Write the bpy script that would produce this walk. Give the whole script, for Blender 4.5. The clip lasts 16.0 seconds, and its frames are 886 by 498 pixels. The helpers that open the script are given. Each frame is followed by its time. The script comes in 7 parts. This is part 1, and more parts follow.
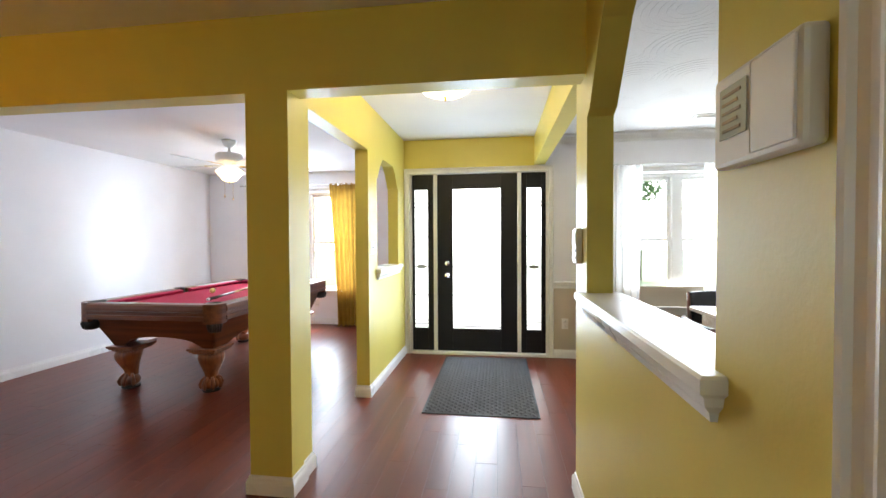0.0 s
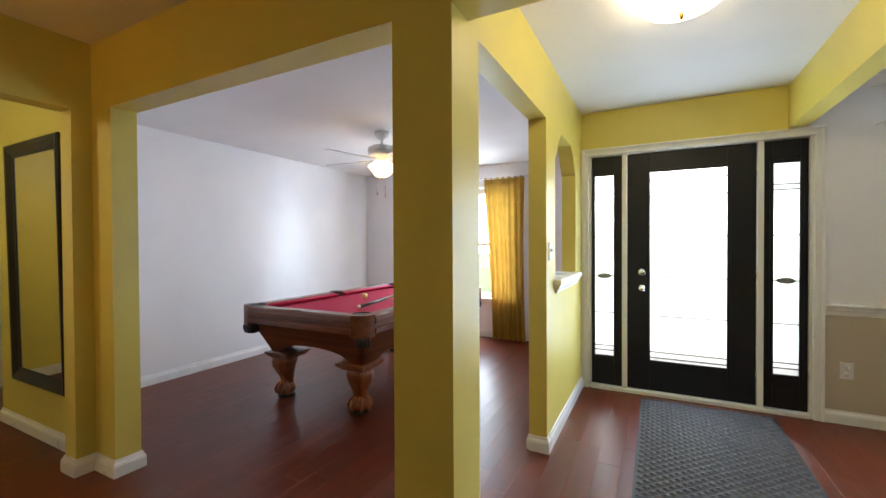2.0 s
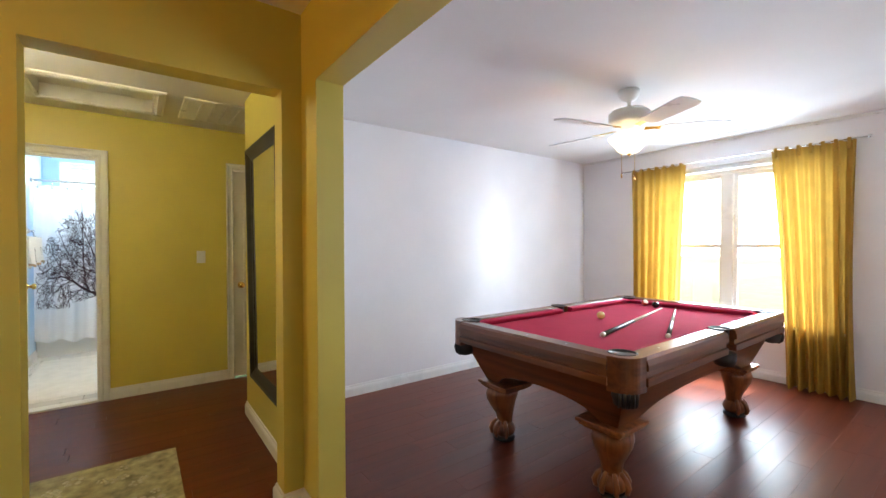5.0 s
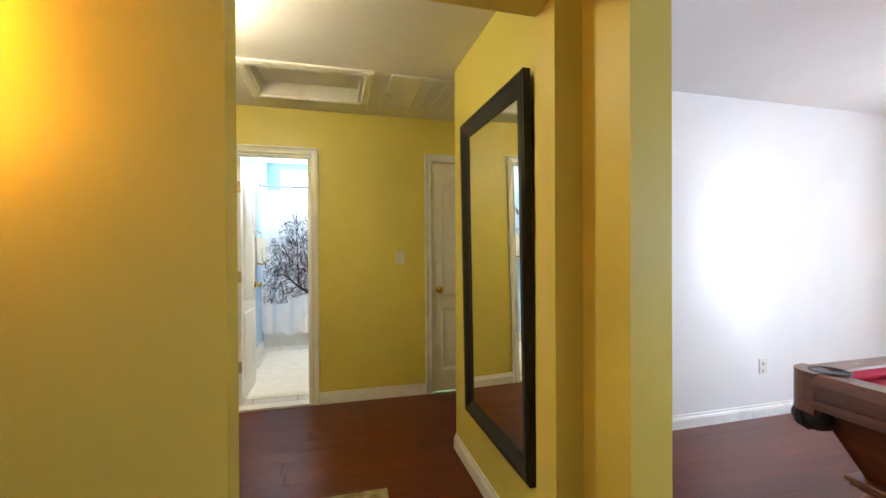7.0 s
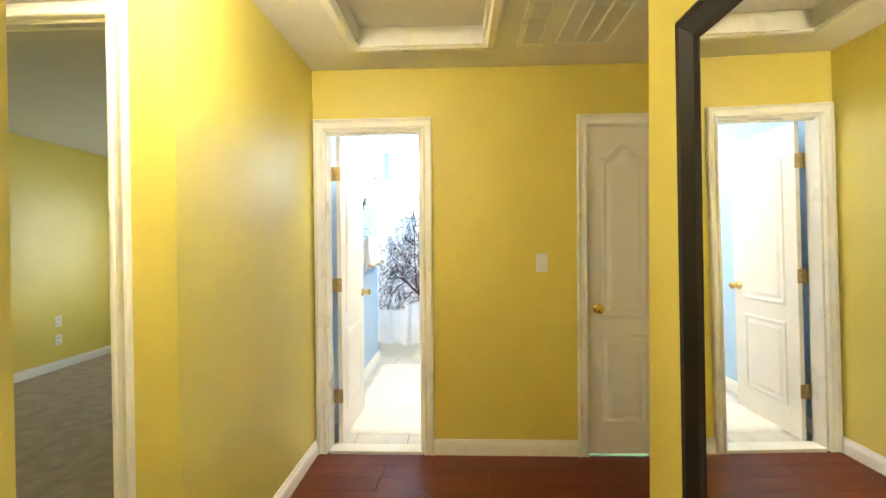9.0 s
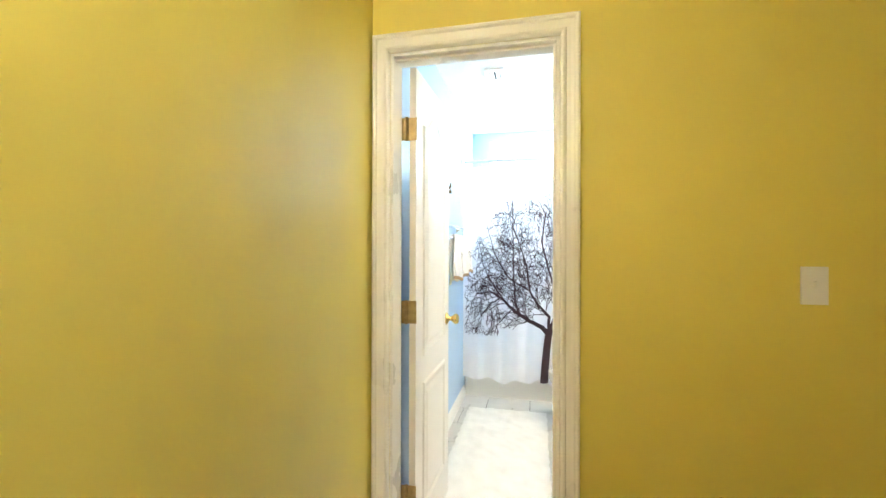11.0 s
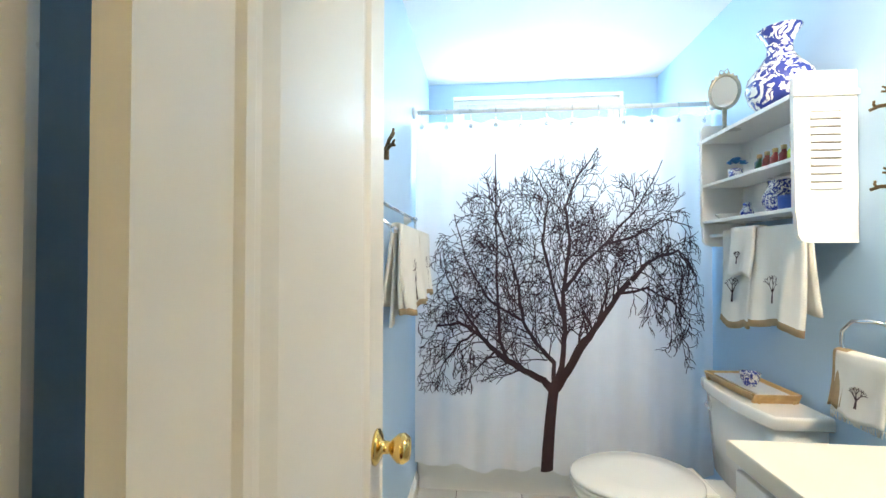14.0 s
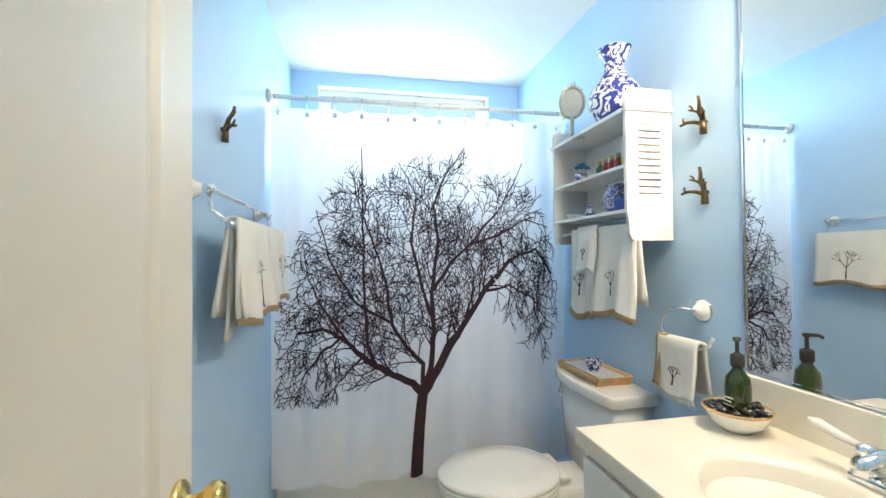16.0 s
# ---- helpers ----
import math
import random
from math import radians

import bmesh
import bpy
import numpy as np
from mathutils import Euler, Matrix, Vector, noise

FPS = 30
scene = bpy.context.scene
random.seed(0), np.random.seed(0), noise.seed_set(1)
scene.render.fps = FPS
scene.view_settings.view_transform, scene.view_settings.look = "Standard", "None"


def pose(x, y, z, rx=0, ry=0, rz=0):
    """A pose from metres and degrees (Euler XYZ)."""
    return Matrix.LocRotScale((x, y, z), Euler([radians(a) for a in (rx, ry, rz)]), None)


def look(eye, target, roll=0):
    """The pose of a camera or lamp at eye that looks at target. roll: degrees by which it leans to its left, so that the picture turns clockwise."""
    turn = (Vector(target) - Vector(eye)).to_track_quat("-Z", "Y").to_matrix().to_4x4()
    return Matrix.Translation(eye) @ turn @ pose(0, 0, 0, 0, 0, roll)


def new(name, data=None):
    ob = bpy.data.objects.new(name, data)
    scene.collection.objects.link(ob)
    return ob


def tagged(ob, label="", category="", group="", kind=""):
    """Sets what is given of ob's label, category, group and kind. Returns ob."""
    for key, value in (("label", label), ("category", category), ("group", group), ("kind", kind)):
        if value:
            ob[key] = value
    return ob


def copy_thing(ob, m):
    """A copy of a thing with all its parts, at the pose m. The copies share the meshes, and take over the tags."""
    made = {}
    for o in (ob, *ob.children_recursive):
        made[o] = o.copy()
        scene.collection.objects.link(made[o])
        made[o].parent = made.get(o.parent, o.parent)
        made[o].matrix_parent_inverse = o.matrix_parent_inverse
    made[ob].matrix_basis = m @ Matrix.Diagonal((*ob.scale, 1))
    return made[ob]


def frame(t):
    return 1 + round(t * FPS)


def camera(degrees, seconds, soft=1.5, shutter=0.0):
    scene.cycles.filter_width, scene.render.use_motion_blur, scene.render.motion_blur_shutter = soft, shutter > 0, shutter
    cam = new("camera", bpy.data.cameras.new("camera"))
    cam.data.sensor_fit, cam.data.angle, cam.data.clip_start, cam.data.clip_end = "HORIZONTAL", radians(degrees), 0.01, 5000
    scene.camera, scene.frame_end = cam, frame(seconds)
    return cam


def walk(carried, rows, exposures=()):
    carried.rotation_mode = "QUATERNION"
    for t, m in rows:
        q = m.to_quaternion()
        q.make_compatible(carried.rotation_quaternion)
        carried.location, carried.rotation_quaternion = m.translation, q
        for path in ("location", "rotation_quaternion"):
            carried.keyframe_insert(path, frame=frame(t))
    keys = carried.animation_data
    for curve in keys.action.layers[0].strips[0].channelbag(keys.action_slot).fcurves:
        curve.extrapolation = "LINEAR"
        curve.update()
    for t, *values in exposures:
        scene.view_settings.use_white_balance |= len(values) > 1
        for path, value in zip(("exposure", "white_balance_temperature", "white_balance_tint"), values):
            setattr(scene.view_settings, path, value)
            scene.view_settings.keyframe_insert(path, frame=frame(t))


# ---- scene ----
cam = camera(94.1, 16.0)
PATH = [
    (0, (-0.497, 0.267, 1.307), (-0.759, 2.249, 1.263), -0.3),
    (0.5, (-0.582, 0.494, 1.292), (-0.986, 2.452, 1.252), -0.3),
    (1, (-0.711, 0.744, 1.286), (-1.299, 2.655, 1.248), -0.3),
    (1.5, (-0.831, 0.9, 1.275), (-1.592, 2.75, 1.252), -0.3),
    (2, (-0.962, 1.042, 1.29), (-1.879, 2.82, 1.265), -0.3),
    (2.5, (-1.071, 1.166, 1.282), (-2.134, 2.861, 1.261), -0.3),
    (3, (-1.202, 1.295, 1.292), (-2.384, 2.908, 1.269), -0.2),
    (3.2, (-1.251, 1.339, 1.298), (-2.473, 2.922, 1.268), -0.3),
    (5.3, (-1.89, 1.578, 1.299), (-3.567, 2.666, 1.279), -0.2),
    (5.5, (-1.971, 1.567, 1.304), (-3.695, 2.581, 1.28), -0.2),
    (6, (-2.239, 1.511, 1.304), (-4.051, 2.358, 1.285), -0.1),
    (6.5, (-2.479, 1.466, 1.311), (-4.355, 2.16, 1.296), -0.3),
    (7, (-2.728, 1.488, 1.296), (-4.66, 2.005, 1.284), -0.3),
    (7.5, (-3.011, 1.53, 1.328), (-4.976, 1.904, 1.299), -0.4),
    (8, (-3.275, 1.546, 1.336), (-5.259, 1.795, 1.308), -0.4),
    (8.5, (-3.495, 1.554, 1.333), (-5.492, 1.669, 1.306), -0.3),
    (9, (-3.698, 1.537, 1.321), (-5.697, 1.464, 1.297), -0.5),
    (9.5, (-3.949, 1.442, 1.303), (-5.936, 1.214, 1.286), -0.4),
    (9.7, (-4.059, 1.438, 1.31), (-6.038, 1.154, 1.29), -0.2),
    (11.8, (-5.244, 1.114, 1.294), (-7.184, 0.63, 1.311), 0.1),
    (12, (-5.346, 1.104, 1.291), (-7.283, 0.607, 1.308), 0.1),
    (12.5, (-5.606, 1.041, 1.297), (-7.543, 0.544, 1.311), 0.2),
    (13, (-5.808, 1.006, 1.301), (-7.749, 0.522, 1.305), 0.0),
    (13.5, (-6.033, 0.969, 1.3), (-8.002, 0.621, 1.331), 0.3),
    (14, (-6.161, 0.975, 1.304), (-8.152, 0.785, 1.335), 0.1),
    (14.5, (-6.211, 0.987, 1.301), (-8.21, 0.971, 1.336), -0.2),
    (15, (-6.224, 0.996, 1.301), (-8.219, 1.138, 1.342), -0.2),
    (15.5, (-6.231, 1.01, 1.3), (-8.211, 1.292, 1.34), -0.4),
    (16, (-6.265, 1.035, 1.296), (-8.226, 1.427, 1.331), -0.5),
]

EXPOSURES = [(0.0, 1.66), (0.5, 1.5), (1.5, 1.36), (2.5, 1.15), (3.0, 1.2), (5.5, 1.6), (7.0, 1.8), (8.0, 2.2), (9.0, 2.5), (9.7, 2.5), (12.0, 1.98), (13.0, 1.6), (14.5, 1.35), (15.5, 1.22), (16.0, 1.2)]
walk(cam, [(t, look(eye, target, roll)) for t, eye, target, roll in PATH], EXPOSURES)

# ---- world and lights ----
world = bpy.data.worlds.new("world")
scene.world = world
world.use_nodes = True
wn = world.node_tree
sky = wn.nodes.new("ShaderNodeTexSky")
sky.sky_type = "NISHITA"
sky.sun_disc = False
SUN_ELEV, SUN_AZ = 56.0, 12.0     # azimuth from +y (the street side) towards +x
sky.sun_elevation, sky.sun_rotation = radians(SUN_ELEV), radians(SUN_AZ)
wn.links.new(sky.outputs[0], wn.nodes["Background"].inputs[0])
wn.nodes["Background"].inputs[1].default_value = 0.15

sun_data = bpy.data.lights.new("sun", "SUN")
sun_data.energy, sun_data.angle, sun_data.color = 5.0, radians(0.5), (1.0, 0.94, 0.84)
sun = new("sun", sun_data)
sun_dir = Vector((math.sin(radians(SUN_AZ)) * math.cos(radians(SUN_ELEV)), math.cos(radians(SUN_AZ)) * math.cos(radians(SUN_ELEV)), math.sin(radians(SUN_ELEV))))
sun.matrix_world = look(sun_dir * 30, (0, 0, 0))


def window_light(name, centre, towards, w, h, power, colour=(0.86, 0.93, 1.0)):
    """Sky light that enters through one window's opening."""
    data = bpy.data.lights.new(name, "AREA")
    data.shape, data.size, data.size_y, data.energy, data.color = "RECTANGLE", w, h, power, colour
    ob = new(name, data)
    ob.matrix_world = look(centre, Vector(centre) + Vector(towards))
    return ob


def bulb_light(name, place, power, colour, radius=0.05):
    data = bpy.data.lights.new(name, "POINT")
    data.energy, data.color, data.shadow_soft_size = power, colour, radius
    ob = new(name, data)
    ob.location = place
    return ob


WARM = (1.0, 0.70, 0.36)
window_light("sky_light_pool_window", (-3.45, 6.44, 1.28), (0, -1, 0), 1.56, 1.44, 40, (0.64, 0.80, 1.0))
window_light("sky_light_door", (-0.733, 4.945, 1.10), (0, -1, 0), 0.57, 1.57, 12, (0.64, 0.80, 1.0))
window_light("sky_light_dining_window", (1.405, 4.965, 1.29), (0, -1, 0), 1.04, 1.36, 18, (0.80, 0.90, 1.0))
window_light("sky_light_living_window", (-1.0, -3.03, 1.35), (0, 1, 0), 1.5, 1.3, 1.8, (0.85, 0.93, 1.0))
window_light("sky_light_bedroom_window", (-9.23, -1.2, 1.45), (1, 0, 0), 1.4, 1.2, 3.0, (0.9, 0.95, 1.0))
window_light("sky_light_bath_window", (-9.05, 1.345, 2.09), (1, 0, 0), 1.08, 0.56, 8, (0.60, 0.85, 1.0))
bulb_light("foyer_bulb", (-0.86, 3.18, 2.36), 3.2, (1.0, 0.80, 0.52))
bulb_light("fan_bulb", (-3.33, 4.35, 2.02), 1.6, WARM)
bulb_light("hall_bulb", (-4.70, 0.86, 2.28), 8.8, (1.0, 0.90, 0.68), 0.10)
bulb_light("sconce_bulb", (-3.755, 0.64, 1.66), 4.8, (1.0, 0.42, 0.05))
window_light("vanity_light_shades", (-6.82, 2.0, 2.06), (-1.0, 0.05, -0.7), 0.5, 0.12, 9.5, (1.0, 0.82, 0.60))

# ---- materials ----


def material(name, colour, rough=0.6, metal=0.0, var=0.06, scale=6.0, bump=0.0, bump_scale=120.0, coat=0.0, spec=0.5, island=False):
    """Paint, plastic, metal: a base colour with broad and fine variation, and fine relief."""
    m = bpy.data.materials.new(name)
    m.use_nodes = True
    nt = m.node_tree
    b = nt.nodes["Principled BSDF"]
    b.inputs["Roughness"].default_value = rough
    b.inputs["Metallic"].default_value = metal
    b.inputs["Coat Weight"].default_value = coat
    b.inputs["Specular IOR Level"].default_value = spec
    tc = nt.nodes.new("ShaderNodeTexCoord")
    n1 = nt.nodes.new("ShaderNodeTexNoise")
    n1.inputs["Scale"].default_value, n1.inputs["Detail"].default_value = scale, 5.0
    nt.links.new(tc.outputs["Object"], n1.inputs["Vector"])
    ramp = nt.nodes.new("ShaderNodeMapRange")
    ramp.inputs["From Min"].default_value, ramp.inputs["From Max"].default_value = 0.3, 0.7
    ramp.inputs["To Min"].default_value, ramp.inputs["To Max"].default_value = 1.0 - var, 1.0 + var
    nt.links.new(n1.outputs["Fac"], ramp.inputs["Value"])
    mix = nt.nodes.new("ShaderNodeMix")
    mix.data_type, mix.blend_type = "RGBA", "MULTIPLY"
    mix.inputs["Factor"].default_value = 1.0
    mix.inputs["A"].default_value = (*colour, 1)
    nt.links.new(ramp.outputs["Result"], mix.inputs["B"])
    nt.links.new(mix.outputs["Result"], b.inputs["Base Color"])
    rr = nt.nodes.new("ShaderNodeMapRange")
    rr.inputs["To Min"].default_value, rr.inputs["To Max"].default_value = max(rough - 0.025, 0.02), min(rough + 0.025, 1.0)
    nt.links.new(n1.outputs["Fac"], rr.inputs["Value"])
    nt.links.new(rr.outputs["Result"], b.inputs["Roughness"])
    if bump:
        n2 = nt.nodes.new("ShaderNodeTexNoise")
        n2.inputs["Scale"].default_value, n2.inputs["Detail"].default_value = bump_scale, 3.0
        nt.links.new(tc.outputs["Object"], n2.inputs["Vector"])
        bp = nt.nodes.new("ShaderNodeBump")
        bp.inputs["Strength"].default_value, bp.inputs["Distance"].default_value = bump, 0.002
        nt.links.new(n2.outputs["Fac"], bp.inputs["Height"])
        nt.links.new(bp.outputs["Normal"], b.inputs["Normal"])
    return m


def wood(name, dark, light, rough=0.3, axis="Y", grain=30.0, per_object=0.0, coat=0.0):
    """Stained wood: long grain along one axis, tone varying from piece to piece."""
    m = bpy.data.materials.new(name)
    m.use_nodes = True
    nt = m.node_tree
    b = nt.nodes["Principled BSDF"]
    b.inputs["Roughness"].default_value = rough
    b.inputs["Coat Weight"].default_value = coat
    b.inputs["Coat Roughness"].default_value = 0.12
    tc = nt.nodes.new("ShaderNodeTexCoord")
    info = nt.nodes.new("ShaderNodeObjectInfo")
    geo = nt.nodes.new("ShaderNodeNewGeometry")
    add = nt.nodes.new("ShaderNodeVectorMath")
    add.operation = "MULTIPLY_ADD"
    add.inputs[1].default_value = (1, 1, 1)
    shift = nt.nodes.new("ShaderNodeMath")
    shift.operation = "ADD"
    nt.links.new(info.outputs["Random"], shift.inputs[0])
    nt.links.new(geo.outputs["Random Per Island"], shift.inputs[1])
    sc = nt.nodes.new("ShaderNodeMath")
    sc.operation = "MULTIPLY"
    sc.inputs[1].default_value = 37.0
    nt.links.new(shift.outputs[0], sc.inputs[0])
    comb = nt.nodes.new("ShaderNodeCombineXYZ")
    for k in "XYZ":
        nt.links.new(sc.outputs[0], comb.inputs[k])
    nt.links.new(tc.outputs["Object"], add.inputs[0])
    nt.links.new(comb.outputs[0], add.inputs[2])
    mp = nt.nodes.new("ShaderNodeMapping")
    s = {"X": (0.06, 1, 1), "Y": (1, 0.06, 1), "Z": (1, 1, 0.06)}[axis]
    mp.inputs["Scale"].default_value = [grain * v for v in s]
    nt.links.new(add.outputs[0], mp.inputs["Vector"])
    n = nt.nodes.new("ShaderNodeTexNoise")
    n.inputs["Scale"].default_value, n.inputs["Detail"].default_value, n.inputs["Distortion"].default_value = 1.0, 6.0, 0.6
    nt.links.new(mp.outputs[0], n.inputs["Vector"])
    cr = nt.nodes.new("ShaderNodeValToRGB")
    cr.color_ramp.elements[0].position, cr.color_ramp.elements[1].position = 0.3, 0.72
    cr.color_ramp.elements[0].color, cr.color_ramp.elements[1].color = (*dark, 1), (*light, 1)
    nt.links.new(n.outputs["Fac"], cr.inputs[0])
    mr = nt.nodes.new("ShaderNodeMapRange")
    mr.inputs["To Min"].default_value, mr.inputs["To Max"].default_value = 1 - per_object, 1 + per_object
    fr = nt.nodes.new("ShaderNodeMath")
    fr.operation = "FRACT"
    nt.links.new(shift.outputs[0], fr.inputs[0])
    nt.links.new(fr.outputs[0], mr.inputs["Value"])
    mix = nt.nodes.new("ShaderNodeMix")
    mix.data_type, mix.blend_type = "RGBA", "MULTIPLY"
    mix.inputs["Factor"].default_value = 1.0
    nt.links.new(cr.outputs[0], mix.inputs["A"])
    nt.links.new(mr.outputs[0], mix.inputs["B"])
    nt.links.new(mix.outputs["Result"], b.inputs["Base Color"])
    bp = nt.nodes.new("ShaderNodeBump")
    bp.inputs["Strength"].default_value, bp.inputs["Distance"].default_value = 0.05, 0.0006
    nt.links.new(n.outputs["Fac"], bp.inputs["Height"])
    nt.links.new(bp.outputs["Normal"], b.inputs["Normal"])
    return m


def glass(name, colour=(1, 1, 1), rough=0.0):
    m = bpy.data.materials.new(name)
    m.use_nodes = True
    b = m.node_tree.nodes["Principled BSDF"]
    b.inputs["Base Color"].default_value = (*colour, 1)
    b.inputs["Transmission Weight"].default_value = 1.0
    b.inputs["Roughness"].default_value = rough
    b.inputs["IOR"].default_value = 1.45
    return m


def cloth(name, colour, see_through=0.3, rough=0.9, weave=400.0, var=0.08, alpha=1.0):
    """Woven cloth that lets some light through."""
    m = material(name, colour, rough, 0.0, var, 9.0, 0.25, weave, 0.0, 0.2)
    nt = m.node_tree
    b, out = nt.nodes["Principled BSDF"], nt.nodes["Material Output"]
    t = nt.nodes.new("ShaderNodeBsdfTranslucent")
    src = b.inputs["Base Color"].links[0].from_socket
    nt.links.new(src, t.inputs["Color"])
    mx = nt.nodes.new("ShaderNodeMixShader")
    mx.inputs[0].default_value = see_through
    nt.links.new(b.outputs[0], mx.inputs[1])
    nt.links.new(t.outputs[0], mx.inputs[2])
    last = mx
    if alpha < 1.0:
        tr = nt.nodes.new("ShaderNodeBsdfTransparent")
        m2 = nt.nodes.new("ShaderNodeMixShader")
        m2.inputs[0].default_value = alpha
        nt.links.new(tr.outputs[0], m2.inputs[1])
        nt.links.new(mx.outputs[0], m2.inputs[2])
        last = m2
    nt.links.new(last.outputs[0], out.inputs["Surface"])
    return m


def glow(name, colour, strength):
    m = bpy.data.materials.new(name)
    m.use_nodes = True
    b = m.node_tree.nodes["Principled BSDF"]
    b.inputs["Base Color"].default_value = (0.9, 0.88, 0.82, 1)
    b.inputs["Emission Color"].default_value = (*colour, 1)
    b.inputs["Emission Strength"].default_value = strength
    return m


YELLOW = material("yellow_wall_paint", (0.69, 0.58, 0.125), 0.42, 0, 0.04, 2.5, 0.22, 90)
WHITE_WALL = material("white_wall_paint", (0.85, 0.845, 0.86), 0.33, 0, 0.025, 2.5, 0.10, 110)
WALL_STROKES = WHITE_WALL.node_tree.nodes.new("ShaderNodeTangent")   # roller strokes run upright
WALL_STROKES.direction_type, WALL_STROKES.axis = "RADIAL", "Z"
WHITE_WALL.node_tree.nodes["Principled BSDF"].inputs["Anisotropic"].default_value = 0.88
WHITE_WALL.node_tree.nodes["Principled BSDF"].inputs["Anisotropic Rotation"].default_value = 0.25
WHITE_WALL.node_tree.links.new(WALL_STROKES.outputs[0], WHITE_WALL.node_tree.nodes["Principled BSDF"].inputs["Tangent"])
BLUE = material("blue_wall_paint", (0.43, 0.62, 0.83), 0.40, 0, 0.04, 2.5, 0.2, 100)
TAN = material("tan_dado_paint", (0.56, 0.49, 0.38), 0.5, 0, 0.04, 2.5, 0.15, 100)
CEILING = material("white_ceiling_paint", (0.80, 0.79, 0.77), 0.8, 0, 0.03, 1.8, 0.3, 60)
TRIM = material("white_gloss_trim_paint", (0.82, 0.82, 0.80), 0.28, 0, 0.02, 5.0, 0.05, 60)
DOOR_WHITE = material("white_door_paint", (0.77, 0.745, 0.69), 0.32, 0, 0.02, 5.0, 0.08, 140)
BLACK_DOOR = material("black_door_paint", (0.010, 0.010, 0.014), 0.4, 0, 0.15, 6.0, 0.1, 90, 0.0, 0.3)
FLOOR_WOOD = wood("cherry_floor_laminate", (0.098, 0.018, 0.007), (0.156, 0.030, 0.010), 0.34, "Y", 14.0, 0.05, 0.0)
FLOOR_WOOD.node_tree.nodes["Principled BSDF"].inputs["Specular IOR Level"].default_value = 0.38
SUBFLOOR = material("dark_subfloor", (0.03, 0.012, 0.008), 0.8)
TABLE_WOOD = wood("walnut_table_wood", (0.085, 0.024, 0.008), (0.22, 0.064, 0.019), 0.3, "Y", 26.0, 0.06, 0.2)
TABLE_WOOD_X = wood("walnut_table_wood_across", (0.085, 0.024, 0.008), (0.22, 0.064, 0.019), 0.3, "X", 26.0, 0.06, 0.2)
TABLE_WOOD_Z = wood("walnut_table_wood_upright", (0.14, 0.042, 0.012), (0.38, 0.12, 0.035), 0.3, "Z", 26.0, 0.06, 0.2)
FELT = cloth("red_felt", (0.44, 0.02, 0.065), 0.0, 1.0, 700, 0.05)
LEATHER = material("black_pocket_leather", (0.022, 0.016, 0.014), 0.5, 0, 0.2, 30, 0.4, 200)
BLACK_FRAME = material("black_brown_frame_lacquer", (0.014, 0.010, 0.008), 0.38, 0, 0.05, 3, 0.0, 90, 0.0, 0.3)
MIRROR = material("mirror_silver", (0.93, 0.94, 0.93), 0.03, 1.0, 0.0)
MIRROR.node_tree.nodes["Principled BSDF"].inputs["Roughness"].links and MIRROR.node_tree.links.remove(MIRROR.node_tree.nodes["Principled BSDF"].inputs["Roughness"].links[0])
MIRROR.node_tree.nodes["Principled BSDF"].inputs["Roughness"].default_value = 0.01
BRASS = material("polished_brass", (0.83, 0.58, 0.20), 0.18, 1.0, 0.08, 20)
OLD_BRASS = material("aged_brass", (0.46, 0.34, 0.16), 0.38, 1.0, 0.2, 40)
CHROME = material("chrome", (0.82, 0.83, 0.85), 0.10, 1.0, 0.02, 20)
BRONZE = material("dark_bronze", (0.16, 0.11, 0.06), 0.42, 0.9, 0.3, 60, 0.3, 150)
PORCELAIN = material("white_porcelain", (0.84, 0.83, 0.79), 0.10, 0, 0.015, 4, 0, 60, 0.5)
MARBLE_TOP = material("cream_cultured_marble", (0.84, 0.80, 0.70), 0.16, 0, 0.03, 7, 0, 60, 0.4)
CARPET = material("beige_carpet", (0.42, 0.36, 0.28), 0.95, 0, 0.16, 9, 0.9, 260)
RUBBER_MAT = material("grey_ribbed_mat", (0.085, 0.08, 0.085), 0.8, 0, 0.12, 40, 0.6, 500)
MAT_EDGE = material("dark_mat_edging", (0.035, 0.034, 0.036), 0.7, 0, 0.1, 40, 0.3, 300)
PANE = glass("window_glass")
GOLD_CURTAIN = cloth("gold_curtain_silk", (0.43, 0.255, 0.045), 0.20, 0.55, 300, 0.10)
SHEER = cloth("white_sheer", (0.85, 0.85, 0.84), 0.6, 0.9, 500, 0.02, 0.5)
SHOWER_CLOTH = cloth("white_shower_curtain_cloth", (0.87, 0.87, 0.89), 0.42, 0.6, 500, 0.015)
BRANCH_INK = cloth("brown_printed_branches", (0.055, 0.030, 0.035), 0.2, 0.7, 500, 0.15)
TOWEL = cloth("white_terry_towel", (0.80, 0.79, 0.74), 0.08, 1.0, 350, 0.04)
TAN_BAND = cloth("tan_towel_band", (0.40, 0.29, 0.17), 0.05, 0.8, 350, 0.06)
PLASTIC = material("white_plastic", (0.78, 0.77, 0.73), 0.35, 0, 0.015, 8)
LAMP_GLASS = glow("lit_frosted_glass", (1.0, 0.80, 0.5), 3.0)

# ---- mesh helpers ----


def part(name, bm, mat, parent=None, label="", smooth=False):
    """Links a bmesh as ONE mesh object, under a thing or a part."""
    me = bpy.data.meshes.new(name)
    bm.normal_update()
    bm.to_mesh(me)
    bm.free()
    for m in (mat if isinstance(mat, (list, tuple)) else [mat]):
        me.materials.append(m)
    if smooth:
        for p in me.polygons:
            p.use_smooth = True
    ob = new(name, me)
    if parent is not None:
        ob.parent = parent
    if label:
        ob["label"] = label
    return ob


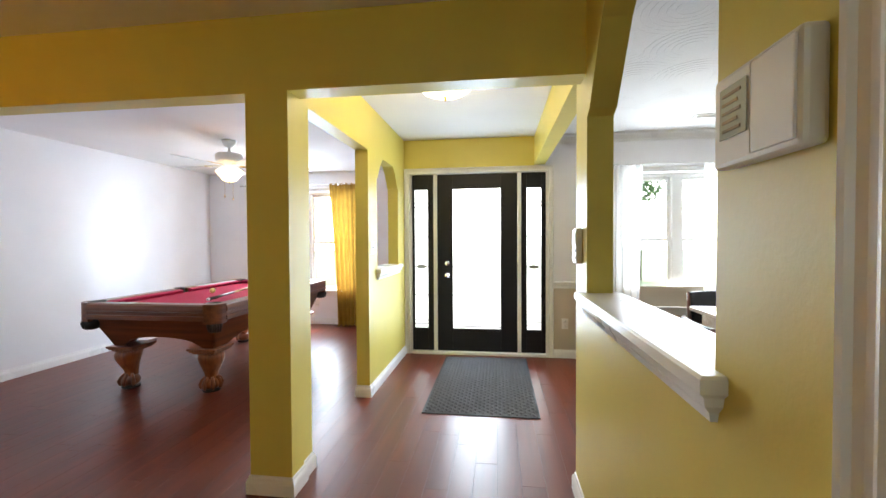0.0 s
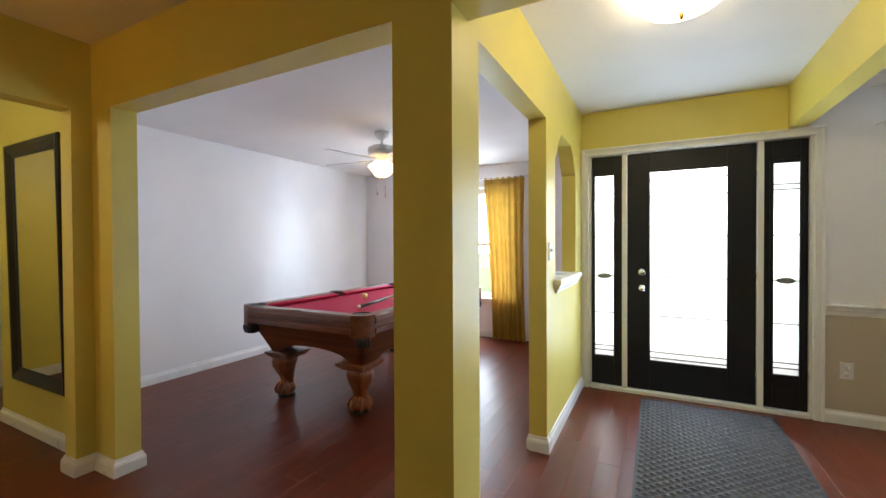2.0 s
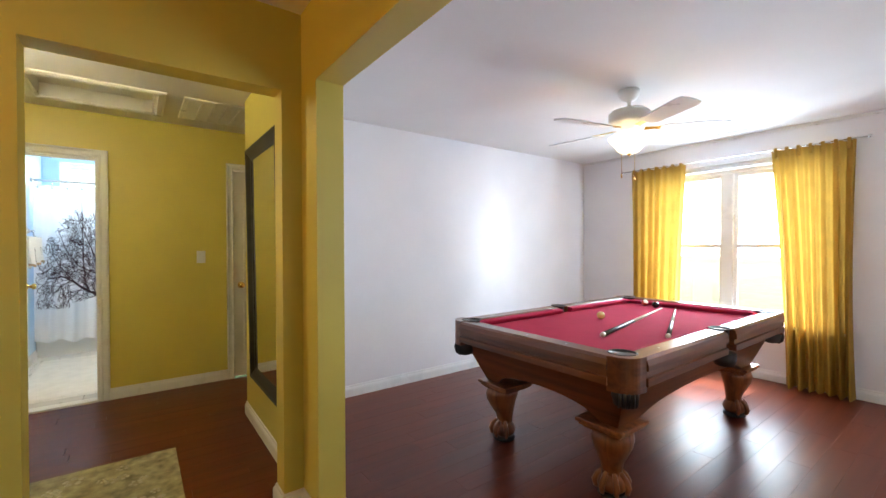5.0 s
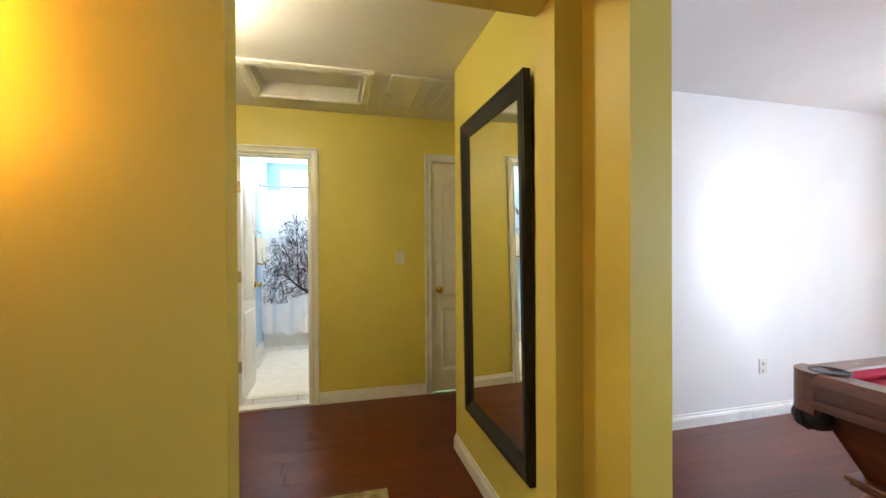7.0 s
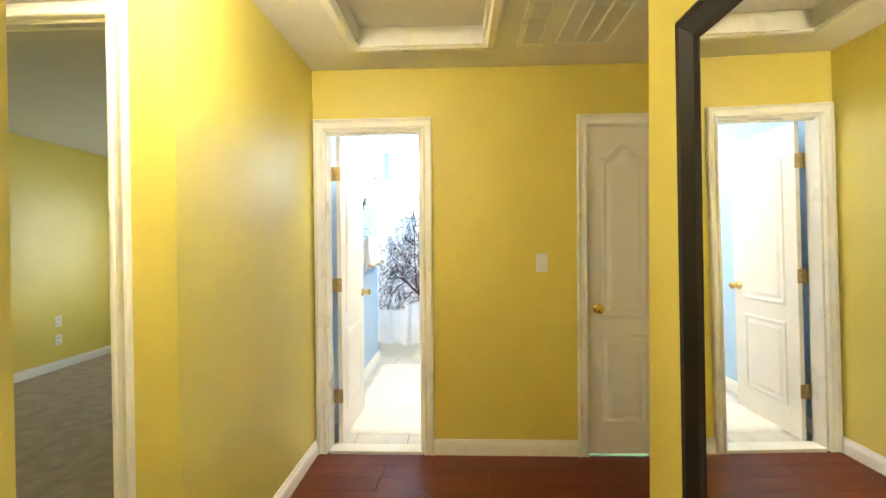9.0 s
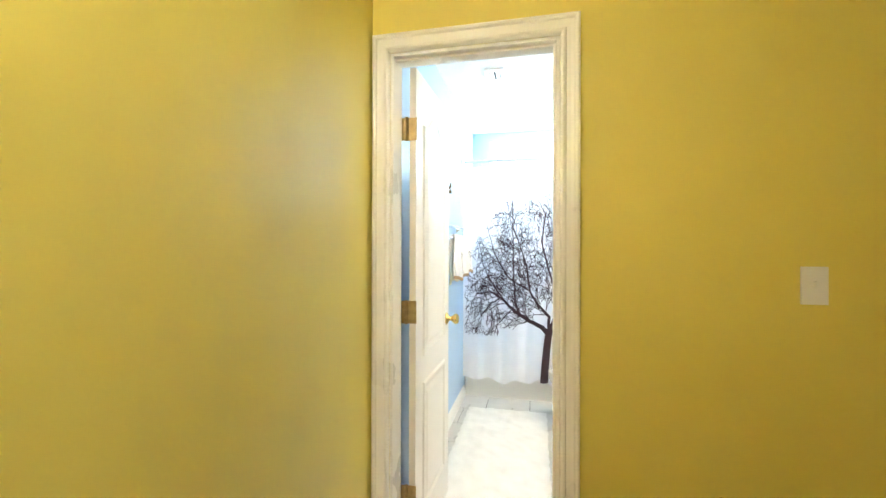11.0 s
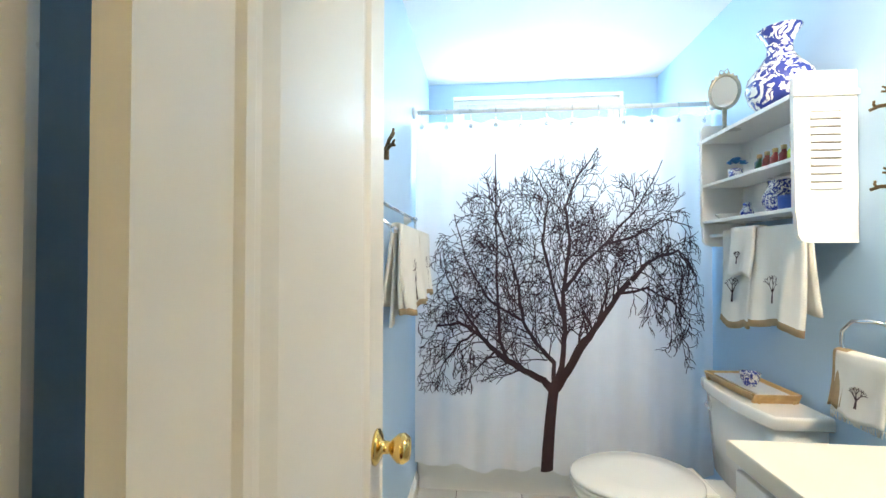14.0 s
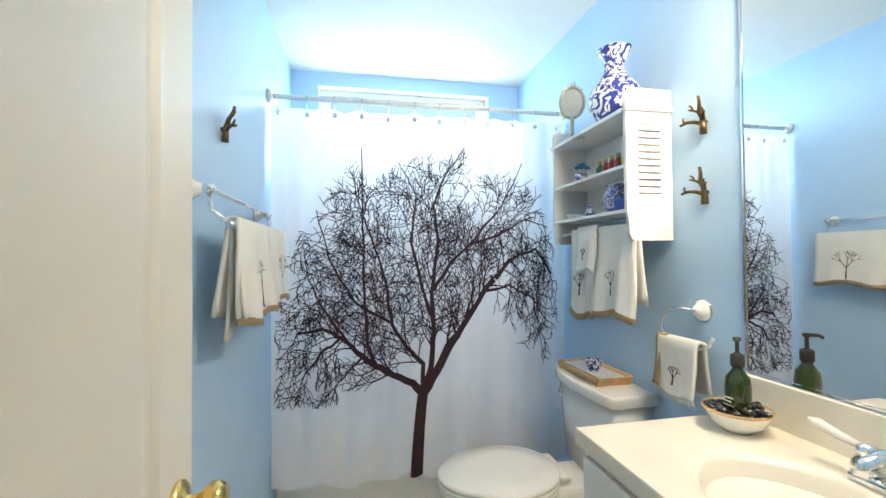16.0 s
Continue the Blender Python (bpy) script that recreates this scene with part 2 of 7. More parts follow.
def thing(name, label, category, place=(0, 0, 0), turn=0.0, group="", kind=""):
    ob = new(name)
    ob.empty_display_size = 0.1
    ob.matrix_world = pose(*place, 0, 0, turn)
    return tagged(ob, label, category, group, kind)


def box(bm, x0, x1, y0, y1, z0, z1, bevel=0.0, index=0, segments=2):
    vs = [bm.verts.new((x, y, z)) for x in (x0, x1) for y in (y0, y1) for z in (z0, z1)]
    quads = [(0, 1, 3, 2), (4, 6, 7, 5), (0, 4, 5, 1), (2, 3, 7, 6), (0, 2, 6, 4), (1, 5, 7, 3)]
    fs = [bm.faces.new([vs[i] for i in q]) for q in quads]
    for f in fs:
        f.material_index = index
    if bevel:
        edges = list({e for f in fs for e in f.edges})
        bmesh.ops.bevel(bm, geom=edges, offset=bevel, segments=segments, affect="EDGES", profile=0.5)
    return vs


def one_box(name, x0, x1, y0, y1, z0, z1, mat, parent=None, bevel=0.0, label="", segments=2):
    bm = bmesh.new()
    box(bm, x0, x1, y0, y1, z0, z1, bevel, 0, segments)
    return part(name, bm, mat, parent, label)


def prism(bm, outline, axis, a0, a1, index=0):
    """A flat outline pulled along an axis. Outline points are the two other coordinates in x, y, z order."""
    def at(p, a):
        q = list(p)
        q.insert("xyz".index(axis), a)
        return q
    lo = [bm.verts.new(at(p, a0)) for p in outline]
    hi = [bm.verts.new(at(p, a1)) for p in outline]
    faces = [bm.faces.new(lo), bm.faces.new(hi[::-1])]
    n = len(outline)
    for i in range(n):
        faces.append(bm.faces.new((lo[i], hi[i], hi[(i + 1) % n], lo[(i + 1) % n])))
    for f in faces:
        f.material_index = index
    bmesh.ops.recalc_face_normals(bm, faces=faces)
    return faces


def lathe(bm, profile, n=24, centre=(0, 0, 0), axis="z", index=0):
    """A turned shape: profile of (radius, height)."""
    cx, cy, cz = centre
    rings = []
    for r, h in profile:
        ring = []
        for i in range(n):
            a = 2 * math.pi * i / n
            u, v = max(r, 1e-4) * math.cos(a), max(r, 1e-4) * math.sin(a)
            p = {"z": (cx + u, cy + v, cz + h), "y": (cx + u, cy + h, cz + v), "x": (cx + h, cy + u, cz + v)}[axis]
            ring.append(bm.verts.new(p))
        rings.append(ring)
    fs = []
    for a, b in zip(rings, rings[1:]):
        for i in range(n):
            fs.append(bm.faces.new((a[i], a[(i + 1) % n], b[(i + 1) % n], b[i])))
    fs.append(bm.faces.new(rings[0]))
    fs.append(bm.faces.new(rings[-1]))
    for f in fs:
        f.material_index = index
        f.smooth = True
    bmesh.ops.recalc_face_normals(bm, faces=fs)
    return fs


def tube(bm, pts, radii, n=8, index=0):
    """A round bar along points, with a radius for each."""
    pts = [Vector(p) for p in pts]
    if not isinstance(radii, (list, tuple)):
        radii = [radii] * len(pts)
    rings = []
    ref = None
    for i, p in enumerate(pts):
        d = (pts[min(i + 1, len(pts) - 1)] - pts[max(i - 1, 0)]).normalized()
        if ref is None:
            ref = Vector((0, 0, 1)) if abs(d.z) < 0.9 else Vector((1, 0, 0))
        u = d.cross(ref).normalized()
        ref = u.cross(d).normalized()
        rings.append([bm.verts.new(p + radii[i] * (math.cos(2 * math.pi * k / n) * u + math.sin(2 * math.pi * k / n) * ref)) for k in range(n)])
    fs = []
    for a, b in zip(rings, rings[1:]):
        for k in range(n):
            fs.append(bm.faces.new((a[k], a[(k + 1) % n], b[(k + 1) % n], b[k])))
    fs += [bm.faces.new(rings[0]), bm.faces.new(rings[-1])]
    for f in fs:
        f.material_index, f.smooth = index, True
    bmesh.ops.recalc_face_normals(bm, faces=fs)


def sweep(bm, path, profile, index=0, closed=False):
    """A moulding: profile of (out, up) swept along a level path of (x, y, z) with mitred corners; out is to the right of the way."""
    pts = [Vector(p) for p in path]
    n = len(pts)
    rings = []
    for i, p in enumerate(pts):
        a = pts[i - 1] if (i > 0 or closed) else None
        b = pts[(i + 1) % n] if (i < n - 1 or closed) else None
        d1 = (p - a).normalized() if a is not None else (b - p).normalized()
        d2 = (b - p).normalized() if b is not None else d1
        n1, n2 = Vector((d1.y, -d1.x, 0)), Vector((d2.y, -d2.x, 0))
        m = (n1 + n2)
        m = m / max(1e-6, 1 + n1.dot(n2))
        rings.append([bm.verts.new(p + m * o + Vector((0, 0, u))) for o, u in profile])
    fs = []
    k = len(profile)
    pairs = list(zip(rings, rings[1:])) + ([(rings[-1], rings[0])] if closed else [])
    for a, b in pairs:
        for j in range(k):
            fs.append(bm.faces.new((a[j], a[(j + 1) % k], b[(j + 1) % k], b[j])))
    if not closed:
        fs += [bm.faces.new(rings[0]), bm.faces.new(rings[-1])]
    for f in fs:
        f.material_index = index
    bmesh.ops.recalc_face_normals(bm, faces=fs)


def wall(name, axis, p0, p1, a0, a1, mats, z0=0.0, z1=2.44, holes=(), label="", chamfer=()):
    """A wall from p0 to p1 in thickness, a0 to a1 along, with holes (a, b, low, high).
    axis 'x': thick in x and running along y. mats: for the low side, the high side and the reveals."""
    cuts = sorted({a0, a1, *[h[0] for h in holes], *[h[1] for h in holes]})
    bm = bmesh.new()
    zs = sorted({z0, z1, *[v for h in holes for v in h[2:4]]})
    grid = {}
    for i, (s, e) in enumerate(zip(cuts, cuts[1:])):
        for j, (lo, hi) in enumerate(zip(zs, zs[1:])):
            m, k = (s + e) / 2, (lo + hi) / 2
            grid[i, j] = not any(h[0] < m < h[1] and h[2] < k < h[3] for h in holes)
    def at(p, a, z):
        return bm.verts.new((p, a, z) if axis == "x" else (a, p, z))
    def quad(c, mat):
        f = bm.faces.new([at(*q) for q in c])
        f.material_index = mat
    for (i, j), full in grid.items():
        if not full:
            continue
        s, e, lo, hi = cuts[i], cuts[i + 1], zs[j], zs[j + 1]
        quad([(p0, s, lo), (p0, e, lo), (p0, e, hi), (p0, s, hi)], 0)
        quad([(p1, s, lo), (p1, e, lo), (p1, e, hi), (p1, s, hi)], 1)
        if not grid.get((i - 1, j)):
            quad([(p0, s, lo), (p1, s, lo), (p1, s, hi), (p0, s, hi)], 2)
        if not grid.get((i + 1, j)):
            quad([(p0, e, lo), (p1, e, lo), (p1, e, hi), (p0, e, hi)], 2)
        if not grid.get((i, j - 1)):
            quad([(p0, s, lo), (p1, s, lo), (p1, e, lo), (p0, e, lo)], 2)
        if not grid.get((i, j + 1)):
            quad([(p0, s, hi), (p1, s, hi), (p1, e, hi), (p0, e, hi)], 2)
    bmesh.ops.remove_doubles(bm, verts=bm.verts, dist=1e-5)
    # rounded corner pieces at the top of an opening: (a, z, way along, size)
    for a, z, way, r in chamfer:
        pts = [(a, z), (a, z - r * 1.05), (a + way * r * 0.12, z - r * 1.0), (a + way * r * 0.62, z - r * 0.32), (a + way * r * 0.95, z - r * 0.06), (a + way * r * 1.05, z)]
        fs = prism(bm, pts, axis, p0, p1, 2)
        fs[0].material_index, fs[1].material_index = 0, 1
    bmesh.ops.recalc_face_normals(bm, faces=bm.faces)
    ob = part(name, bm, mats)
    return tagged(ob, label or "painted plaster wall", "wall", kind="structure")


def slab(name, x0, x1, y0, y1, z0, z1, mat, label, category, kind="structure"):
    bm = bmesh.new()
    box(bm, x0, x1, y0, y1, z0, z1)
    return tagged(part(name, bm, mat), label, category, kind=kind)


# ---- plan, in metres ----
CEIL = 2.44
HCEIL = 2.418        # hall ceiling
BCEIL = 2.49         # bathroom ceiling
FY = 4.92            # face of the front wall in foyer and dining room
PX, PN = -5.11, 6.40  # pool room's west and north faces
HX = -6.275           # hall's west face
HS = 0.628           # hall's south face
DY0, DY1 = 0.700, 1.314  # bathroom door opening
BS, BN = 0.605, 2.13  # bathroom's south and north faces
BW = -9.00           # bathroom's window wall
WX = -1.555          # foyer's west face
EX = -0.095          # foyer's east face

Y3 = [YELLOW, YELLOW, YELLOW]

# floor under everything
slab("floor", -6.30, 3.40, -3.2, 6.6, -0.12, -0.012, SUBFLOOR, "dark red cherry laminate plank floor", "floor")

# living room side: beam and posts along y = 2.23
wall("wall_pool_opening", "y", 2.23, 2.36, -3.84, -1.665, [YELLOW, WHITE_WALL, YELLOW], holes=[(-3.63, -1.768, 0, 2.055)], label="yellow wall with a wide opening to the pool room")
wall("wall_foyer_opening", "y", 2.23, 2.36, -1.665, EX, Y3, holes=[(-1.54, EX, 0, 2.06)], label="yellow beam over the foyer entrance")
# foyer's west wall with a wide opening and a pass-through
wall("wall_foyer_west", "x", -1.665, WX, 2.36, FY, [WHITE_WALL, YELLOW, YELLOW], holes=[(2.49, 3.57, 0, 2.055), (3.82, 4.60, 1.01, 2.06)], chamfer=[(3.82, 2.06, 1, 0.2), (4.60, 2.06, -1, 0.2)], label="yellow wall with an opening and a small arched pass-through")
wall("wall_pool_east", "x", -1.665, WX, FY, PN, [WHITE_WALL, WHITE_WALL, WHITE_WALL], label="white wall beyond the foyer")
# front wall
wall("wall_front", "y", FY, FY + 0.16, WX, 3.2, [WHITE_WALL, WHITE_WALL, WHITE_WALL], holes=[(-1.49, 0.05, 0, 2.07), (0.86, 1.95, 0.57, 2.01)], label="white front wall with the entrance door and windows")
slab("wall_over_door", WX, EX, FY - 0.012, FY, 2.10, CEIL + 0.04, YELLOW, "yellow painted band above the front door", "wall")
# foyer's east side
wall("wall_foyer_east", "x", EX, 0.02, -3.0, FY, [YELLOW, WHITE_WALL, YELLOW], holes=[(1.09, 2.21, 1.0, 2.30), (2.46, FY, 0, 2.13)], chamfer=[(2.21, 2.30, -1, 0.42), (1.09, 2.30, 1, 0.42)], label="yellow half wall with an arched pass-through to the dining room")
# pool room
wall("wall_pool_west", "x", -5.265, PX, 2.36, PN, [YELLOW, WHITE_WALL, WHITE_WALL], label="glossy white wall of the pool room")
wall("wall_pool_north", "y", PN, PN + 0.16, -5.25, WX, [WHITE_WALL, WHITE_WALL, WHITE_WALL], holes=[(-4.28, -2.62, 0.52, 2.06)], label="white wall with a double window")
# hall
wall("wall_hall_east", "x", -3.965, -3.84, -3.0, 2.25, Y3, holes=[(1.236, 2.135, 0, 2.05)], label="yellow wall with the opening into the hall")
wall("wall_hall_inner", "y", 2.25, 2.36, -5.265, -3.84, [YELLOW, WHITE_WALL, YELLOW], label="yellow wall with the tall framed mirror")
wall("wall_hall_west", "x", HX - 0.10, HX, HS, 2.95, [BLUE, YELLOW, TRIM], 0.0, BCEIL, holes=[(DY0, DY1, 0, 2.042), (2.336, 2.795, 0, 2.042)], label="yellow wall with the bathroom door and a closet door")
wall("wall_hall_south", "y", 0.45, HS, HX - 0.11, -5.0, Y3, label="yellow wall of the hall")
wall("wall_bedroom", "x", -5.10, -5.0, -3.0, 0.45, [YELLOW, YELLOW, TRIM], holes=[(-0.39, 0.415, 0, 2.06)], label="yellow wall with a cased bedroom doorway")
wall("wall_hall_north", "y", 2.95, 3.05, HX - 0.11, -5.25, Y3, label="yellow end wall of the hall")
# bedroom
wall("wall_bedroom_far", "y", -2.9, -2.8, -9.2, -5.1, Y3, label="yellow bedroom wall")
wall("wall_bedroom_west", "x", -9.3, -9.2, -2.9, 0.53, Y3, holes=[(-1.95, -0.45, 0.8, 2.1)], label="yellow bedroom wall")
slab("floor_bedroom", -9.2, -5.04, -2.8, 0.43, -0.10, 0.004, CARPET, "beige carpet in the bedroom", "carpet")
# bathroom
wall("wall_bath_south", "y", BS - 0.11, BS, BW, HX - 0.10, [YELLOW, BLUE, BLUE], 0.0, BCEIL, label="blue bathroom wall")
wall("wall_bath_north", "y", BN, BN + 0.11, BW, HX - 0.10, [BLUE, BLUE, BLUE], 0.0, BCEIL, label="blue bathroom wall behind toilet and vanity")
wall("wall_bath_window", "x", BW - 0.16, BW, BS - 0.11, BN + 0.11, [BLUE, BLUE, TRIM], 0.0, BCEIL, holes=[(0.775, 1.91, 1.78, 2.40)], label="blue wall with a high window over the tub")
slab("floor_bath_bed", BW, -6.30, BS, BN, -0.10, -0.006, SUBFLOOR, "grout bed under the bathroom tiles", "floor")
# living room's other walls, behind the camera
wall("wall_living_south", "y", -3.1, -3.0, -3.95, 3.3, Y3, holes=[(-1.8, -0.2, 0.65, 2.05)], label="yellow living room wall")
wall("wall_dining_east", "x", 3.2, 3.3, -3.0, FY, [WHITE_WALL, WHITE_WALL, WHITE_WALL], label="white dining room wall")
wall("wall_hall_far_south", "y", -3.1, -3.0, -5.1, -3.95, Y3, label="yellow wall")
wall("wall_closet_back", "x", -7.1, -7.0, 2.31, 3.05, Y3, label="plain closet wall")
# ceilings
slab("ceiling_living", -3.92, 0.0, -3.1, 2.30, CEIL, CEIL + 0.1, CEILING, "off-white ceiling", "ceiling")
slab("ceiling_pool", -5.20, -1.64, 2.30, PN + 0.16, 2.378, CEIL + 0.1, CEILING, "white ceiling of the pool room", "ceiling")
slab("ceiling_foyer", -1.64, 0.0, 2.30, FY + 0.16, CEIL, CEIL + 0.1, CEILING, "white ceiling of the foyer", "ceiling")
slab("ceiling_dining", 0.0, 3.3, -3.1, FY + 0.16, CEIL, CEIL + 0.1, CEILING, "swirl-textured dining ceiling", "ceiling")
bm = bmesh.new()
for x0, x1, y0, y1 in ((HX - 0.11, -3.92, -3.1, 0.99), (HX - 0.11, -5.20, 2.30, 3.05), (HX - 0.11, -3.92, 1.695, 2.30), (HX - 0.11, -5.96, 0.99, 1.695), (-5.445, -3.92, 0.99, 1.695)):
    box(bm, x0, x1, y0, y1, HCEIL, CEIL + 0.1)
tagged(part("ceiling_hall", bm, CEILING), "cream hall ceiling with an attic hatch opening", "ceiling", kind="structure")
slab("ceiling_bath", BW - 0.16, HX - 0.11, BS - 0.11, 3.05, BCEIL, BCEIL + 0.1, CEILING, "white bathroom ceiling", "ceiling")
slab("ceiling_bedroom", -9.3, HX - 0.11, -2.9, BS - 0.11, CEIL, CEIL + 0.1, CEILING, "white bedroom ceiling", "ceiling")

# ---- trim: baseboards, casings, ledges, mouldings ----
BASE = [(0, 0.001), (0.018, 0.001), (0.018, 0.060), (0.014, 0.073), (0.008, 0.081), (0.006, 0.093), (0, 0.096)]


def trim_run(name, label, path, profile, mat=None, closed=False):
    bm = bmesh.new()
    sweep(bm, path, profile, 0, closed)
    return tagged(part(name, bm, mat or TRIM), label, "trim", kind="structure")


def baseboard(*pts):
    """Runs along the walls with the room on the right-hand side of the way."""
    return trim_run("baseboard", "white painted baseboard with a moulded top", [(x, y, 0) for x, y in pts], BASE)


baseboard((PX, 2.36), (PX, PN), (-1.665, PN), (-1.665, 3.57))
baseboard((-1.665, 3.57), (WX, 3.57), (WX, FY))
baseboard((-5.265, 2.25), (-3.965, 2.25), (-3.965, 2.135), (-3.84, 2.135), (-3.84, 2.23), (-3.63, 2.23), (-3.63, 2.36), (PX, 2.36))
baseboard((-1.665, 2.49), (-1.665, 2.36), (-1.768, 2.36), (-1.768, 2.23), (-1.54, 2.23), (-1.54, 2.36), (WX, 2.36), (WX, 2.49), (-1.665, 2.49))
baseboard((0.02, 2.46), (EX, 2.46), (EX, 0.80))
baseboard((0.115, FY), (3.2, FY), (3.2, -2.9))
baseboard((HX, DY1 + 0.064), (HX, 2.272))
baseboard((-5.0, 0.48), (-5.0, HS), (HX + 0.02, HS))
baseboard((-3.84, -2.9), (-3.84, 1.236), (-3.965, 1.236), (-3.965, -2.9))
trim_run("baseboard", "white baseboard in the bathroom", [(-8.47, BS, 0), (-6.39, BS, 0)], [(-o, u) for o, u in BASE])
trim_run("baseboard", "white baseboard in the bedroom", [(-9.2, -2.8, 0), (-5.1, -2.8, 0)], [(-o, u) for o, u in BASE])

CASING = [(0.0, 0.0), (0.064, 0.0), (0.064, 0.022), (0.058, 0.027), (0.050, 0.025), (0.046, 0.017), (0.034, 0.014), (0.020, 0.013), (0.017, 0.019), (0.010, 0.021), (0.004, 0.018), (0.0, 0.008)]


def casing(name, face, axis, out, a0, a1, top, parent=None, low=0.0, bottom=False):
    """Moulded casing round an opening a0..a1 in a wall face. axis: the coordinate that the face has; out: the side it stands proud to."""
    bm = bmesh.new()
    def at(a, z, d):
        return (face + out * d, a, z) if axis == "x" else (a, face + out * d, z)
    corners = [(a0, low, (-1, 0)), (a0, top, (-1, 1)), (a1, top, (1, 1)), (a1, low, (1, 0))]
    if bottom:
        corners = [(a0, low, (-1, -1)), (a0, top, (-1, 1)), (a1, top, (1, 1)), (a1, low, (1, -1))]
    rings = [[bm.verts.new(at(a + da * w, z + dz * w, d + 0.0015)) for w, d in CASING] for a, z, (da, dz) in corners]
    k = len(CASING)
    pairs = list(zip(rings, rings[1:])) + ([(rings[-1], rings[0])] if bottom else [])
    for p, q in pairs:
        for j in range(k):
            bm.faces.new((p[j], p[(j + 1) % k], q[(j + 1) % k], q[j]))
    if not bottom:
        bm.faces.new(rings[0])
        bm.faces.new(rings[-1])
    bmesh.ops.recalc_face_normals(bm, faces=bm.faces)
    ob = part(name, bm, TRIM, parent)
    return ob if parent is not None else tagged(ob, "white moulded door casing", "trim", kind="structure")


casing("trim", HX, "x", 1, DY0, DY1, 2.042)
casing("trim", HX, "x", 1, 2.336, 2.795, 2.042)
casing("trim", HX - 0.10, "x", -1, DY0, DY1, 2.042)
casing("trim", -5.0, "x", 1, -0.39, 0.415, 2.06)
casing("trim", 2.95, "y", -1, -6.16, -5.40, 2.045)
casing("trim", EX, "x", -1, -0.10, 0.722, 2.06)


def jamb_lining(name, x0, x1, y0, y1, top):
    bm = bmesh.new()
    t = 0.012
    box(bm, x0, x1, y0, y0 + t, 0, top, 0.002)
    box(bm, x0, x1, y1 - t, y1, 0, top, 0.002)
    box(bm, x0, x1, y0 + t, y1 - t, top - t, top, 0.002)
    # stop
    xs = (x0 + x1) / 2
    box(bm, xs - 0.005, xs + 0.028, y1 - t - 0.010, y1 - t, 0, top - t, 0.002)
    box(bm, xs - 0.005, xs + 0.028, y0 + t, y1 - t - 0.010, top - t - 0.010, top - t, 0.002)
    return tagged(part(name, bm, TRIM), "white painted door jamb with a stop", "trim", kind="structure")


jamb_lining("trim", HX - 0.101, HX + 0.001, DY0, DY1, 2.042)
jamb_lining("trim", -5.101, -4.999, -0.39, 0.415, 2.06)
slab("threshold", HX - 0.10, HX, DY0 + 0.012, DY1 - 0.012, -0.02, 0.012, TRIM, "white marble threshold at the bathroom door", "threshold")

# ledges of the pass-throughs
LEDGE = [(0, 0), (0.012, 0.0), (0.016, 0.018), (0.030, 0.034), (0.034, 0.052), (0.046, 0.062), (0.046, 0.088), (0.040, 0.094), (0, 0.094)]


def ledge(name, x0, x1, y0, y1, z):
    bm = bmesh.new()
    sweep(bm, [(x0, y0, z - 0.094), (x0, y1, z - 0.094), (x1, y1, z - 0.094), (x1, y0, z - 0.094)], [(-o, u) for o, u in LEDGE], 0, True)
    box(bm, x0, x1, y0, y1, z - 0.012, z)
    return tagged(part(name, bm, TRIM), "white moulded wooden ledge on the half wall", "ledge", kind="structure")


ledge("ledge", EX - 0.001, 0.021, 1.092, 2.208, 1.062)
ledge("ledge", -1.666, WX + 0.001, 3.822, 4.598, 1.052)

# dining room: dado, chair rail and crown
slab("dado", 0.115, 3.197, FY - 0.004, FY, 0.09, 0.80, TAN, "tan painted dado below the chair rail", "wall")
slab("dado", 3.196, 3.2, -2.9, FY - 0.005, 0.09, 0.80, TAN, "tan painted dado below the chair rail", "wall")
RAIL = [(0, 0), (0.010, 0.004), (0.012, 0.030), (0.020, 0.038), (0.022, 0.056), (0.030, 0.064), (0.030, 0.076), (0, 0.080)]
trim_run("chair_rail", "white moulded chair rail", [(0.115, FY, 0.765), (0.80, FY, 0.765)], RAIL)
trim_run("chair_rail", "white moulded chair rail", [(2.02, FY, 0.765), (3.2, FY, 0.765), (3.2, -2.9, 0.765)], RAIL)
CROWN = [(0, 0), (0.012, 0.0), (0.016, 0.022), (0.050, 0.056), (0.070, 0.066), (0.075, 0.088), (0, 0.088)]
trim_run("crown_moulding", "white crown moulding round the dining room", [(0.02, FY, 2.35), (3.2, FY, 2.35), (3.2, -2.9, 2.35)], CROWN)
trim_run("crown_moulding", "thin white moulding on the pool room wall", [(PX, PN, 2.351), (-1.665, PN, 2.351)], [(0, 0), (0.02, 0), (0.02, 0.024), (0, 0.024)])

# dining ceiling: swirled plaster, arcs of raised combing
bm = bmesh.new()
rng = random.Random(5)
for i in range(8):
    for j in range(11):
        cx, cy = 0.25 + i * 0.40 + 0.2 * (j % 2), 0.2 + j * 0.45
        if cy > FY - 0.12 or cx > 3.1:
            continue
        a0 = rng.uniform(0, 6.28)
        for r in (0.07, 0.11, 0.15, 0.19, 0.23, 0.27):
            pts = []
            for s in range(13):
                a = a0 + math.radians(250) * s / 12
                x, y = cx + r * math.cos(a), cy + r * math.sin(a)
                pts.append((min(max(x, 0.11), 3.15), min(max(y, -2.8), FY - 0.11), CEIL + 0.0045))
            tube(bm, pts, [0.001] + [0.0065] * 11 + [0.001], 4)
tagged(part("ceiling_swirls", bm, CEILING, None, "", True), "raised swirl combing in the plaster ceiling", "ceiling", kind="structure")

# ---- windows ----


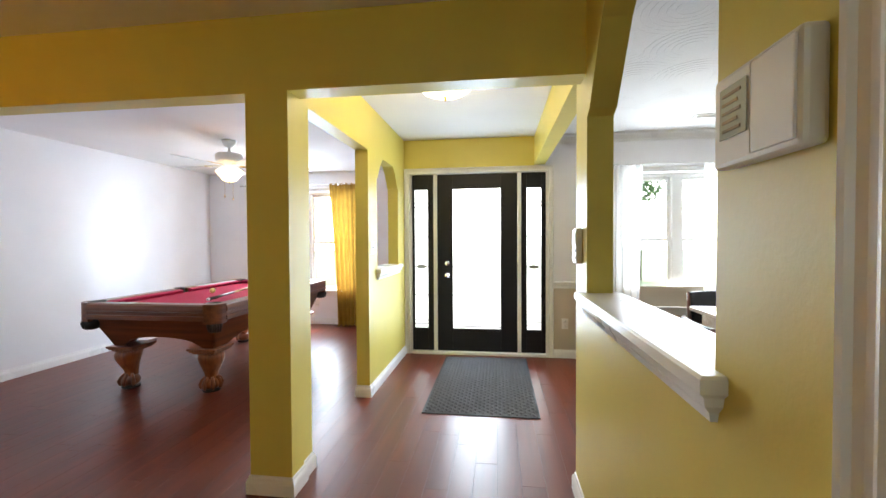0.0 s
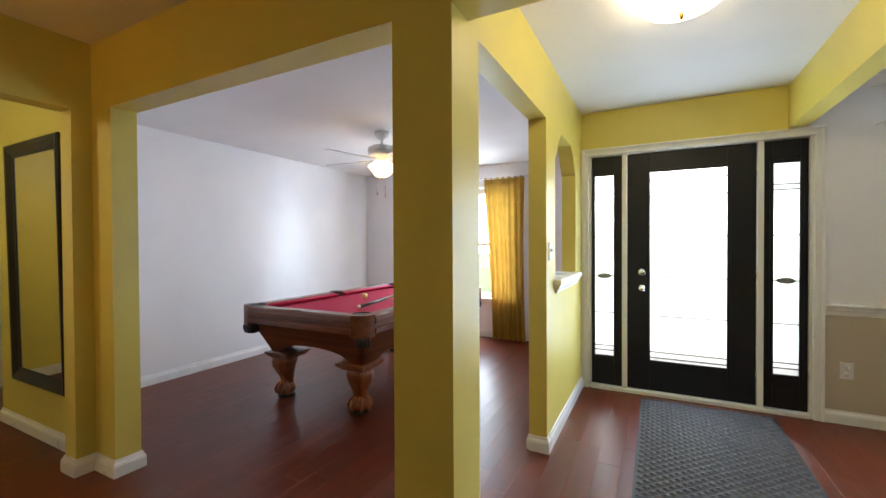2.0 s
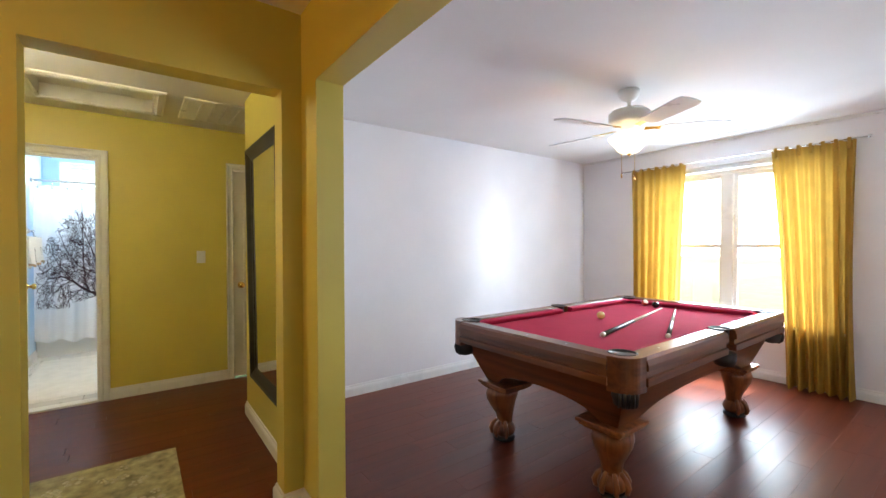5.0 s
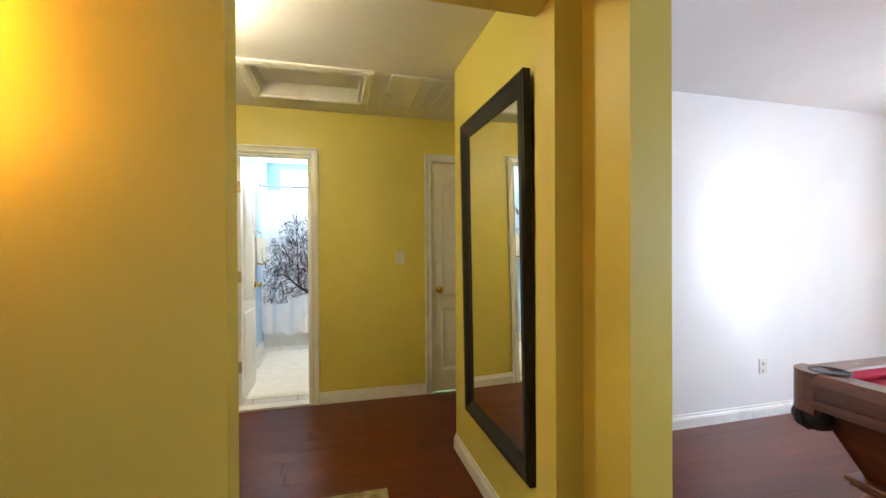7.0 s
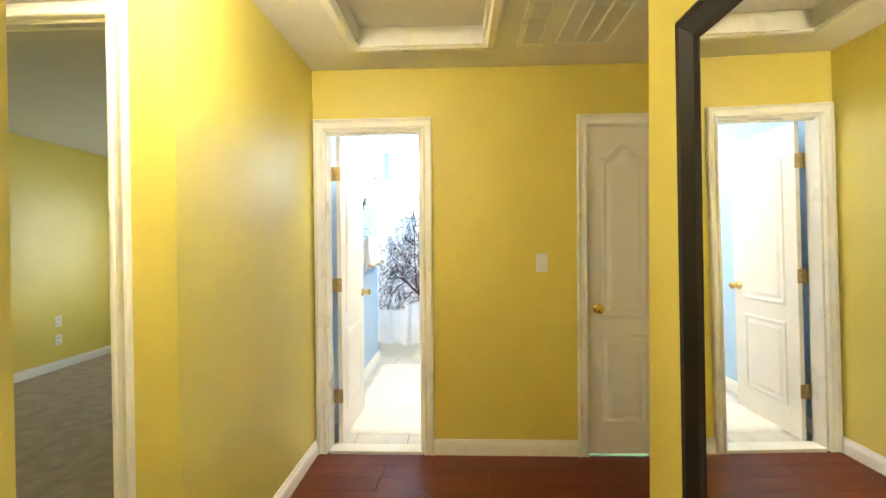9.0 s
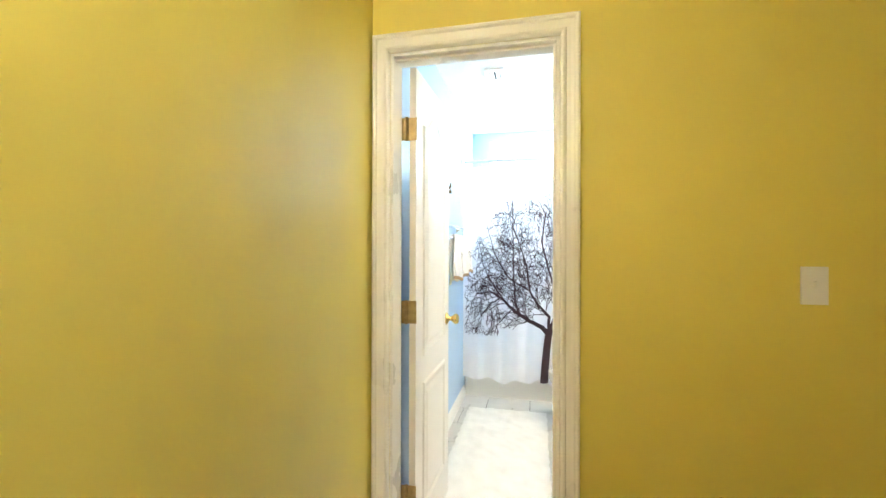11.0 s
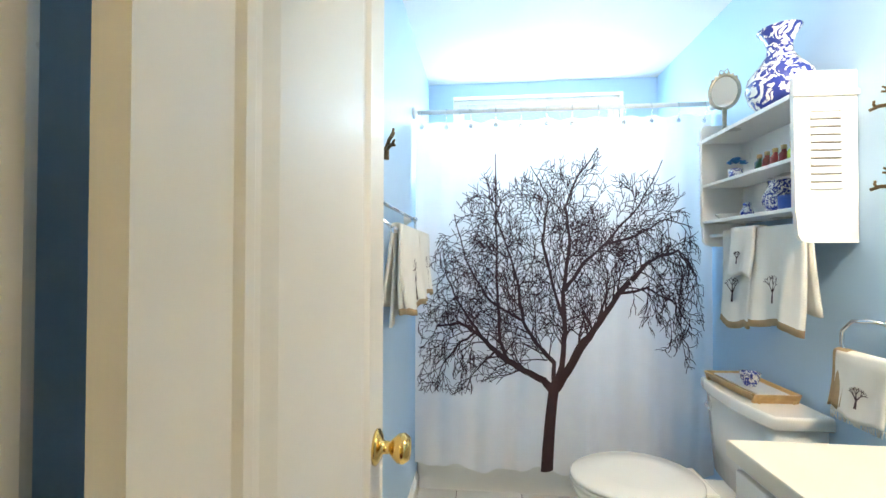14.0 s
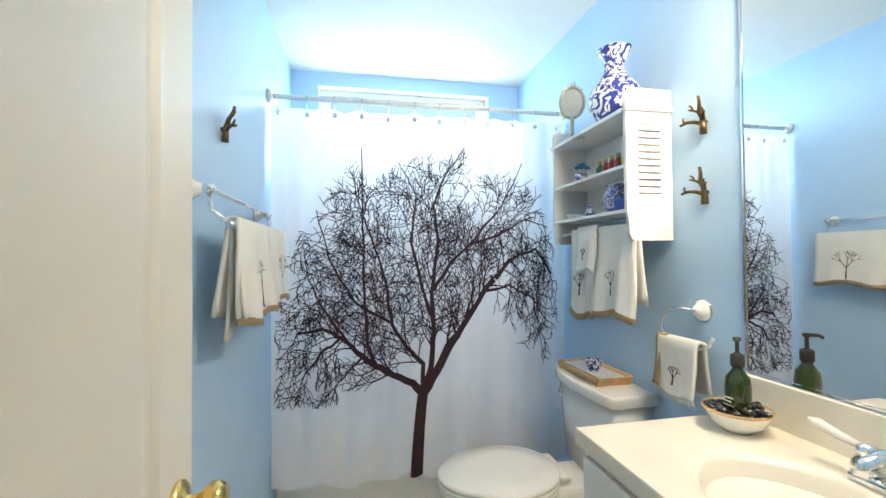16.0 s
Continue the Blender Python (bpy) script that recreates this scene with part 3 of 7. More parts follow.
def window(name, label, x0, x1, z0, z1, y_in, y_out, sashes, swap=False, rail=None, cased=True):
    """A double-hung window unit in a wall thick in y (swap: thick in x): frame, mullions, each sash with its panes."""
    top = thing(name, label, "window", kind="structure")
    d0, d1 = (y_in + (y_out - y_in) * 0.45), (y_in + (y_out - y_in) * 0.85)
    def bx(bm, a0, a1, d, e, lo, hi, bv=0.003):
        d, e = min(d, e), max(d, e)
        box(bm, *((d, e, a0, a1) if swap else (a0, a1, d, e)), lo, hi, bv)
    bm = bmesh.new()
    t = 0.035
    bx(bm, x0, x0 + t, d0, d1, z0, z1)
    bx(bm, x1 - t, x1, d0, d1, z0, z1)
    bx(bm, x0 + t, x1 - t, d0, d1, z1 - t, z1)
    bx(bm, x0 + t, x1 - t, d0, d1, z0, z0 + t)
    w = (x1 - x0 - 2 * t) / sashes
    for i in range(1, sashes):
        bx(bm, x0 + t + w * i - 0.045, x0 + t + w * i + 0.045, d0 - 0.01 * (1 if d1 > d0 else -1), d1, z0 + t, z1 - t)
    part("window_frame", bm, TRIM, top)
    for i in range(sashes):
        a, b = x0 + t + w * i + (0.045 if i else 0), x0 + t + w * (i + 1) - (0.045 if i < sashes - 1 else 0)
        spans = [(z0 + t, z1 - t)] if rail is None else [(z0 + t, rail + 0.02), (rail - 0.02, z1 - t)]
        for k, (lo, hi) in enumerate(spans):
            da = d0 + (d1 - d0) * (0.12 + 0.4 * k)
            db = da + (d1 - d0) * 0.34
            bm = bmesh.new()
            s = 0.036
            bx(bm, a, a + s, da, db, lo, hi)
            bx(bm, b - s, b, da, db, lo, hi)
            bx(bm, a + s, b - s, da, db, lo, lo + s)
            bx(bm, a + s, b - s, da, db, hi - s, hi)
            sash = part("sash", bm, TRIM, top)
            bm = bmesh.new()
            m = (da + db) / 2
            bx(bm, a + s - 0.004, b - s + 0.004, m - 0.002, m + 0.002, lo + s - 0.004, hi - s + 0.004, 0)
            p = part("pane", bm, PANE, sash)
            p.visible_shadow = False
    # reveals and sill
    bm = bmesh.new()
    o = 1 if y_out > y_in else -1
    bx(bm, x0 - 0.07, x1 + 0.07, y_in - o * 0.05, d0, z0 - 0.005, z0 + 0.018, 0.004)
    part("window_sill", bm, TRIM, top)
    if cased:
        casing("casing", y_in, "x" if swap else "y", -o, x0, x1, z1, top, z0 + 0.02)
        bm = bmesh.new()
        bx(bm, x0 - 0.06, x1 + 0.06, y_in - o * 0.016, y_in - o * 0.001, z0 - 0.075, z0 - 0.006, 0.003)
        part("apron", bm, TRIM, top)
    return top


window("window_1", "white double-hung twin window between gold curtains", -4.28, -2.62, 0.52, 2.06, PN, PN + 0.16, 2, rail=1.28)
window("window_2", "white double-hung twin window behind sheer curtains", 0.86, 1.95, 0.57, 2.01, FY, FY + 0.16, 2, rail=1.30)
window("window_4", "white double-hung window in the living room", -1.8, -0.2, 0.65, 2.05, -3.0, -3.1, 2, rail=1.35)
window("window_5", "white double-hung bedroom window", -1.95, -0.45, 0.8, 2.1, -9.2, -9.3, 2, swap=True, rail=1.45)
window("window_3", "high white bathroom window over the tub", 0.775, 1.91, 1.78, 2.40, BW, BW - 0.16, 1, swap=True, cased=False)

# ---- front door with sidelights ----
door = thing("door_1", "black glazed front door between two black sidelights", "door", kind="structure")
casing("casing", FY, "y", -1, -1.49, 0.05, 2.055, door)
bm = bmesh.new()
y0, y1 = FY + 0.004, FY + 0.12
box(bm, -1.49, -1.475, y0, y1, 0, 2.07, 0.002)
box(bm, 0.035, 0.05, y0, y1, 0, 2.07, 0.002)
box(bm, -1.475, 0.035, y0, y1, 2.055, 2.07, 0.002)
box(bm, -1.222, -1.182, y0, y1, 0.03, 2.055, 0.003)
box(bm, -0.274, -0.234, y0, y1, 0.03, 2.055, 0.003)
box(bm, -1.475, 0.035, y0 - 0.02, y1, 0.0, 0.03, 0.003)
part("door_frame", bm, TRIM, door)
CAME = material("dark_lead_came", (0.05, 0.05, 0.055), 0.5, 0.6)
JEWEL = material("smoky_glass_jewel", (0.22, 0.23, 0.22), 0.12, 0, 0.1, 30, 0, 60, 0.5)
OBSCURE = glass("obscure_bevelled_glass", (0.97, 1.0, 0.99), 0.30)


def glazed_panel(name, x0, x1, gx0, gx1, gz0, gz1, z0, z1, lines, dashes):
    bm = bmesh.new()
    a, b = FY + 0.035, FY + 0.08
    box(bm, x0, gx0, a, b, z0, z1, 0.003)
    box(bm, gx1, x1, a, b, z0, z1, 0.003)
    box(bm, gx0, gx1, a, b, z0, gz0, 0.003)
    box(bm, gx0, gx1, a, b, gz1, z1, 0.003)
    # raised glazing bead
    for p, q, r, s in ((gx0 - 0.022, gx0 + 0.004, gz0 - 0.022, gz1 + 0.022), (gx1 - 0.004, gx1 + 0.022, gz0 - 0.022, gz1 + 0.022)):
        box(bm, p, q, a - 0.010, a + 0.002, r, s, 0.004)
    for r, s in ((gz0 - 0.022, gz0 + 0.004), (gz1 - 0.004, gz1 + 0.022)):
        box(bm, gx0 + 0.004, gx1 - 0.004, a - 0.010, a + 0.002, r, s, 0.004)
    leaf = part(name, bm, BLACK_DOOR, door, "black painted panel" if name == "sidelight" else "black painted door leaf")
    pane = one_box("pane", gx0, gx1, a + 0.018, a + 0.024, gz0, gz1, OBSCURE, leaf)
    pane.visible_shadow = False
    bm = bmesh.new()
    for f in lines:
        z = gz1 + (gz0 - gz1) * f
        box(bm, gx0, gx1, a + 0.012, a + 0.0175, z - 0.004, z + 0.004)
    w = (gx1 - gx0) / 3
    for f in dashes:
        z = gz1 + (gz0 - gz1) * f
        for k in range(3):
            c = gx0 + w * (k + 0.5)
            box(bm, c - w * 0.14, c + w * 0.14, a + 0.012, a + 0.0175, z - 0.003, z + 0.003)
    part("leading", bm, CAME, leaf, "dark lead lines in the glass")
    if name == "sidelight":
        bm = bmesh.new()
        cx, cz, hw = (gx0 + gx1) / 2, gz1 + (gz0 - gz1) * 0.555, (gx1 - gx0) * 0.36
        prism(bm, [(cx + hw * math.cos(2 * math.pi * k / 20), cz + hw * 0.42 * math.sin(2 * math.pi * k / 20)) for k in range(20)], "y", a + 0.008, a + 0.0178)
        part("glass_jewel", bm, JEWEL, leaf, "grey bevelled glass oval")
    return leaf


leaf = glazed_panel("leaf", -1.180, -0.276, -1.007, -0.459, 0.29, 1.888, 0.034, 2.052, (0.045, 0.13, 0.343, 0.557, 0.763, 0.955, 0.985), (0.06, 0.15, 0.36, 0.58, 0.79))
glazed_panel("sidelight", -1.473, -1.224, -1.448, -1.287, 0.29, 1.885, 0.034, 2.052, (0.10, 0.125, 0.34, 0.555, 0.76, 0.945, 0.97), ())
glazed_panel("sidelight", -0.232, 0.033, -0.175, -0.014, 0.29, 1.885, 0.034, 2.052, (0.10, 0.125, 0.34, 0.555, 0.76, 0.945, 0.97), ())
for z, r in ((1.04, 0.030), (0.905, 0.032)):
    bm = bmesh.new()
    lathe(bm, [(r, 0.036), (r, 0.030), (r * 0.75, 0.022), (r * 0.45, 0.014), (r * 0.42, 0.0), (r * 0.62, -0.012), (r * 0.78, -0.024), (r * 0.62, -0.036), (0.002, -0.040)] if z < 1 else [(r, 0.036), (r, 0.026), (r * 0.85, 0.016), (r * 0.5, 0.012), (0.004, 0.010)], 20, (-1.068, FY, z), "y")
    part("door_knob" if z < 1 else "deadbolt", bm, CHROME, leaf, "satin nickel knob" if z < 1 else "satin nickel deadbolt")
bm = bmesh.new()
for z in (0.25, 1.05, 1.85):
    tube(bm, [(-0.275, FY + 0.03, z - 0.045), (-0.275, FY + 0.03, z + 0.045)], 0.007, 8)
part("hinges", bm, CHROME, leaf, "small steel hinge barrels")


# ---- pool room ----
def pool_table(cx, cy):
    T = thing("pool_table", "carved dark wooden pool table with red felt and leather pockets", "pool table", (cx, cy, 0))
    W, L, H = 0.645, 1.09, 0.785     # half width, half length, height
    rail = 0.105
    # bed
    one_box("playing_surface", -W + rail - 0.01, W - rail + 0.01, -L + rail - 0.01, L - rail + 0.01, 0.70, 0.738, FELT, T, 0.0, "red felt bed")
    # rails: stepped profile with dentils, gaps at the pockets
    def rail_piece(x0, y0, x1, y1, along):
        bm = bmesh.new()
        prof = [(0.0, 0.655), (0.012, 0.655), (0.012, 0.690), (0.0, 0.694), (0.0, 0.722), (0.014, 0.726), (0.014, 0.748), (0.006, 0.774), (-0.010, 0.785), (-0.096, 0.785), (-0.105, 0.775), (-0.105, 0.70), (-0.06, 0.655)]
        sweep(bm, [(x0, y0, 0), (x1, y1, 0)], prof)
        d = Vector((x1 - x0, y1 - y0, 0))
        n = Vector((d.y, -d.x, 0)).normalized()
        r = part("rail", bm, TABLE_WOOD if along == "y" else TABLE_WOOD_X, T)
        # cushion
        bm = bmesh.new()
        sweep(bm, [(x0, y0, 0), (x1, y1, 0)], [(-0.104, 0.776), (-0.108, 0.778), (-0.150, 0.772), (-0.152, 0.764), (-0.128, 0.739), (-0.104, 0.739)])
        part("cushion", bm, FELT, r, "red felt cushion")
        # inlaid sights
        for f in (0.25, 0.5, 0.75):
            bm = bmesh.new()
            c = Vector((x0, y0, 0)) + d * f - n * 0.055
            lathe(bm, [(0.006, 0.7851), (0.006, 0.7858)], 10, (c.x, c.y, 0))
            part("sight", bm, PORCELAIN, r, "pearl sight marker")
    g = 0.115
    rail_piece(-W + g, -L, W - g, -L, "x")
    rail_piece(W - g, L, -W + g, L, "x")
    for s in (1, -1):
        if s == 1:
            rail_piece(W, -L + g, W, -0.06, "y")
            rail_piece(W, 0.06, W, L - g, "y")
        else:
            rail_piece(-W, L - g, -W, 0.06, "y")
            rail_piece(-W, -0.06, -W, -L + g, "y")
    # corner castings and pockets
    for sx in (-1, 1):
        for sy in (-1, 1):
            bm = bmesh.new()
            r = 0.09
            pts = []
            for i in range(9):
                a = math.radians(90 * i / 8)
                pts.append((sx * (W - r + r * math.cos(a)), sy * (L - r + r * math.sin(a))))
            inner = []
            cxp, cyp = sx * (W - 0.105), sy * (L - 0.105)
            for i in range(9):
                a = math.radians(90 - 90 * i / 8)
                inner.append((cxp + sx * 0.068 * math.cos(a), cyp + sy * 0.068 * math.sin(a)))
            out = [(sx * (W + 0.004), sy * (L - g - 0.004))] + pts + [(sx * (W - g - 0.004), sy * (L + 0.004))] + [(sx * (W - g - 0.004), sy * (L - 0.105))] + inner + [(sx * (W - 0.105), sy * (L - g - 0.004))]
            prism(bm, out, "z", 0.63, 0.789)
            cap = part("corner_cap", bm, TABLE_WOOD, T)
            bm = bmesh.new()
            lathe(bm, [(0.0675, 0.7885), (0.062, 0.7905), (0.057, 0.787), (0.052, 0.74), (0.048, 0.70)], 18, (cxp, cyp, 0))
            lathe(bm, [(0.058, 0.64), (0.060, 0.60), (0.050, 0.562), (0.026, 0.552), (0.002, 0.552)], 14, (cxp + sx * 0.03, cyp + sy * 0.03, 0))
            part("pocket", bm, LEATHER, cap, "black leather pocket")
            # leather strap tassels in front of the corner
            bm = bmesh.new()
            for k in range(5):
                a = math.radians(10 + 70 * k / 4)
                px, py = cxp + sx * (0.03 + 0.062 * math.cos(a)), cyp + sy * (0.03 + 0.062 * math.sin(a))
                tube(bm, [(px, py, 0.638), (px + sx * 0.006, py + sy * 0.006, 0.605), (px, py, 0.572), (px - sx * 0.018, py - sy * 0.018, 0.556)], [0.006, 0.0075, 0.0065, 0.005], 6)
            part("pocket_fringe", bm, LEATHER, cap, "braided black leather fringe")
    for sx in (-1, 1):
        bm = bmesh.new()
        lathe(bm, [(0.062, 0.788), (0.058, 0.792), (0.048, 0.788), (0.046, 0.74), (0.04, 0.70)], 18, (sx * (W - 0.055), 0, 0))
        lathe(bm, [(0.060, 0.65), (0.062, 0.61), (0.05, 0.575), (0.02, 0.565), (0.002, 0.565)], 14, (sx * (W - 0.03), 0, 0))
        part("side_pocket", bm, LEATHER, T, "black leather side pocket")
    # tapered cabinet with arched aprons
    wt, wb, lt, lb, z1, z0 = W - 0.065, W - 0.175, L - 0.065, L - 0.185, 0.66, 0.385
    def apron(p, q, pb, qb, mat):
        bm = bmesh.new()
        n = 20
        top, bot = [], []
        for i in range(n + 1):
            f = i / n
            a = Vector(p).lerp(Vector(q), f)
            c = Vector(pb).lerp(Vector(qb), f)
            e = abs(2 * f - 1)
            rise = 0.0 if e > 0.72 else 0.085 * (1 - (e / 0.72) ** 2) ** 0.5 + 0.012
            b = c.lerp(a, rise / (z1 - z0))
            top.append(a)
            bot.append(b)
        inward = (Vector((0, 0, 0)) - (Vector(p) + Vector(q)) / 2)
        inward.z = 0
        inward = inward.normalized() * 0.03
        vt, vb = [bm.verts.new(v) for v in top], [bm.verts.new(v) for v in bot]
        it, ib = [bm.verts.new(v + inward) for v in top], [bm.verts.new(v + inward) for v in bot]
        for i in range(n):
            bm.faces.new((vt[i], vt[i + 1], vb[i + 1], vb[i]))
            bm.faces.new((it[i], it[i + 1], ib[i + 1], ib[i]))
            bm.faces.new((vb[i], vb[i + 1], ib[i + 1], ib[i]))
            bm.faces.new((vt[i], vt[i + 1], it[i + 1], it[i]))
        bm.faces.new((vt[0], vb[0], ib[0], it[0]))
        bm.faces.new((vt[-1], vb[-1], ib[-1], it[-1]))
        bmesh.ops.recalc_face_normals(bm, faces=bm.faces)
        part("apron", bm, mat, T)
    A, B, C, D = (-wt, -lt, z1), (wt, -lt, z1), (wt, lt, z1), (-wt, lt, z1)
    a, b, c, d = (-wb, -lb, z0), (wb, -lb, z0), (wb, lb, z0), (-wb, lb, z0)
    apron(A, B, a, b, TABLE_WOOD_X)
    apron(B, C, b, c, TABLE_WOOD)
    apron(C, D, c, d, TABLE_WOOD_X)
    apron(D, A, d, a, TABLE_WOOD)
    one_box("slate", -wt + 0.03, wt - 0.03, -lt + 0.03, lt - 0.03, 0.66, 0.699, TABLE_WOOD, T)
    # legs: cap moulding, cabriole shaft, ball-and-claw foot
    for sx in (-1, 1):
        for sy in (-1, 1):
            lx, ly = sx * (wb - 0.085), sy * (lb - 0.085)
            bm = bmesh.new()
            for hw, lo, hi in ((0.132, 0.366, 0.386), (0.120, 0.350, 0.366), (0.104, 0.336, 0.350)):
                box(bm, lx - hw, lx + hw, ly - hw, ly + hw, lo, hi, 0.006)
            # shaft: rounded square sections, out at the knee and in at the ankle
            secs = [(0.336, 0.092, 0.010), (0.30, 0.094, 0.018), (0.26, 0.086, 0.020), (0.21, 0.068, 0.014), (0.165, 0.052, 0.006), (0.13, 0.046, 0.004), (0.105, 0.050, 0.008)]
            rings = []
            for z, r, o in secs:
                ring = []
                for k in range(20):
                    th = 2 * math.pi * k / 20
                    cth, sth = math.cos(th), math.sin(th)
                    q = r / (abs(cth) ** 3.2 + abs(sth) ** 3.2) ** (1 / 3.2)
                    ring.append(bm.verts.new((lx + sx * o + q * cth, ly + sy * o + q * sth, z)))
                rings.append(ring)
            for p, q in zip(rings, rings[1:]):
                for k in range(20):
                    f = bm.faces.new((p[k], p[(k + 1) % 20], q[(k + 1) % 20], q[k]))
                    f.smooth = True
            bm.faces.new(rings[0])
            bm.faces.new(rings[-1])
            bmesh.ops.recalc_face_normals(bm, faces=bm.faces)
            leg = part("leg", bm, TABLE_WOOD_Z, T)
            bm = bmesh.new()
            fx, fy = lx + sx * 0.008, ly + sy * 0.008
            lathe(bm, [(0.03, 0.022), (0.055, 0.026), (0.072, 0.045), (0.076, 0.068), (0.068, 0.095), (0.052, 0.112), (0.044, 0.118)], 18, (fx, fy, 0))
            for k in range(5):
                a = math.atan2(sy, sx) + math.radians(-100 + 50 * k)
                ca, sa = math.cos(a), math.sin(a)
                tube(bm, [(fx + ca * 0.045, fy + sa * 0.045, 0.125), (fx + ca * 0.072, fy + sa * 0.072, 0.095), (fx + ca * 0.086, fy + sa * 0.086, 0.062), (fx + ca * 0.080, fy + sa * 0.080, 0.034), (fx + ca * 0.070, fy + sa * 0.070, 0.022)], [0.012, 0.015, 0.016, 0.013, 0.005], 8)
            part("claw_foot", bm, TABLE_WOOD_Z, leg)
            bm = bmesh.new()
            lathe(bm, [(0.070, 0.001), (0.072, 0.006), (0.070, 0.022), (0.06, 0.024)], 18, (fx, fy, 0))
            part("glide", bm, LEATHER, leg, "black round glide")
    # scorecard plate on the rail
    bm = bmesh.new()
    box(bm, -0.05, 0.05, -L - 0.004, -L + 0.01, 0.786, 0.7895, 0.001)
    part("name_plate", bm, BRONZE, T)
    return T


pool_table(-3.365, 4.37).location.z = 0.008


def ball(name, label, x, y, colour, stripe=None):
    bm = bmesh.new()
    bmesh.ops.create_uvsphere(bm, u_segments=24, v_segments=16, radius=0.0286)
    for f in bm.faces:
        f.smooth = True
        if stripe is not None and abs(f.calc_center_median().z) > 0.016:
            f.material_index = 1
    mats = [material(name + "_resin", colour, 0.08, 0, 0.02, 20, 0, 60, 0.6)]
    if stripe is not None:
        mats.append(material(name + "_band", stripe, 0.08, 0, 0.02, 20, 0, 60, 0.6))
    ob = part(name, bm, mats)
    ob.matrix_world = pose(x, y, 0.746 + 0.0286, 25, 40, 15)
    return tagged(ob, label, "ball", "billiard balls")


ball("billiard_ball", "pale yellow billiard ball on the red felt", -3.545, 4.34, (0.80, 0.62, 0.22))
ball("billiard_ball", "white and red striped billiard ball", -3.69, 5.26, (0.50, 0.05, 0.03), (0.82, 0.78, 0.68))
ball("billiard_ball", "black billiard ball on the red felt", -3.56, 5.19, (0.015, 0.015, 0.018))


def cue(label, butt, tip):
    butt, tip = Vector((*butt, 0.7615)), Vector((*tip, 0.754))
    C = thing("pool_cue", label, "cue", butt, group="pool cues")
    d = tip - butt
    def seg(name, f0, f1, r0, r1, mat, lbl=""):
        bm = bmesh.new()
        tube(bm, [d * f0, d * ((f0 + f1) / 2), d * f1], [r0, (r0 + r1) / 2, r1], 12)
        part(name, bm, mat, C, lbl)
    seg("bumper", 0.0, 0.012, 0.0145, 0.0150, PORCELAIN, "white butt cap")
    seg("grip", 0.012, 0.42, 0.0150, 0.0115, LEATHER, "black wrapped butt")
    seg("shaft", 0.42, 0.985, 0.0113, 0.0066, PALE_WOOD, "pale maple shaft")
    seg("tip", 0.985, 1.0, 0.0066, 0.0062, BRONZE)


PALE_WOOD = wood("pale_maple", (0.55, 0.46, 0.34), (0.72, 0.64, 0.50), 0.25, "Y", 30, 0.03, 0.3)
cue("black and pale wooden pool cue lying on the felt", (-3.19, 3.80), (-3.50, 5.18))
cue("black and pale wooden pool cue lying on the felt", (-2.935, 4.07), (-3.42, 5.25))

# gold curtains and their rod


def hanging(name, label, x0, x1, y, z0, z1, mat, folds, amp, taper=1.0, lean=0.0, gather=0.0, category="curtain", heading=None, swap=False, seed=1, sag=0.0):
    """A pleated curtain: folds that deepen downwards, a stitched heading, and a puddled hem."""
    C = thing(name, label, category)
    rnd = random.Random(seed)
    ph = [rnd.uniform(0, 6.28) for _ in range(4)]
    nx, nz = folds * 10, 36
    bm = bmesh.new()
    grid = []
    for j in range(nz + 1):
        v = j / nz
        z = z1 + (z0 - z1) * v
        row = []
        for i in range(nx + 1):
            u = i / nx
            uu = u + 0.012 * math.sin(7 * u * 2 + ph[0] + v * 2.0)
            mid = 0.5 + lean * v
            wide = 1.0 + (taper - 1.0) * math.sin(math.pi * min(1.0, v * 0.6))
            x = x0 + (x1 - x0) * (mid + (uu - 0.5) * wide)
            a = amp * (0.45 + 0.8 * v) * (1 + 0.35 * math.sin(3 * u * math.pi + ph[1]))
            w = a * math.sin(2 * math.pi * folds * u + ph[2] + 0.8 * math.sin(2.2 * v + ph[3])) + 0.3 * a * math.sin(4 * math.pi * folds * u + ph[1] + 2.1 * v)
            zz = z + (gather * (math.sin(2 * math.pi * folds * u) * 0.5 + rnd.uniform(-0.3, 0.3)) if j == nz else 0.0)
            p = (x, y + w, zz)
            row.append(bm.verts.new((p[1], p[0], p[2]) if swap else p))
        grid.append(row)
    for a, b in zip(grid, grid[1:]):
        for i in range(nx):
            f = bm.faces.new((a[i], a[i + 1], b[i + 1], b[i]))
            f.smooth = True
    part("cloth_panel", bm, mat, C)
    if heading is not None:
        for i in range(folds):
            bm = bmesh.new()
            u = (i + 0.5) / folds
            box(bm, x0 + (x1 - x0) * u - 0.012, x0 + (x1 - x0) * u + 0.012, y - 0.018, y + 0.018, z1 - 0.07, z1 + 0.022, 0.004)
            part("tab", bm, heading, C)
    return C


hanging("curtain", "gold silk curtain hanging at the window", -4.40, -3.79, 6.30, 0.03, 2.155, GOLD_CURTAIN, 7, 0.034, 0.86, -0.05, 0.02, heading=GOLD_CURTAIN, seed=3)
hanging("curtain", "gold silk curtain puddled on the floor", -3.05, -2.48, 6.30, 0.012, 2.155, GOLD_CURTAIN, 7, 0.036, 0.80, 0.10, 0.02, heading=GOLD_CURTAIN, seed=8)
rod = thing("curtain_rod", "thin dark steel curtain rod with finials", "curtain rod")
bm = bmesh.new()
tube(bm, [(-4.50, 6.30, 2.165), (-2.40, 6.30, 2.165)], 0.007, 10)
part("rod", bm, CHROME, rod)
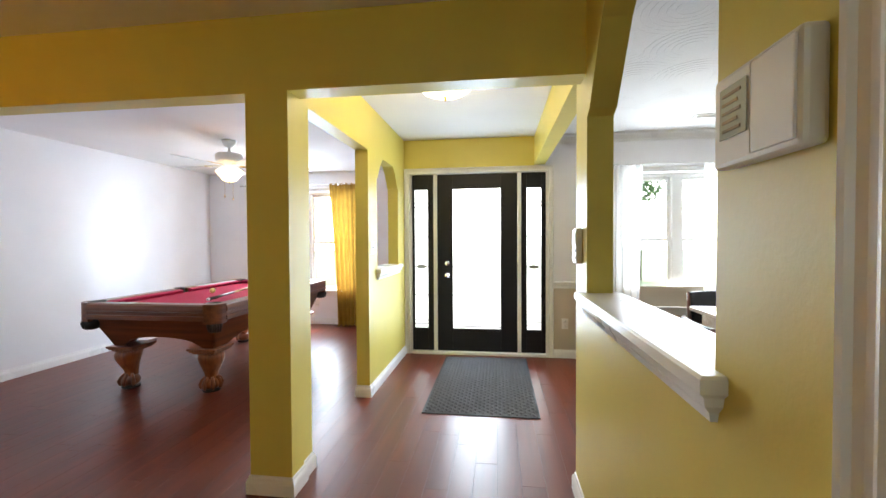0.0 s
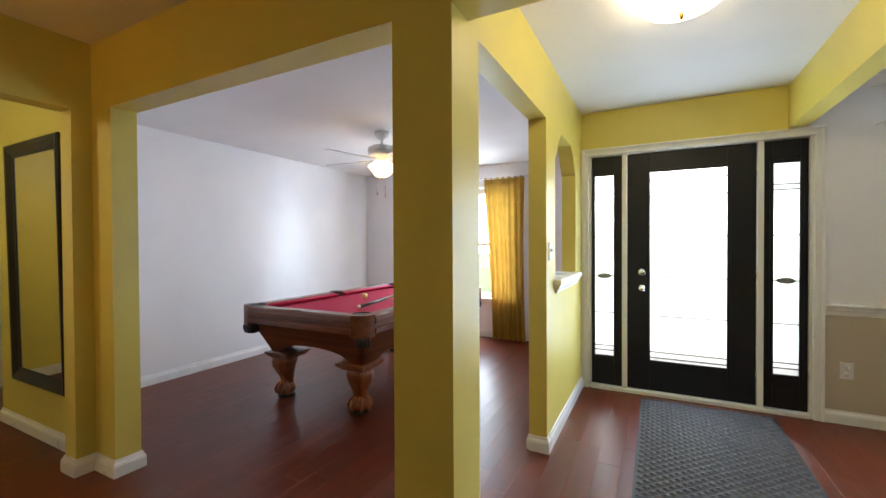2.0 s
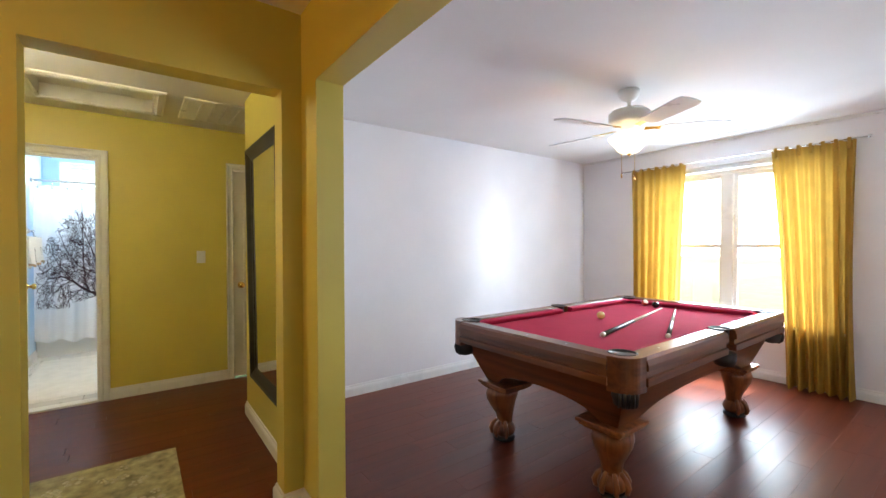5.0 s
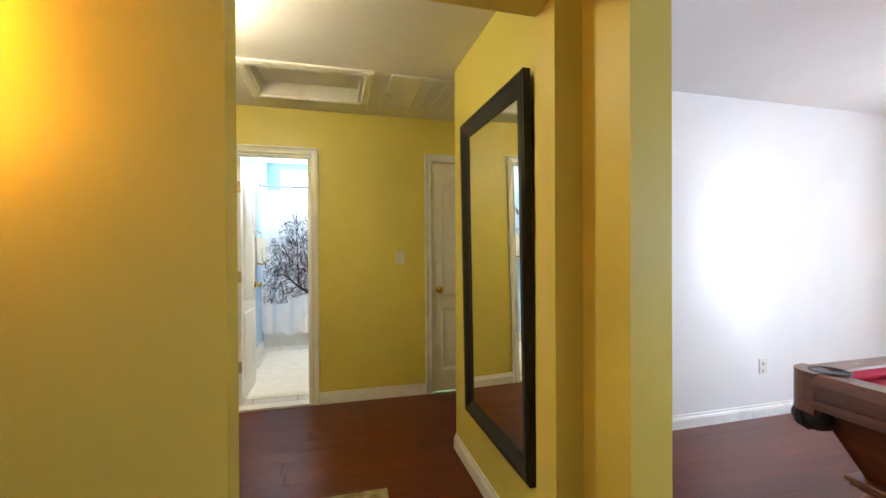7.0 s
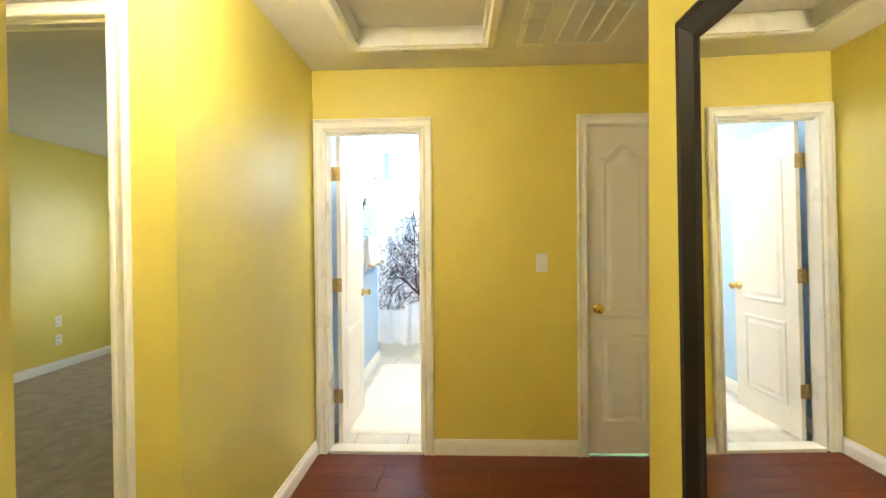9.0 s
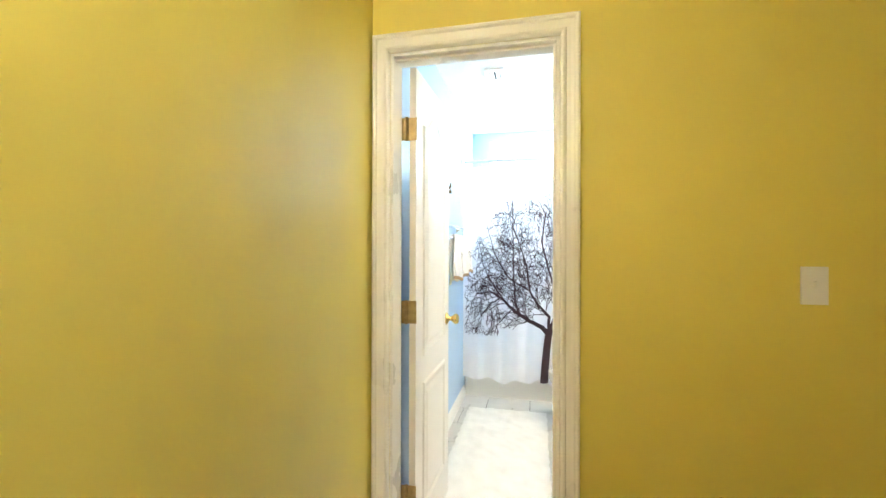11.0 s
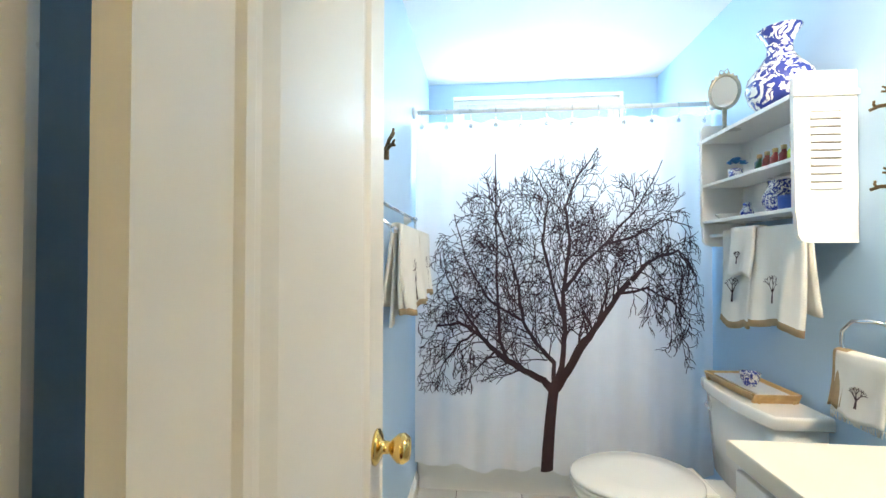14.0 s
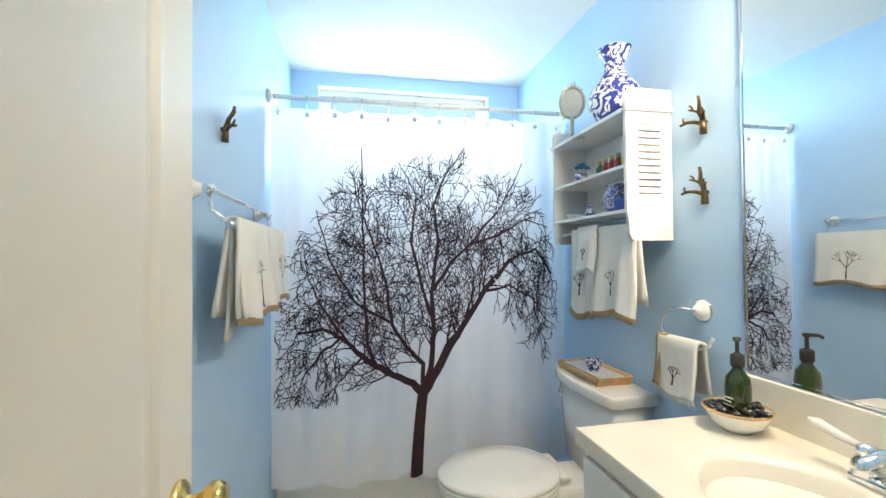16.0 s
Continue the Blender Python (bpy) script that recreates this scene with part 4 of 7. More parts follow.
for x in (-4.50, -2.40):
    bm = bmesh.new()
    lathe(bm, [(0.002, -0.02), (0.014, -0.010), (0.016, 0.0), (0.012, 0.012), (0.006, 0.016)], 12, (x, 6.30, 2.165), "x")
    part("finial", bm, CHROME, rod)
for x in (-4.46, -3.45, -2.44):
    bm = bmesh.new()
    tube(bm, [(x, 6.30, 2.165), (x, 6.36, 2.17), (x, PN - 0.001, 2.17)], 0.005, 6)
    part("bracket", bm, CHROME, rod)

# ceiling fan
fan = thing("ceiling_fan", "white five-blade ceiling fan with a lit frosted bowl", "ceiling fan", (-3.33, 4.35, -0.062))
bm = bmesh.new()
lathe(bm, [(0.070, 2.439), (0.068, 2.41), (0.050, 2.375), (0.018, 2.362), (0.014, 2.355), (0.014, 2.31), (0.05, 2.305), (0.115, 2.298), (0.135, 2.28), (0.135, 2.225), (0.118, 2.205), (0.06, 2.195), (0.05, 2.16), (0.002, 2.158)], 32)
part("motor_housing", bm, TRIM, fan)
for k in range(5):
    a = math.radians(-30 + 72 * k)
    bm = bmesh.new()
    m = Matrix.Rotation(a, 4, "Z") @ Matrix.Translation((0, 0, 2.165)) @ Matrix.Rotation(radians(-11), 4, "X")
    pts = [(0.20, -0.045), (0.24, -0.058), (0.56, -0.070), (0.615, -0.058), (0.628, 0.0), (0.615, 0.058), (0.56, 0.070), (0.24, 0.058), (0.20, 0.045)]
    prism(bm, pts, "z", -0.004, 0.004)
    bmesh.ops.transform(bm, matrix=m, verts=bm.verts)
    blade = part("blade", bm, TRIM, fan)
    bm = bmesh.new()
    prism(bm, [(0.10, -0.02), (0.17, -0.012), (0.25, -0.036), (0.26, 0.0), (0.25, 0.036), (0.17, 0.012), (0.10, 0.02)], "z", 0.004, 0.010)
    bmesh.ops.transform(bm, matrix=m, verts=bm.verts)
    part("blade_iron", bm, BRASS, blade)
bm = bmesh.new()
lathe(bm, [(0.05, 2.158), (0.075, 2.152), (0.126, 2.118), (0.138, 2.108), (0.128, 2.090), (0.095, 2.050), (0.075, 2.020), (0.045, 2.004), (0.008, 2.0)], 32)
LAMP_BOWL = glow("lit_fan_bowl", (1.0, 0.78, 0.40), 1.0)
part("glass_bowl", bm, LAMP_BOWL, fan, "lit frosted glass bowl").visible_shadow = False
bm = bmesh.new()
lathe(bm, [(0.012, 2.002), (0.014, 1.994), (0.006, 1.984), (0.002, 1.98)], 12)
part("bowl_finial", bm, BRASS, fan)
bm = bmesh.new()
for dx, lo in ((0.05, 1.83), (-0.045, 1.86)):
    tube(bm, [(dx, -0.02, 2.16), (dx, -0.02, lo)], 0.0016, 5)
    lathe(bm, [(0.002, lo), (0.006, lo - 0.008), (0.006, lo - 0.022), (0.002, lo - 0.028)], 8, (dx, -0.02, 0))
part("pull_chain", bm, BRASS, fan)


def ceiling_vent(label, x0, x1, y0, y1, z, bars, along="x", mat=None, backing=None):
    V = thing("ceiling_vent", label, "vent", ((x0 + x1) / 2, (y0 + y1) / 2, z))
    hx, hy = (x1 - x0) / 2, (y1 - y0) / 2
    bm = bmesh.new()
    t = 0.028
    for a in ((-hx, hx, -hy, -hy + t), (-hx, hx, hy - t, hy), (-hx, -hx + t, -hy + t, hy - t), (hx - t, hx, -hy + t, hy - t)):
        box(bm, *a, -0.012, -0.001, 0.003)
    part("frame", bm, mat or TRIM, V)
    one_box("backing", -hx + t, hx - t, -hy + t, hy - t, -0.003, -0.001, backing or LEATHER, V, 0, "dark duct behind the slats")
    n = bars
    for i in range(n):
        bm = bmesh.new()
        if along == "x":
            y = -hy + t + (2 * hy - 2 * t) * (i + 0.5) / n
            box(bm, -hx + t, hx - t, y - (hy - t) / n * 0.62, y + (hy - t) / n * 0.62, -0.009, -0.006)
            bmesh.ops.rotate(bm, cent=(0, y, -0.0075), matrix=Matrix.Rotation(0.4, 3, "X"), verts=bm.verts)
        else:
            x = -hx + t + (2 * hx - 2 * t) * (i + 0.5) / n
            box(bm, x - (hx - t) / n * 0.62, x + (hx - t) / n * 0.62, -hy + t, hy - t, -0.009, -0.006)
            bmesh.ops.rotate(bm, cent=(x, 0, -0.0075), matrix=Matrix.Rotation(0.4, 3, "Y"), verts=bm.verts)
        part("slat", bm, mat or TRIM, V)
    return V


ceiling_vent("white slatted vent in the pool room ceiling", -3.50, -3.15, 6.05, 6.19, 2.378, 7)
ceiling_vent("white slatted vent in the dining ceiling", 1.30, 1.62, 4.30, 4.42, CEIL, 6)
ceiling_vent("white register in the bathroom ceiling", -7.70, -7.50, 0.90, 1.03, BCEIL, 2, "x")
ceiling_vent("white exhaust fan grille in the bathroom ceiling", -7.92, -7.66, 1.57, 1.83, BCEIL, 8, "x")


def plate(label, place, face, kind_of="switch", w=0.072, h=0.115):
    """A wall plate that faces along +x, -x, +y or -y."""
    turn = {"+x": 90, "-x": -90, "+y": 180, "-y": 0}[face]
    P = thing("light_switch" if kind_of == "switch" else "wall_outlet", label, kind_of, place, turn)
    bm = bmesh.new()
    box(bm, -w / 2, w / 2, -0.007, -0.0005, -h / 2, h / 2, 0.002)
    part("cover_plate", bm, PLASTIC, P)
    if kind_of == "switch":
        bm = bmesh.new()
        box(bm, -0.005, 0.005, -0.018, -0.006, -0.004, 0.014, 0.002)
        part("toggle", bm, PLASTIC, P)
    else:
        for z in (-0.026, 0.026):
            bm = bmesh.new()
            lathe(bm, [(0.017, -0.0095), (0.017, -0.006)], 16, (0, 0, z), "y")
            s = part("socket", bm, PLASTIC, P)
            bm = bmesh.new()
            for dx in (-0.006, 0.006):
                box(bm, dx - 0.001, dx + 0.001, -0.0102, -0.0088, z - 0.003, z + 0.006)
            part("slots", bm, LEATHER, s)
    return P


plate("white toggle switch plate on the yellow wall", (HX, 2.055, 1.200), "+x")
plate("white toggle switch plate on the foyer wall", (WX, 3.66, 1.24), "+x")
plate("white outlet on the pool room wall", (PX, 4.62, 0.38), "+x", "outlet")
plate("white outlet under the pool room window", (-3.30, PN, 0.33), "-y", "outlet")
plate("white outlet on the tan dado", (0.235, FY - 0.004, 0.38), "-y", "outlet")
for z in (0.32, 0.52):
    plate("white outlet on the bedroom wall", (-8.0, -2.8, z), "+y", "outlet")

# ---- foyer ----
lamp = thing("ceiling_lamp", "lit frosted glass flush lamp on the foyer ceiling", "ceiling lamp", (-0.86, 3.18, CEIL))
bm = bmesh.new()
lathe(bm, [(0.09, -0.001), (0.09, -0.02), (0.06, -0.03), (0.01, -0.032)], 28)
part("canopy", bm, CHROME, lamp)
bm = bmesh.new()
prof = [(0.185, -0.030), (0.195, -0.036), (0.185, -0.062), (0.150, -0.092), (0.090, -0.114), (0.030, -0.122), (0.004, -0.123)]
n = 48
rings = []
for r, h in prof:
    rings.append([bm.verts.new((r * (1 + 0.018 * math.cos(16 * 2 * math.pi * i / n)) * math.cos(2 * math.pi * i / n), r * (1 + 0.018 * math.cos(16 * 2 * math.pi * i / n)) * math.sin(2 * math.pi * i / n), h)) for i in range(n)])
for p, q in zip(rings, rings[1:]):
    for i in range(n):
        bm.faces.new((p[i], p[(i + 1) % n], q[(i + 1) % n], q[i])).smooth = True
bm.faces.new(rings[-1])
part("glass_dome", bm, LAMP_GLASS, lamp, "lit ribbed frosted dome").visible_shadow = False
bm = bmesh.new()
lathe(bm, [(0.012, -0.120), (0.016, -0.128), (0.008, -0.140), (0.010, -0.148), (0.002, -0.156)], 12)
part("finial", bm, BRASS, lamp)

# door mat: quilted diamonds with a dark rubber edge
mat_ob = thing("door_mat", "grey quilted door mat with a dark rubber edge", "mat", (-0.628, 4.06, 0))
bm = bmesh.new()
hw, hl = 0.44, 0.76
box(bm, -hw, hw, -hl, hl, 0.001, 0.007, 0.002)
part("edging", bm, MAT_EDGE, mat_ob)
bm = bmesh.new()
nx, ny = 13, 23
dx, dy = (2 * hw - 0.07) / nx, (2 * hl - 0.07) / ny
for i in range(nx + 1):
    for j in range(ny + 1):
        for ox, oy in ((0, 0), (0.5, 0.5)):
            x, y = -hw + 0.035 + dx * (i + ox), -hl + 0.035 + dy * (j + oy)
            if x > hw - 0.03 or y > hl - 0.03:
                continue
            q = 0.41
            b4 = [bm.verts.new((x + dx * q, y, 0.0075)), bm.verts.new((x, y + dy * q, 0.0075)), bm.verts.new((x - dx * q, y, 0.0075)), bm.verts.new((x, y - dy * q, 0.0075))]
            t4 = [bm.verts.new((v.co.x * 0.35 + x * 0.65, v.co.y * 0.35 + y * 0.65, 0.0155)) for v in b4]
            bm.faces.new(t4)
            for k in range(4):
                bm.faces.new((b4[k], b4[(k + 1) % 4], t4[(k + 1) % 4], t4[k]))
part("quilting", bm, RUBBER_MAT, mat_ob, "raised grey diamonds")

# thermostat by the living room doorway, and the intercom on the post
TH = thing("wall_thermostat", "white wall thermostat with a grey display and cover flap", "thermostat", (EX, 0.93, 1.497), -90)
one_box("case", -0.105, 0.105, -0.034, -0.001, -0.075, 0.075, PLASTIC, TH, 0.008)
SCREEN = material("grey_display", (0.33, 0.36, 0.30), 0.25, 0, 0.04, 10)
one_box("display", -0.080, -0.006, -0.0365, -0.0345, -0.030, 0.052, SCREEN, TH, 0.001, "grey display window")
bm = bmesh.new()
for k in range(5):
    box(bm, -0.070, -0.020 - 0.008 * (k % 2), -0.0378, -0.0366, 0.036 - 0.014 * k, 0.041 - 0.014 * k)
part("printed_lines", bm, BRONZE, TH, "dark printed lines")
one_box("flap", 0.004, 0.096, -0.0375, -0.0345, -0.066, 0.066, PLASTIC, TH, 0.003)
IC = thing("intercom", "white wall control box on the yellow post", "control box", (EX, 2.345, 1.275), -90)
one_box("case", -0.042, 0.042, -0.030, -0.001, -0.085, 0.085, PLASTIC, IC, 0.004)
one_box("panel", -0.034, 0.034, -0.034, -0.0305, 0.005, 0.072, TRIM, IC, 0.002)
one_box("button_row", -0.030, 0.030, -0.035, -0.0305, -0.030, -0.012, SCREEN, IC, 0.001)
one_box("button_row", -0.030, 0.030, -0.035, -0.0305, -0.064, -0.046, PLASTIC, IC, 0.002)


# ---- hall ----
hatch = thing("attic_hatch", "cream attic hatch set in a moulded white frame", "hatch", kind="structure")
bm = bmesh.new()
sweep(bm, [(-5.445, 0.99, HCEIL), (-5.96, 0.99, HCEIL), (-5.96, 1.695, HCEIL), (-5.445, 1.695, HCEIL)], [(0.0, -0.001), (-0.060, -0.001), (-0.060, -0.012), (-0.045, -0.022), (-0.012, -0.026), (0.0, -0.018)], 0, True)
part("hatch_frame", bm, TRIM, hatch)
bm = bmesh.new()
for a in ((-5.96, -5.445, 0.99, 1.005), (-5.96, -5.445, 1.68, 1.695), (-5.96, -5.945, 1.005, 1.68), (-5.46, -5.445, 1.005, 1.68)):
    box(bm, *a, HCEIL - 0.015, HCEIL + 0.14)
part("hatch_lining", bm, TRIM, hatch)
one_box("hatch_panel", -5.95, -5.455, 1.0, 1.685, HCEIL + 0.085, HCEIL + 0.10, CEILING, hatch, 0.0, "cream hatch panel")

grille = thing("return_air_grille", "white return air grille with fine louvres", "vent", (-5.70, 2.12, HCEIL))
bm = bmesh.new()
hx, hy = 0.30, 0.255
for a in ((-hx, hx, -hy, -hy + 0.03), (-hx, hx, hy - 0.03, hy), (-hx, -hx + 0.03, -hy + 0.03, hy - 0.03), (hx - 0.03, hx, -hy + 0.03, hy - 0.03)):
    box(bm, *a, -0.014, -0.001, 0.003)
for k in range(1, 5):
    y = -hy + 0.03 + (2 * hy - 0.06) * k / 5
    box(bm, -hx + 0.03, hx - 0.03, y - 0.006, y + 0.006, -0.013, -0.001)
part("frame", bm, TRIM, grille)
one_box("backing", -hx + 0.03, hx - 0.03, -hy + 0.03, hy - 0.03, -0.003, -0.001, SCREEN, grille, 0.0, "grey filter behind the louvres")
bm = bmesh.new()
k = 0
x = -hx + 0.036
while x < hx - 0.034:
    box(bm, x, x + 0.007, -hy + 0.031, hy - 0.031, -0.010, -0.0045)
    x += 0.012
tagged(part("louvres", bm, TRIM, grille), kind="stuff")

hl = thing("ceiling_lamp", "lit frosted glass lamp on the hall ceiling", "ceiling lamp", (-4.70, 0.86, HCEIL))
bm = bmesh.new()
lathe(bm, [(0.12, -0.001), (0.125, -0.018), (0.115, -0.024)], 24)
part("canopy", bm, BRASS, hl)
bm = bmesh.new()
lathe(bm, [(0.115, -0.022), (0.125, -0.045), (0.105, -0.08), (0.06, -0.10), (0.003, -0.105)], 24)
part("glass_dome", bm, LAMP_GLASS, hl, "lit frosted dome").visible_shadow = False

sc = thing("wall_sconce", "brass wall sconce with a lit amber glass shade", "wall lamp", (-3.84, 0.64, 1.62))
bm = bmesh.new()
lathe(bm, [(0.05, 0.001), (0.05, 0.012), (0.02, 0.022), (0.012, 0.06), (0.012, 0.09)], 16, (0, 0, 0), "x")
part("arm", bm, BRASS, sc)
bm = bmesh.new()
lathe(bm, [(0.035, -0.04), (0.05, -0.01), (0.06, 0.04), (0.075, 0.08), (0.072, 0.08), (0.056, 0.04), (0.045, -0.01), (0.03, -0.036)], 20, (0.10, 0, 0))
part("shade", bm, glow("lit_amber_glass", (1.0, 0.55, 0.15), 0.7), sc, "lit amber glass shade").visible_shadow = False

# tall mirror hung on the yellow wall
M = thing("wall_mirror", "tall wall mirror with a dark brown wooden frame", "mirror")
mx0, mx1, mz0, mz1 = -4.97, -4.175, 0.36, 1.98
bm = bmesh.new()
prof = [(0.0, 0.0), (0.0, 0.030), (0.012, 0.038), (0.030, 0.036), (0.070, 0.018), (0.088, 0.014), (0.092, 0.0)]
rings = [[bm.verts.new((x + dx * w, 2.2475 - d, z + dz * w)) for w, d in prof] for x, z, dx, dz in ((mx0, mz0, 1, 1), (mx1, mz0, -1, 1), (mx1, mz1, -1, -1), (mx0, mz1, 1, -1))]
for p, q in zip(rings, rings[1:] + rings[:1]):
    for j in range(len(prof) - 1):
        bm.faces.new((p[j], p[j + 1], q[j + 1], q[j]))
bmesh.ops.recalc_face_normals(bm, faces=bm.faces)
part("frame", bm, BLACK_FRAME, M)
one_box("mirror_glass", mx0 + 0.085, mx1 - 0.085, 2.236, 2.246, mz0 + 0.085, mz1 - 0.085, MIRROR, M, 0.0, "clear mirror glass")
# it hangs leaning forward a little
M.matrix_world = Matrix.Translation((0, 2.2475, mz0)) @ Matrix.Rotation(radians(0.8), 4, "X") @ Matrix.Translation((0, -2.2475, -mz0))

# hall rug
RUGM = material("olive_floral_rug", (0.34, 0.30, 0.16), 0.95, 0, 0.45, 16.0, 0.7, 300)
rug = thing("hall_rug", "small olive and beige patterned rug on the hall floor", "rug")
one_box("rug_body", -4.93, -4.02, 1.09, 1.76, 0.001, 0.009, RUGM, rug, 0.003)
RUGB = material("beige_rug_motif", (0.50, 0.45, 0.30), 0.95, 0, 0.2, 20, 0.6, 300)
bm = bmesh.new()
rng = random.Random(4)
for k in range(26):
    cx, cy, r = rng.uniform(-4.85, -4.1), rng.uniform(1.16, 1.69), rng.uniform(0.015, 0.04)
    for p in range(5):
        a = 6.28 * p / 5 + k
        lathe(bm, [(r * 0.5, 0.009), (r * 0.4, 0.0112), (0.001, 0.0114)], 7, (cx + r * math.cos(a), cy + r * math.sin(a), 0))
tagged(part("floral_pattern", bm, RUGB, rug, "beige floral motifs"), kind="stuff")


def panel_door(name, label, width, height, parent=None, arch=True, mat=None):
    """A moulded two-panel door with an arched top panel, hinged at x = 0, front towards -y; the slab lies at y 0..0.035."""
    D = thing(name, label, "door")
    mat = mat or DOOR_WHITE
    one_box("slab", 0, width, 0.004, 0.031, 0, height, mat, D, 0.0)
    m = 0.115 if width > 0.55 else 0.10
    rail = 0.93 if width > 0.55 else 0.90
    def outline(x0, x1, z0, z1, rise):
        pts = [(x0, z0), (x1, z0), (x1, z1 - rise)]
        n = 16
        for i in range(1, n):
            f = i / n
            x = x1 + (x0 - x1) * f
            s = abs(2 * f - 1)
            pts.append((x, z1 - rise + rise * (0.5 + 0.5 * math.cos(math.pi * min(1.0, s / 0.86))) ))
        pts.append((x0, z1 - rise))
        return pts
    for side in (0, 1):
        for k, (z0, z1, rise) in enumerate(((0.20, 0.72, 0.0), (0.86, height - 0.13, 0.085))):
            pts = outline(m, width - m, z0, z1, rise) if rise else [(m, z0), (width - m, z0), (width - m, z1), (m, z1)]
            cx = width / 2
            cz = (z0 + z1) / 2
            def inset(d):
                res = []
                for x, z in pts:
                    res.append((cx + (x - cx) * (1 - d / (width / 2 - m)), z + (d if z < cz else -d)))
                return res
            bm = bmesh.new()
            loops = []
            for d, dep in ((-0.016, 0.0), (-0.010, 0.007), (0.002, 0.008), (0.014, 0.0012), (0.024, 0.0010), (0.046, 0.007)):
                y = (0.004 - dep) if side == 0 else (0.031 + dep)
                loops.append([bm.verts.new((x, y, z)) for x, z in inset(d)])
            nn = len(pts)
            for p, q in zip(loops, loops[1:]):
                for i in range(nn):
                    bm.faces.new((p[i], p[(i + 1) % nn], q[(i + 1) % nn], q[i]))
            bm.faces.new(loops[-1])
            bmesh.ops.recalc_face_normals(bm, faces=bm.faces)
            part("panel", bm, mat, D)
    return D


def knob(parent, x, z, side=-1, y=0.0, mat=None):
    """Round brass knob with a rosette."""
    bm = bmesh.new()
    s = side
    lathe(bm, [(0.032, 0.0), (0.032, s * 0.004), (0.026, s * 0.009), (0.012, s * 0.014), (0.011, s * 0.028), (0.018, s * 0.034), (0.026, s * 0.044), (0.027, s * 0.054), (0.020, s * 0.064), (0.002, s * 0.067)], 24, (x, y, z), "y")
    return part("door_knob", bm, mat or BRASS, parent, "polished brass knob")


def hinge_leaves(parent, x, y, zs, wx=0.0, wy=0.034):
    for z in zs:
        bm = bmesh.new()
        box(bm, x - 0.002, x + 0.002, y - wy, y + 0.006, z - 0.045, z + 0.045, 0.001)
        tube(bm, [(x - 0.004, y + 0.010, z - 0.047), (x - 0.004, y + 0.010, z + 0.047)], 0.0075, 8)
        box(bm, x - 0.004, x - 0.001, y + 0.010, y + 0.034, z - 0.045, z + 0.045)
        for dz in (-0.03, 0.0, 0.03):
            lathe(bm, [(0.004, 0.002), (0.003, 0.004)], 8, (x, y - wy * (0.35 if dz else 0.65), z + dz), "x")
        part("hinge", bm, OLD_BRASS, parent, "aged brass hinge with screws")


# bathroom door, open against the wall
bd = panel_door("bathroom_door", "white two-panel arched door standing open", 0.585, 2.02)
knob(bd, 0.535, 0.935, -1, 0.004)
knob(bd, 0.535, 0.935, 1, 0.031)
hinge_leaves(bd, -0.001, 0.031, (0.31, 1.045, 1.775), wy=0.030)
bd.matrix_world = pose(-6.385, 0.772, 0.012, 0, 0, 180 - 1.0)
# front face of the slab then looks to +y
# closet door, shut
cdoor = panel_door("closet_door", "narrow white two-panel arched closet door, shut", 0.453, 2.03)
knob(cdoor, 0.062, 0.905, -1, 0.004)
for z in (0.30, 1.00, 1.74):
    bm = bmesh.new()
    tube(bm, [(0.456, -0.004, z - 0.045), (0.456, -0.004, z + 0.045)], 0.006, 8)
    box(bm, 0.439, 0.456, -0.001, 0.004, z - 0.045, z + 0.045)
    part("hinge", bm, OLD_BRASS, cdoor, "aged brass hinge")
cdoor.matrix_world = pose(HX - 0.012, 2.339, 0.008, 0, 0, 90)
hk = thing("door_hook", "small bronze hook on the closet door", "hook", (HX - 0.009, 2.752, 1.79))
bm = bmesh.new()
box(bm, 0.0, 0.006, -0.012, 0.012, -0.05, 0.05, 0.002)
tube(bm, [(0.004, 0, 0.03), (0.03, -0.02, 0.035), (0.045, -0.05, 0.04)], 0.005, 8)
tube(bm, [(0.004, 0, 0.03), (0.03, 0.02, 0.035), (0.045, 0.03, 0.05)], 0.005, 8)
part("hook", bm, OLD_BRASS, hk)
nd = panel_door("hall_end_door", "white two-panel door at the end of the hall, shut", 0.752, 2.03)
nd.matrix_world = pose(-6.156, 2.944, 0.008, 0, 0, 0)

# ---- bathroom ----
CX = -8.335


def fold_x(y, z):
    v = (2.02 - z) / 1.87
    u = (y - 0.61) / 1.52
    a = 0.010 + 0.012 * v
    return CX + a * math.sin(2 * math.pi * 7.0 * u + 0.9 * math.sin(5 * u) + 0.5 * v) + 0.006 * math.sin(2 * math.pi * 15 * u + 2 * v + 1.0)


SC = thing("shower_curtain", "white shower curtain printed with a bare brown tree", "shower curtain")
bm = bmesh.new()
nx, nz = 150, 50
rows = []
for j in range(nz + 1):
    row = []
    for i in range(nx + 1):
        y = 0.622 + 1.497 * i / nx
        zb = 0.195 + 0.022 * math.sin(2 * math.pi * 7 * i / nx + 1.2) + 0.012 * math.sin(2 * math.pi * 3 * i / nx)
        zt = 2.018 - 0.010 * (0.5 - 0.5 * math.cos(2 * math.pi * 11 * i / nx))
        z = zt + (zb - zt) * j / nz
        row.append(bm.verts.new((fold_x(y, z), y, z)))
    rows.append(row)
for a, b in zip(rows, rows[1:]):
    for i in range(nx):
        bm.faces.new((a[i], a[i + 1], b[i + 1], b[i])).smooth = True
part("cloth_panel", bm, SHOWER_CLOTH, SC)

# the printed tree: limbs, boughs, branches and twigs as thin ink ribbons on the cloth
INK = []


def ribbon(pts, w0, w1):
    INK.append((pts, w0, w1))


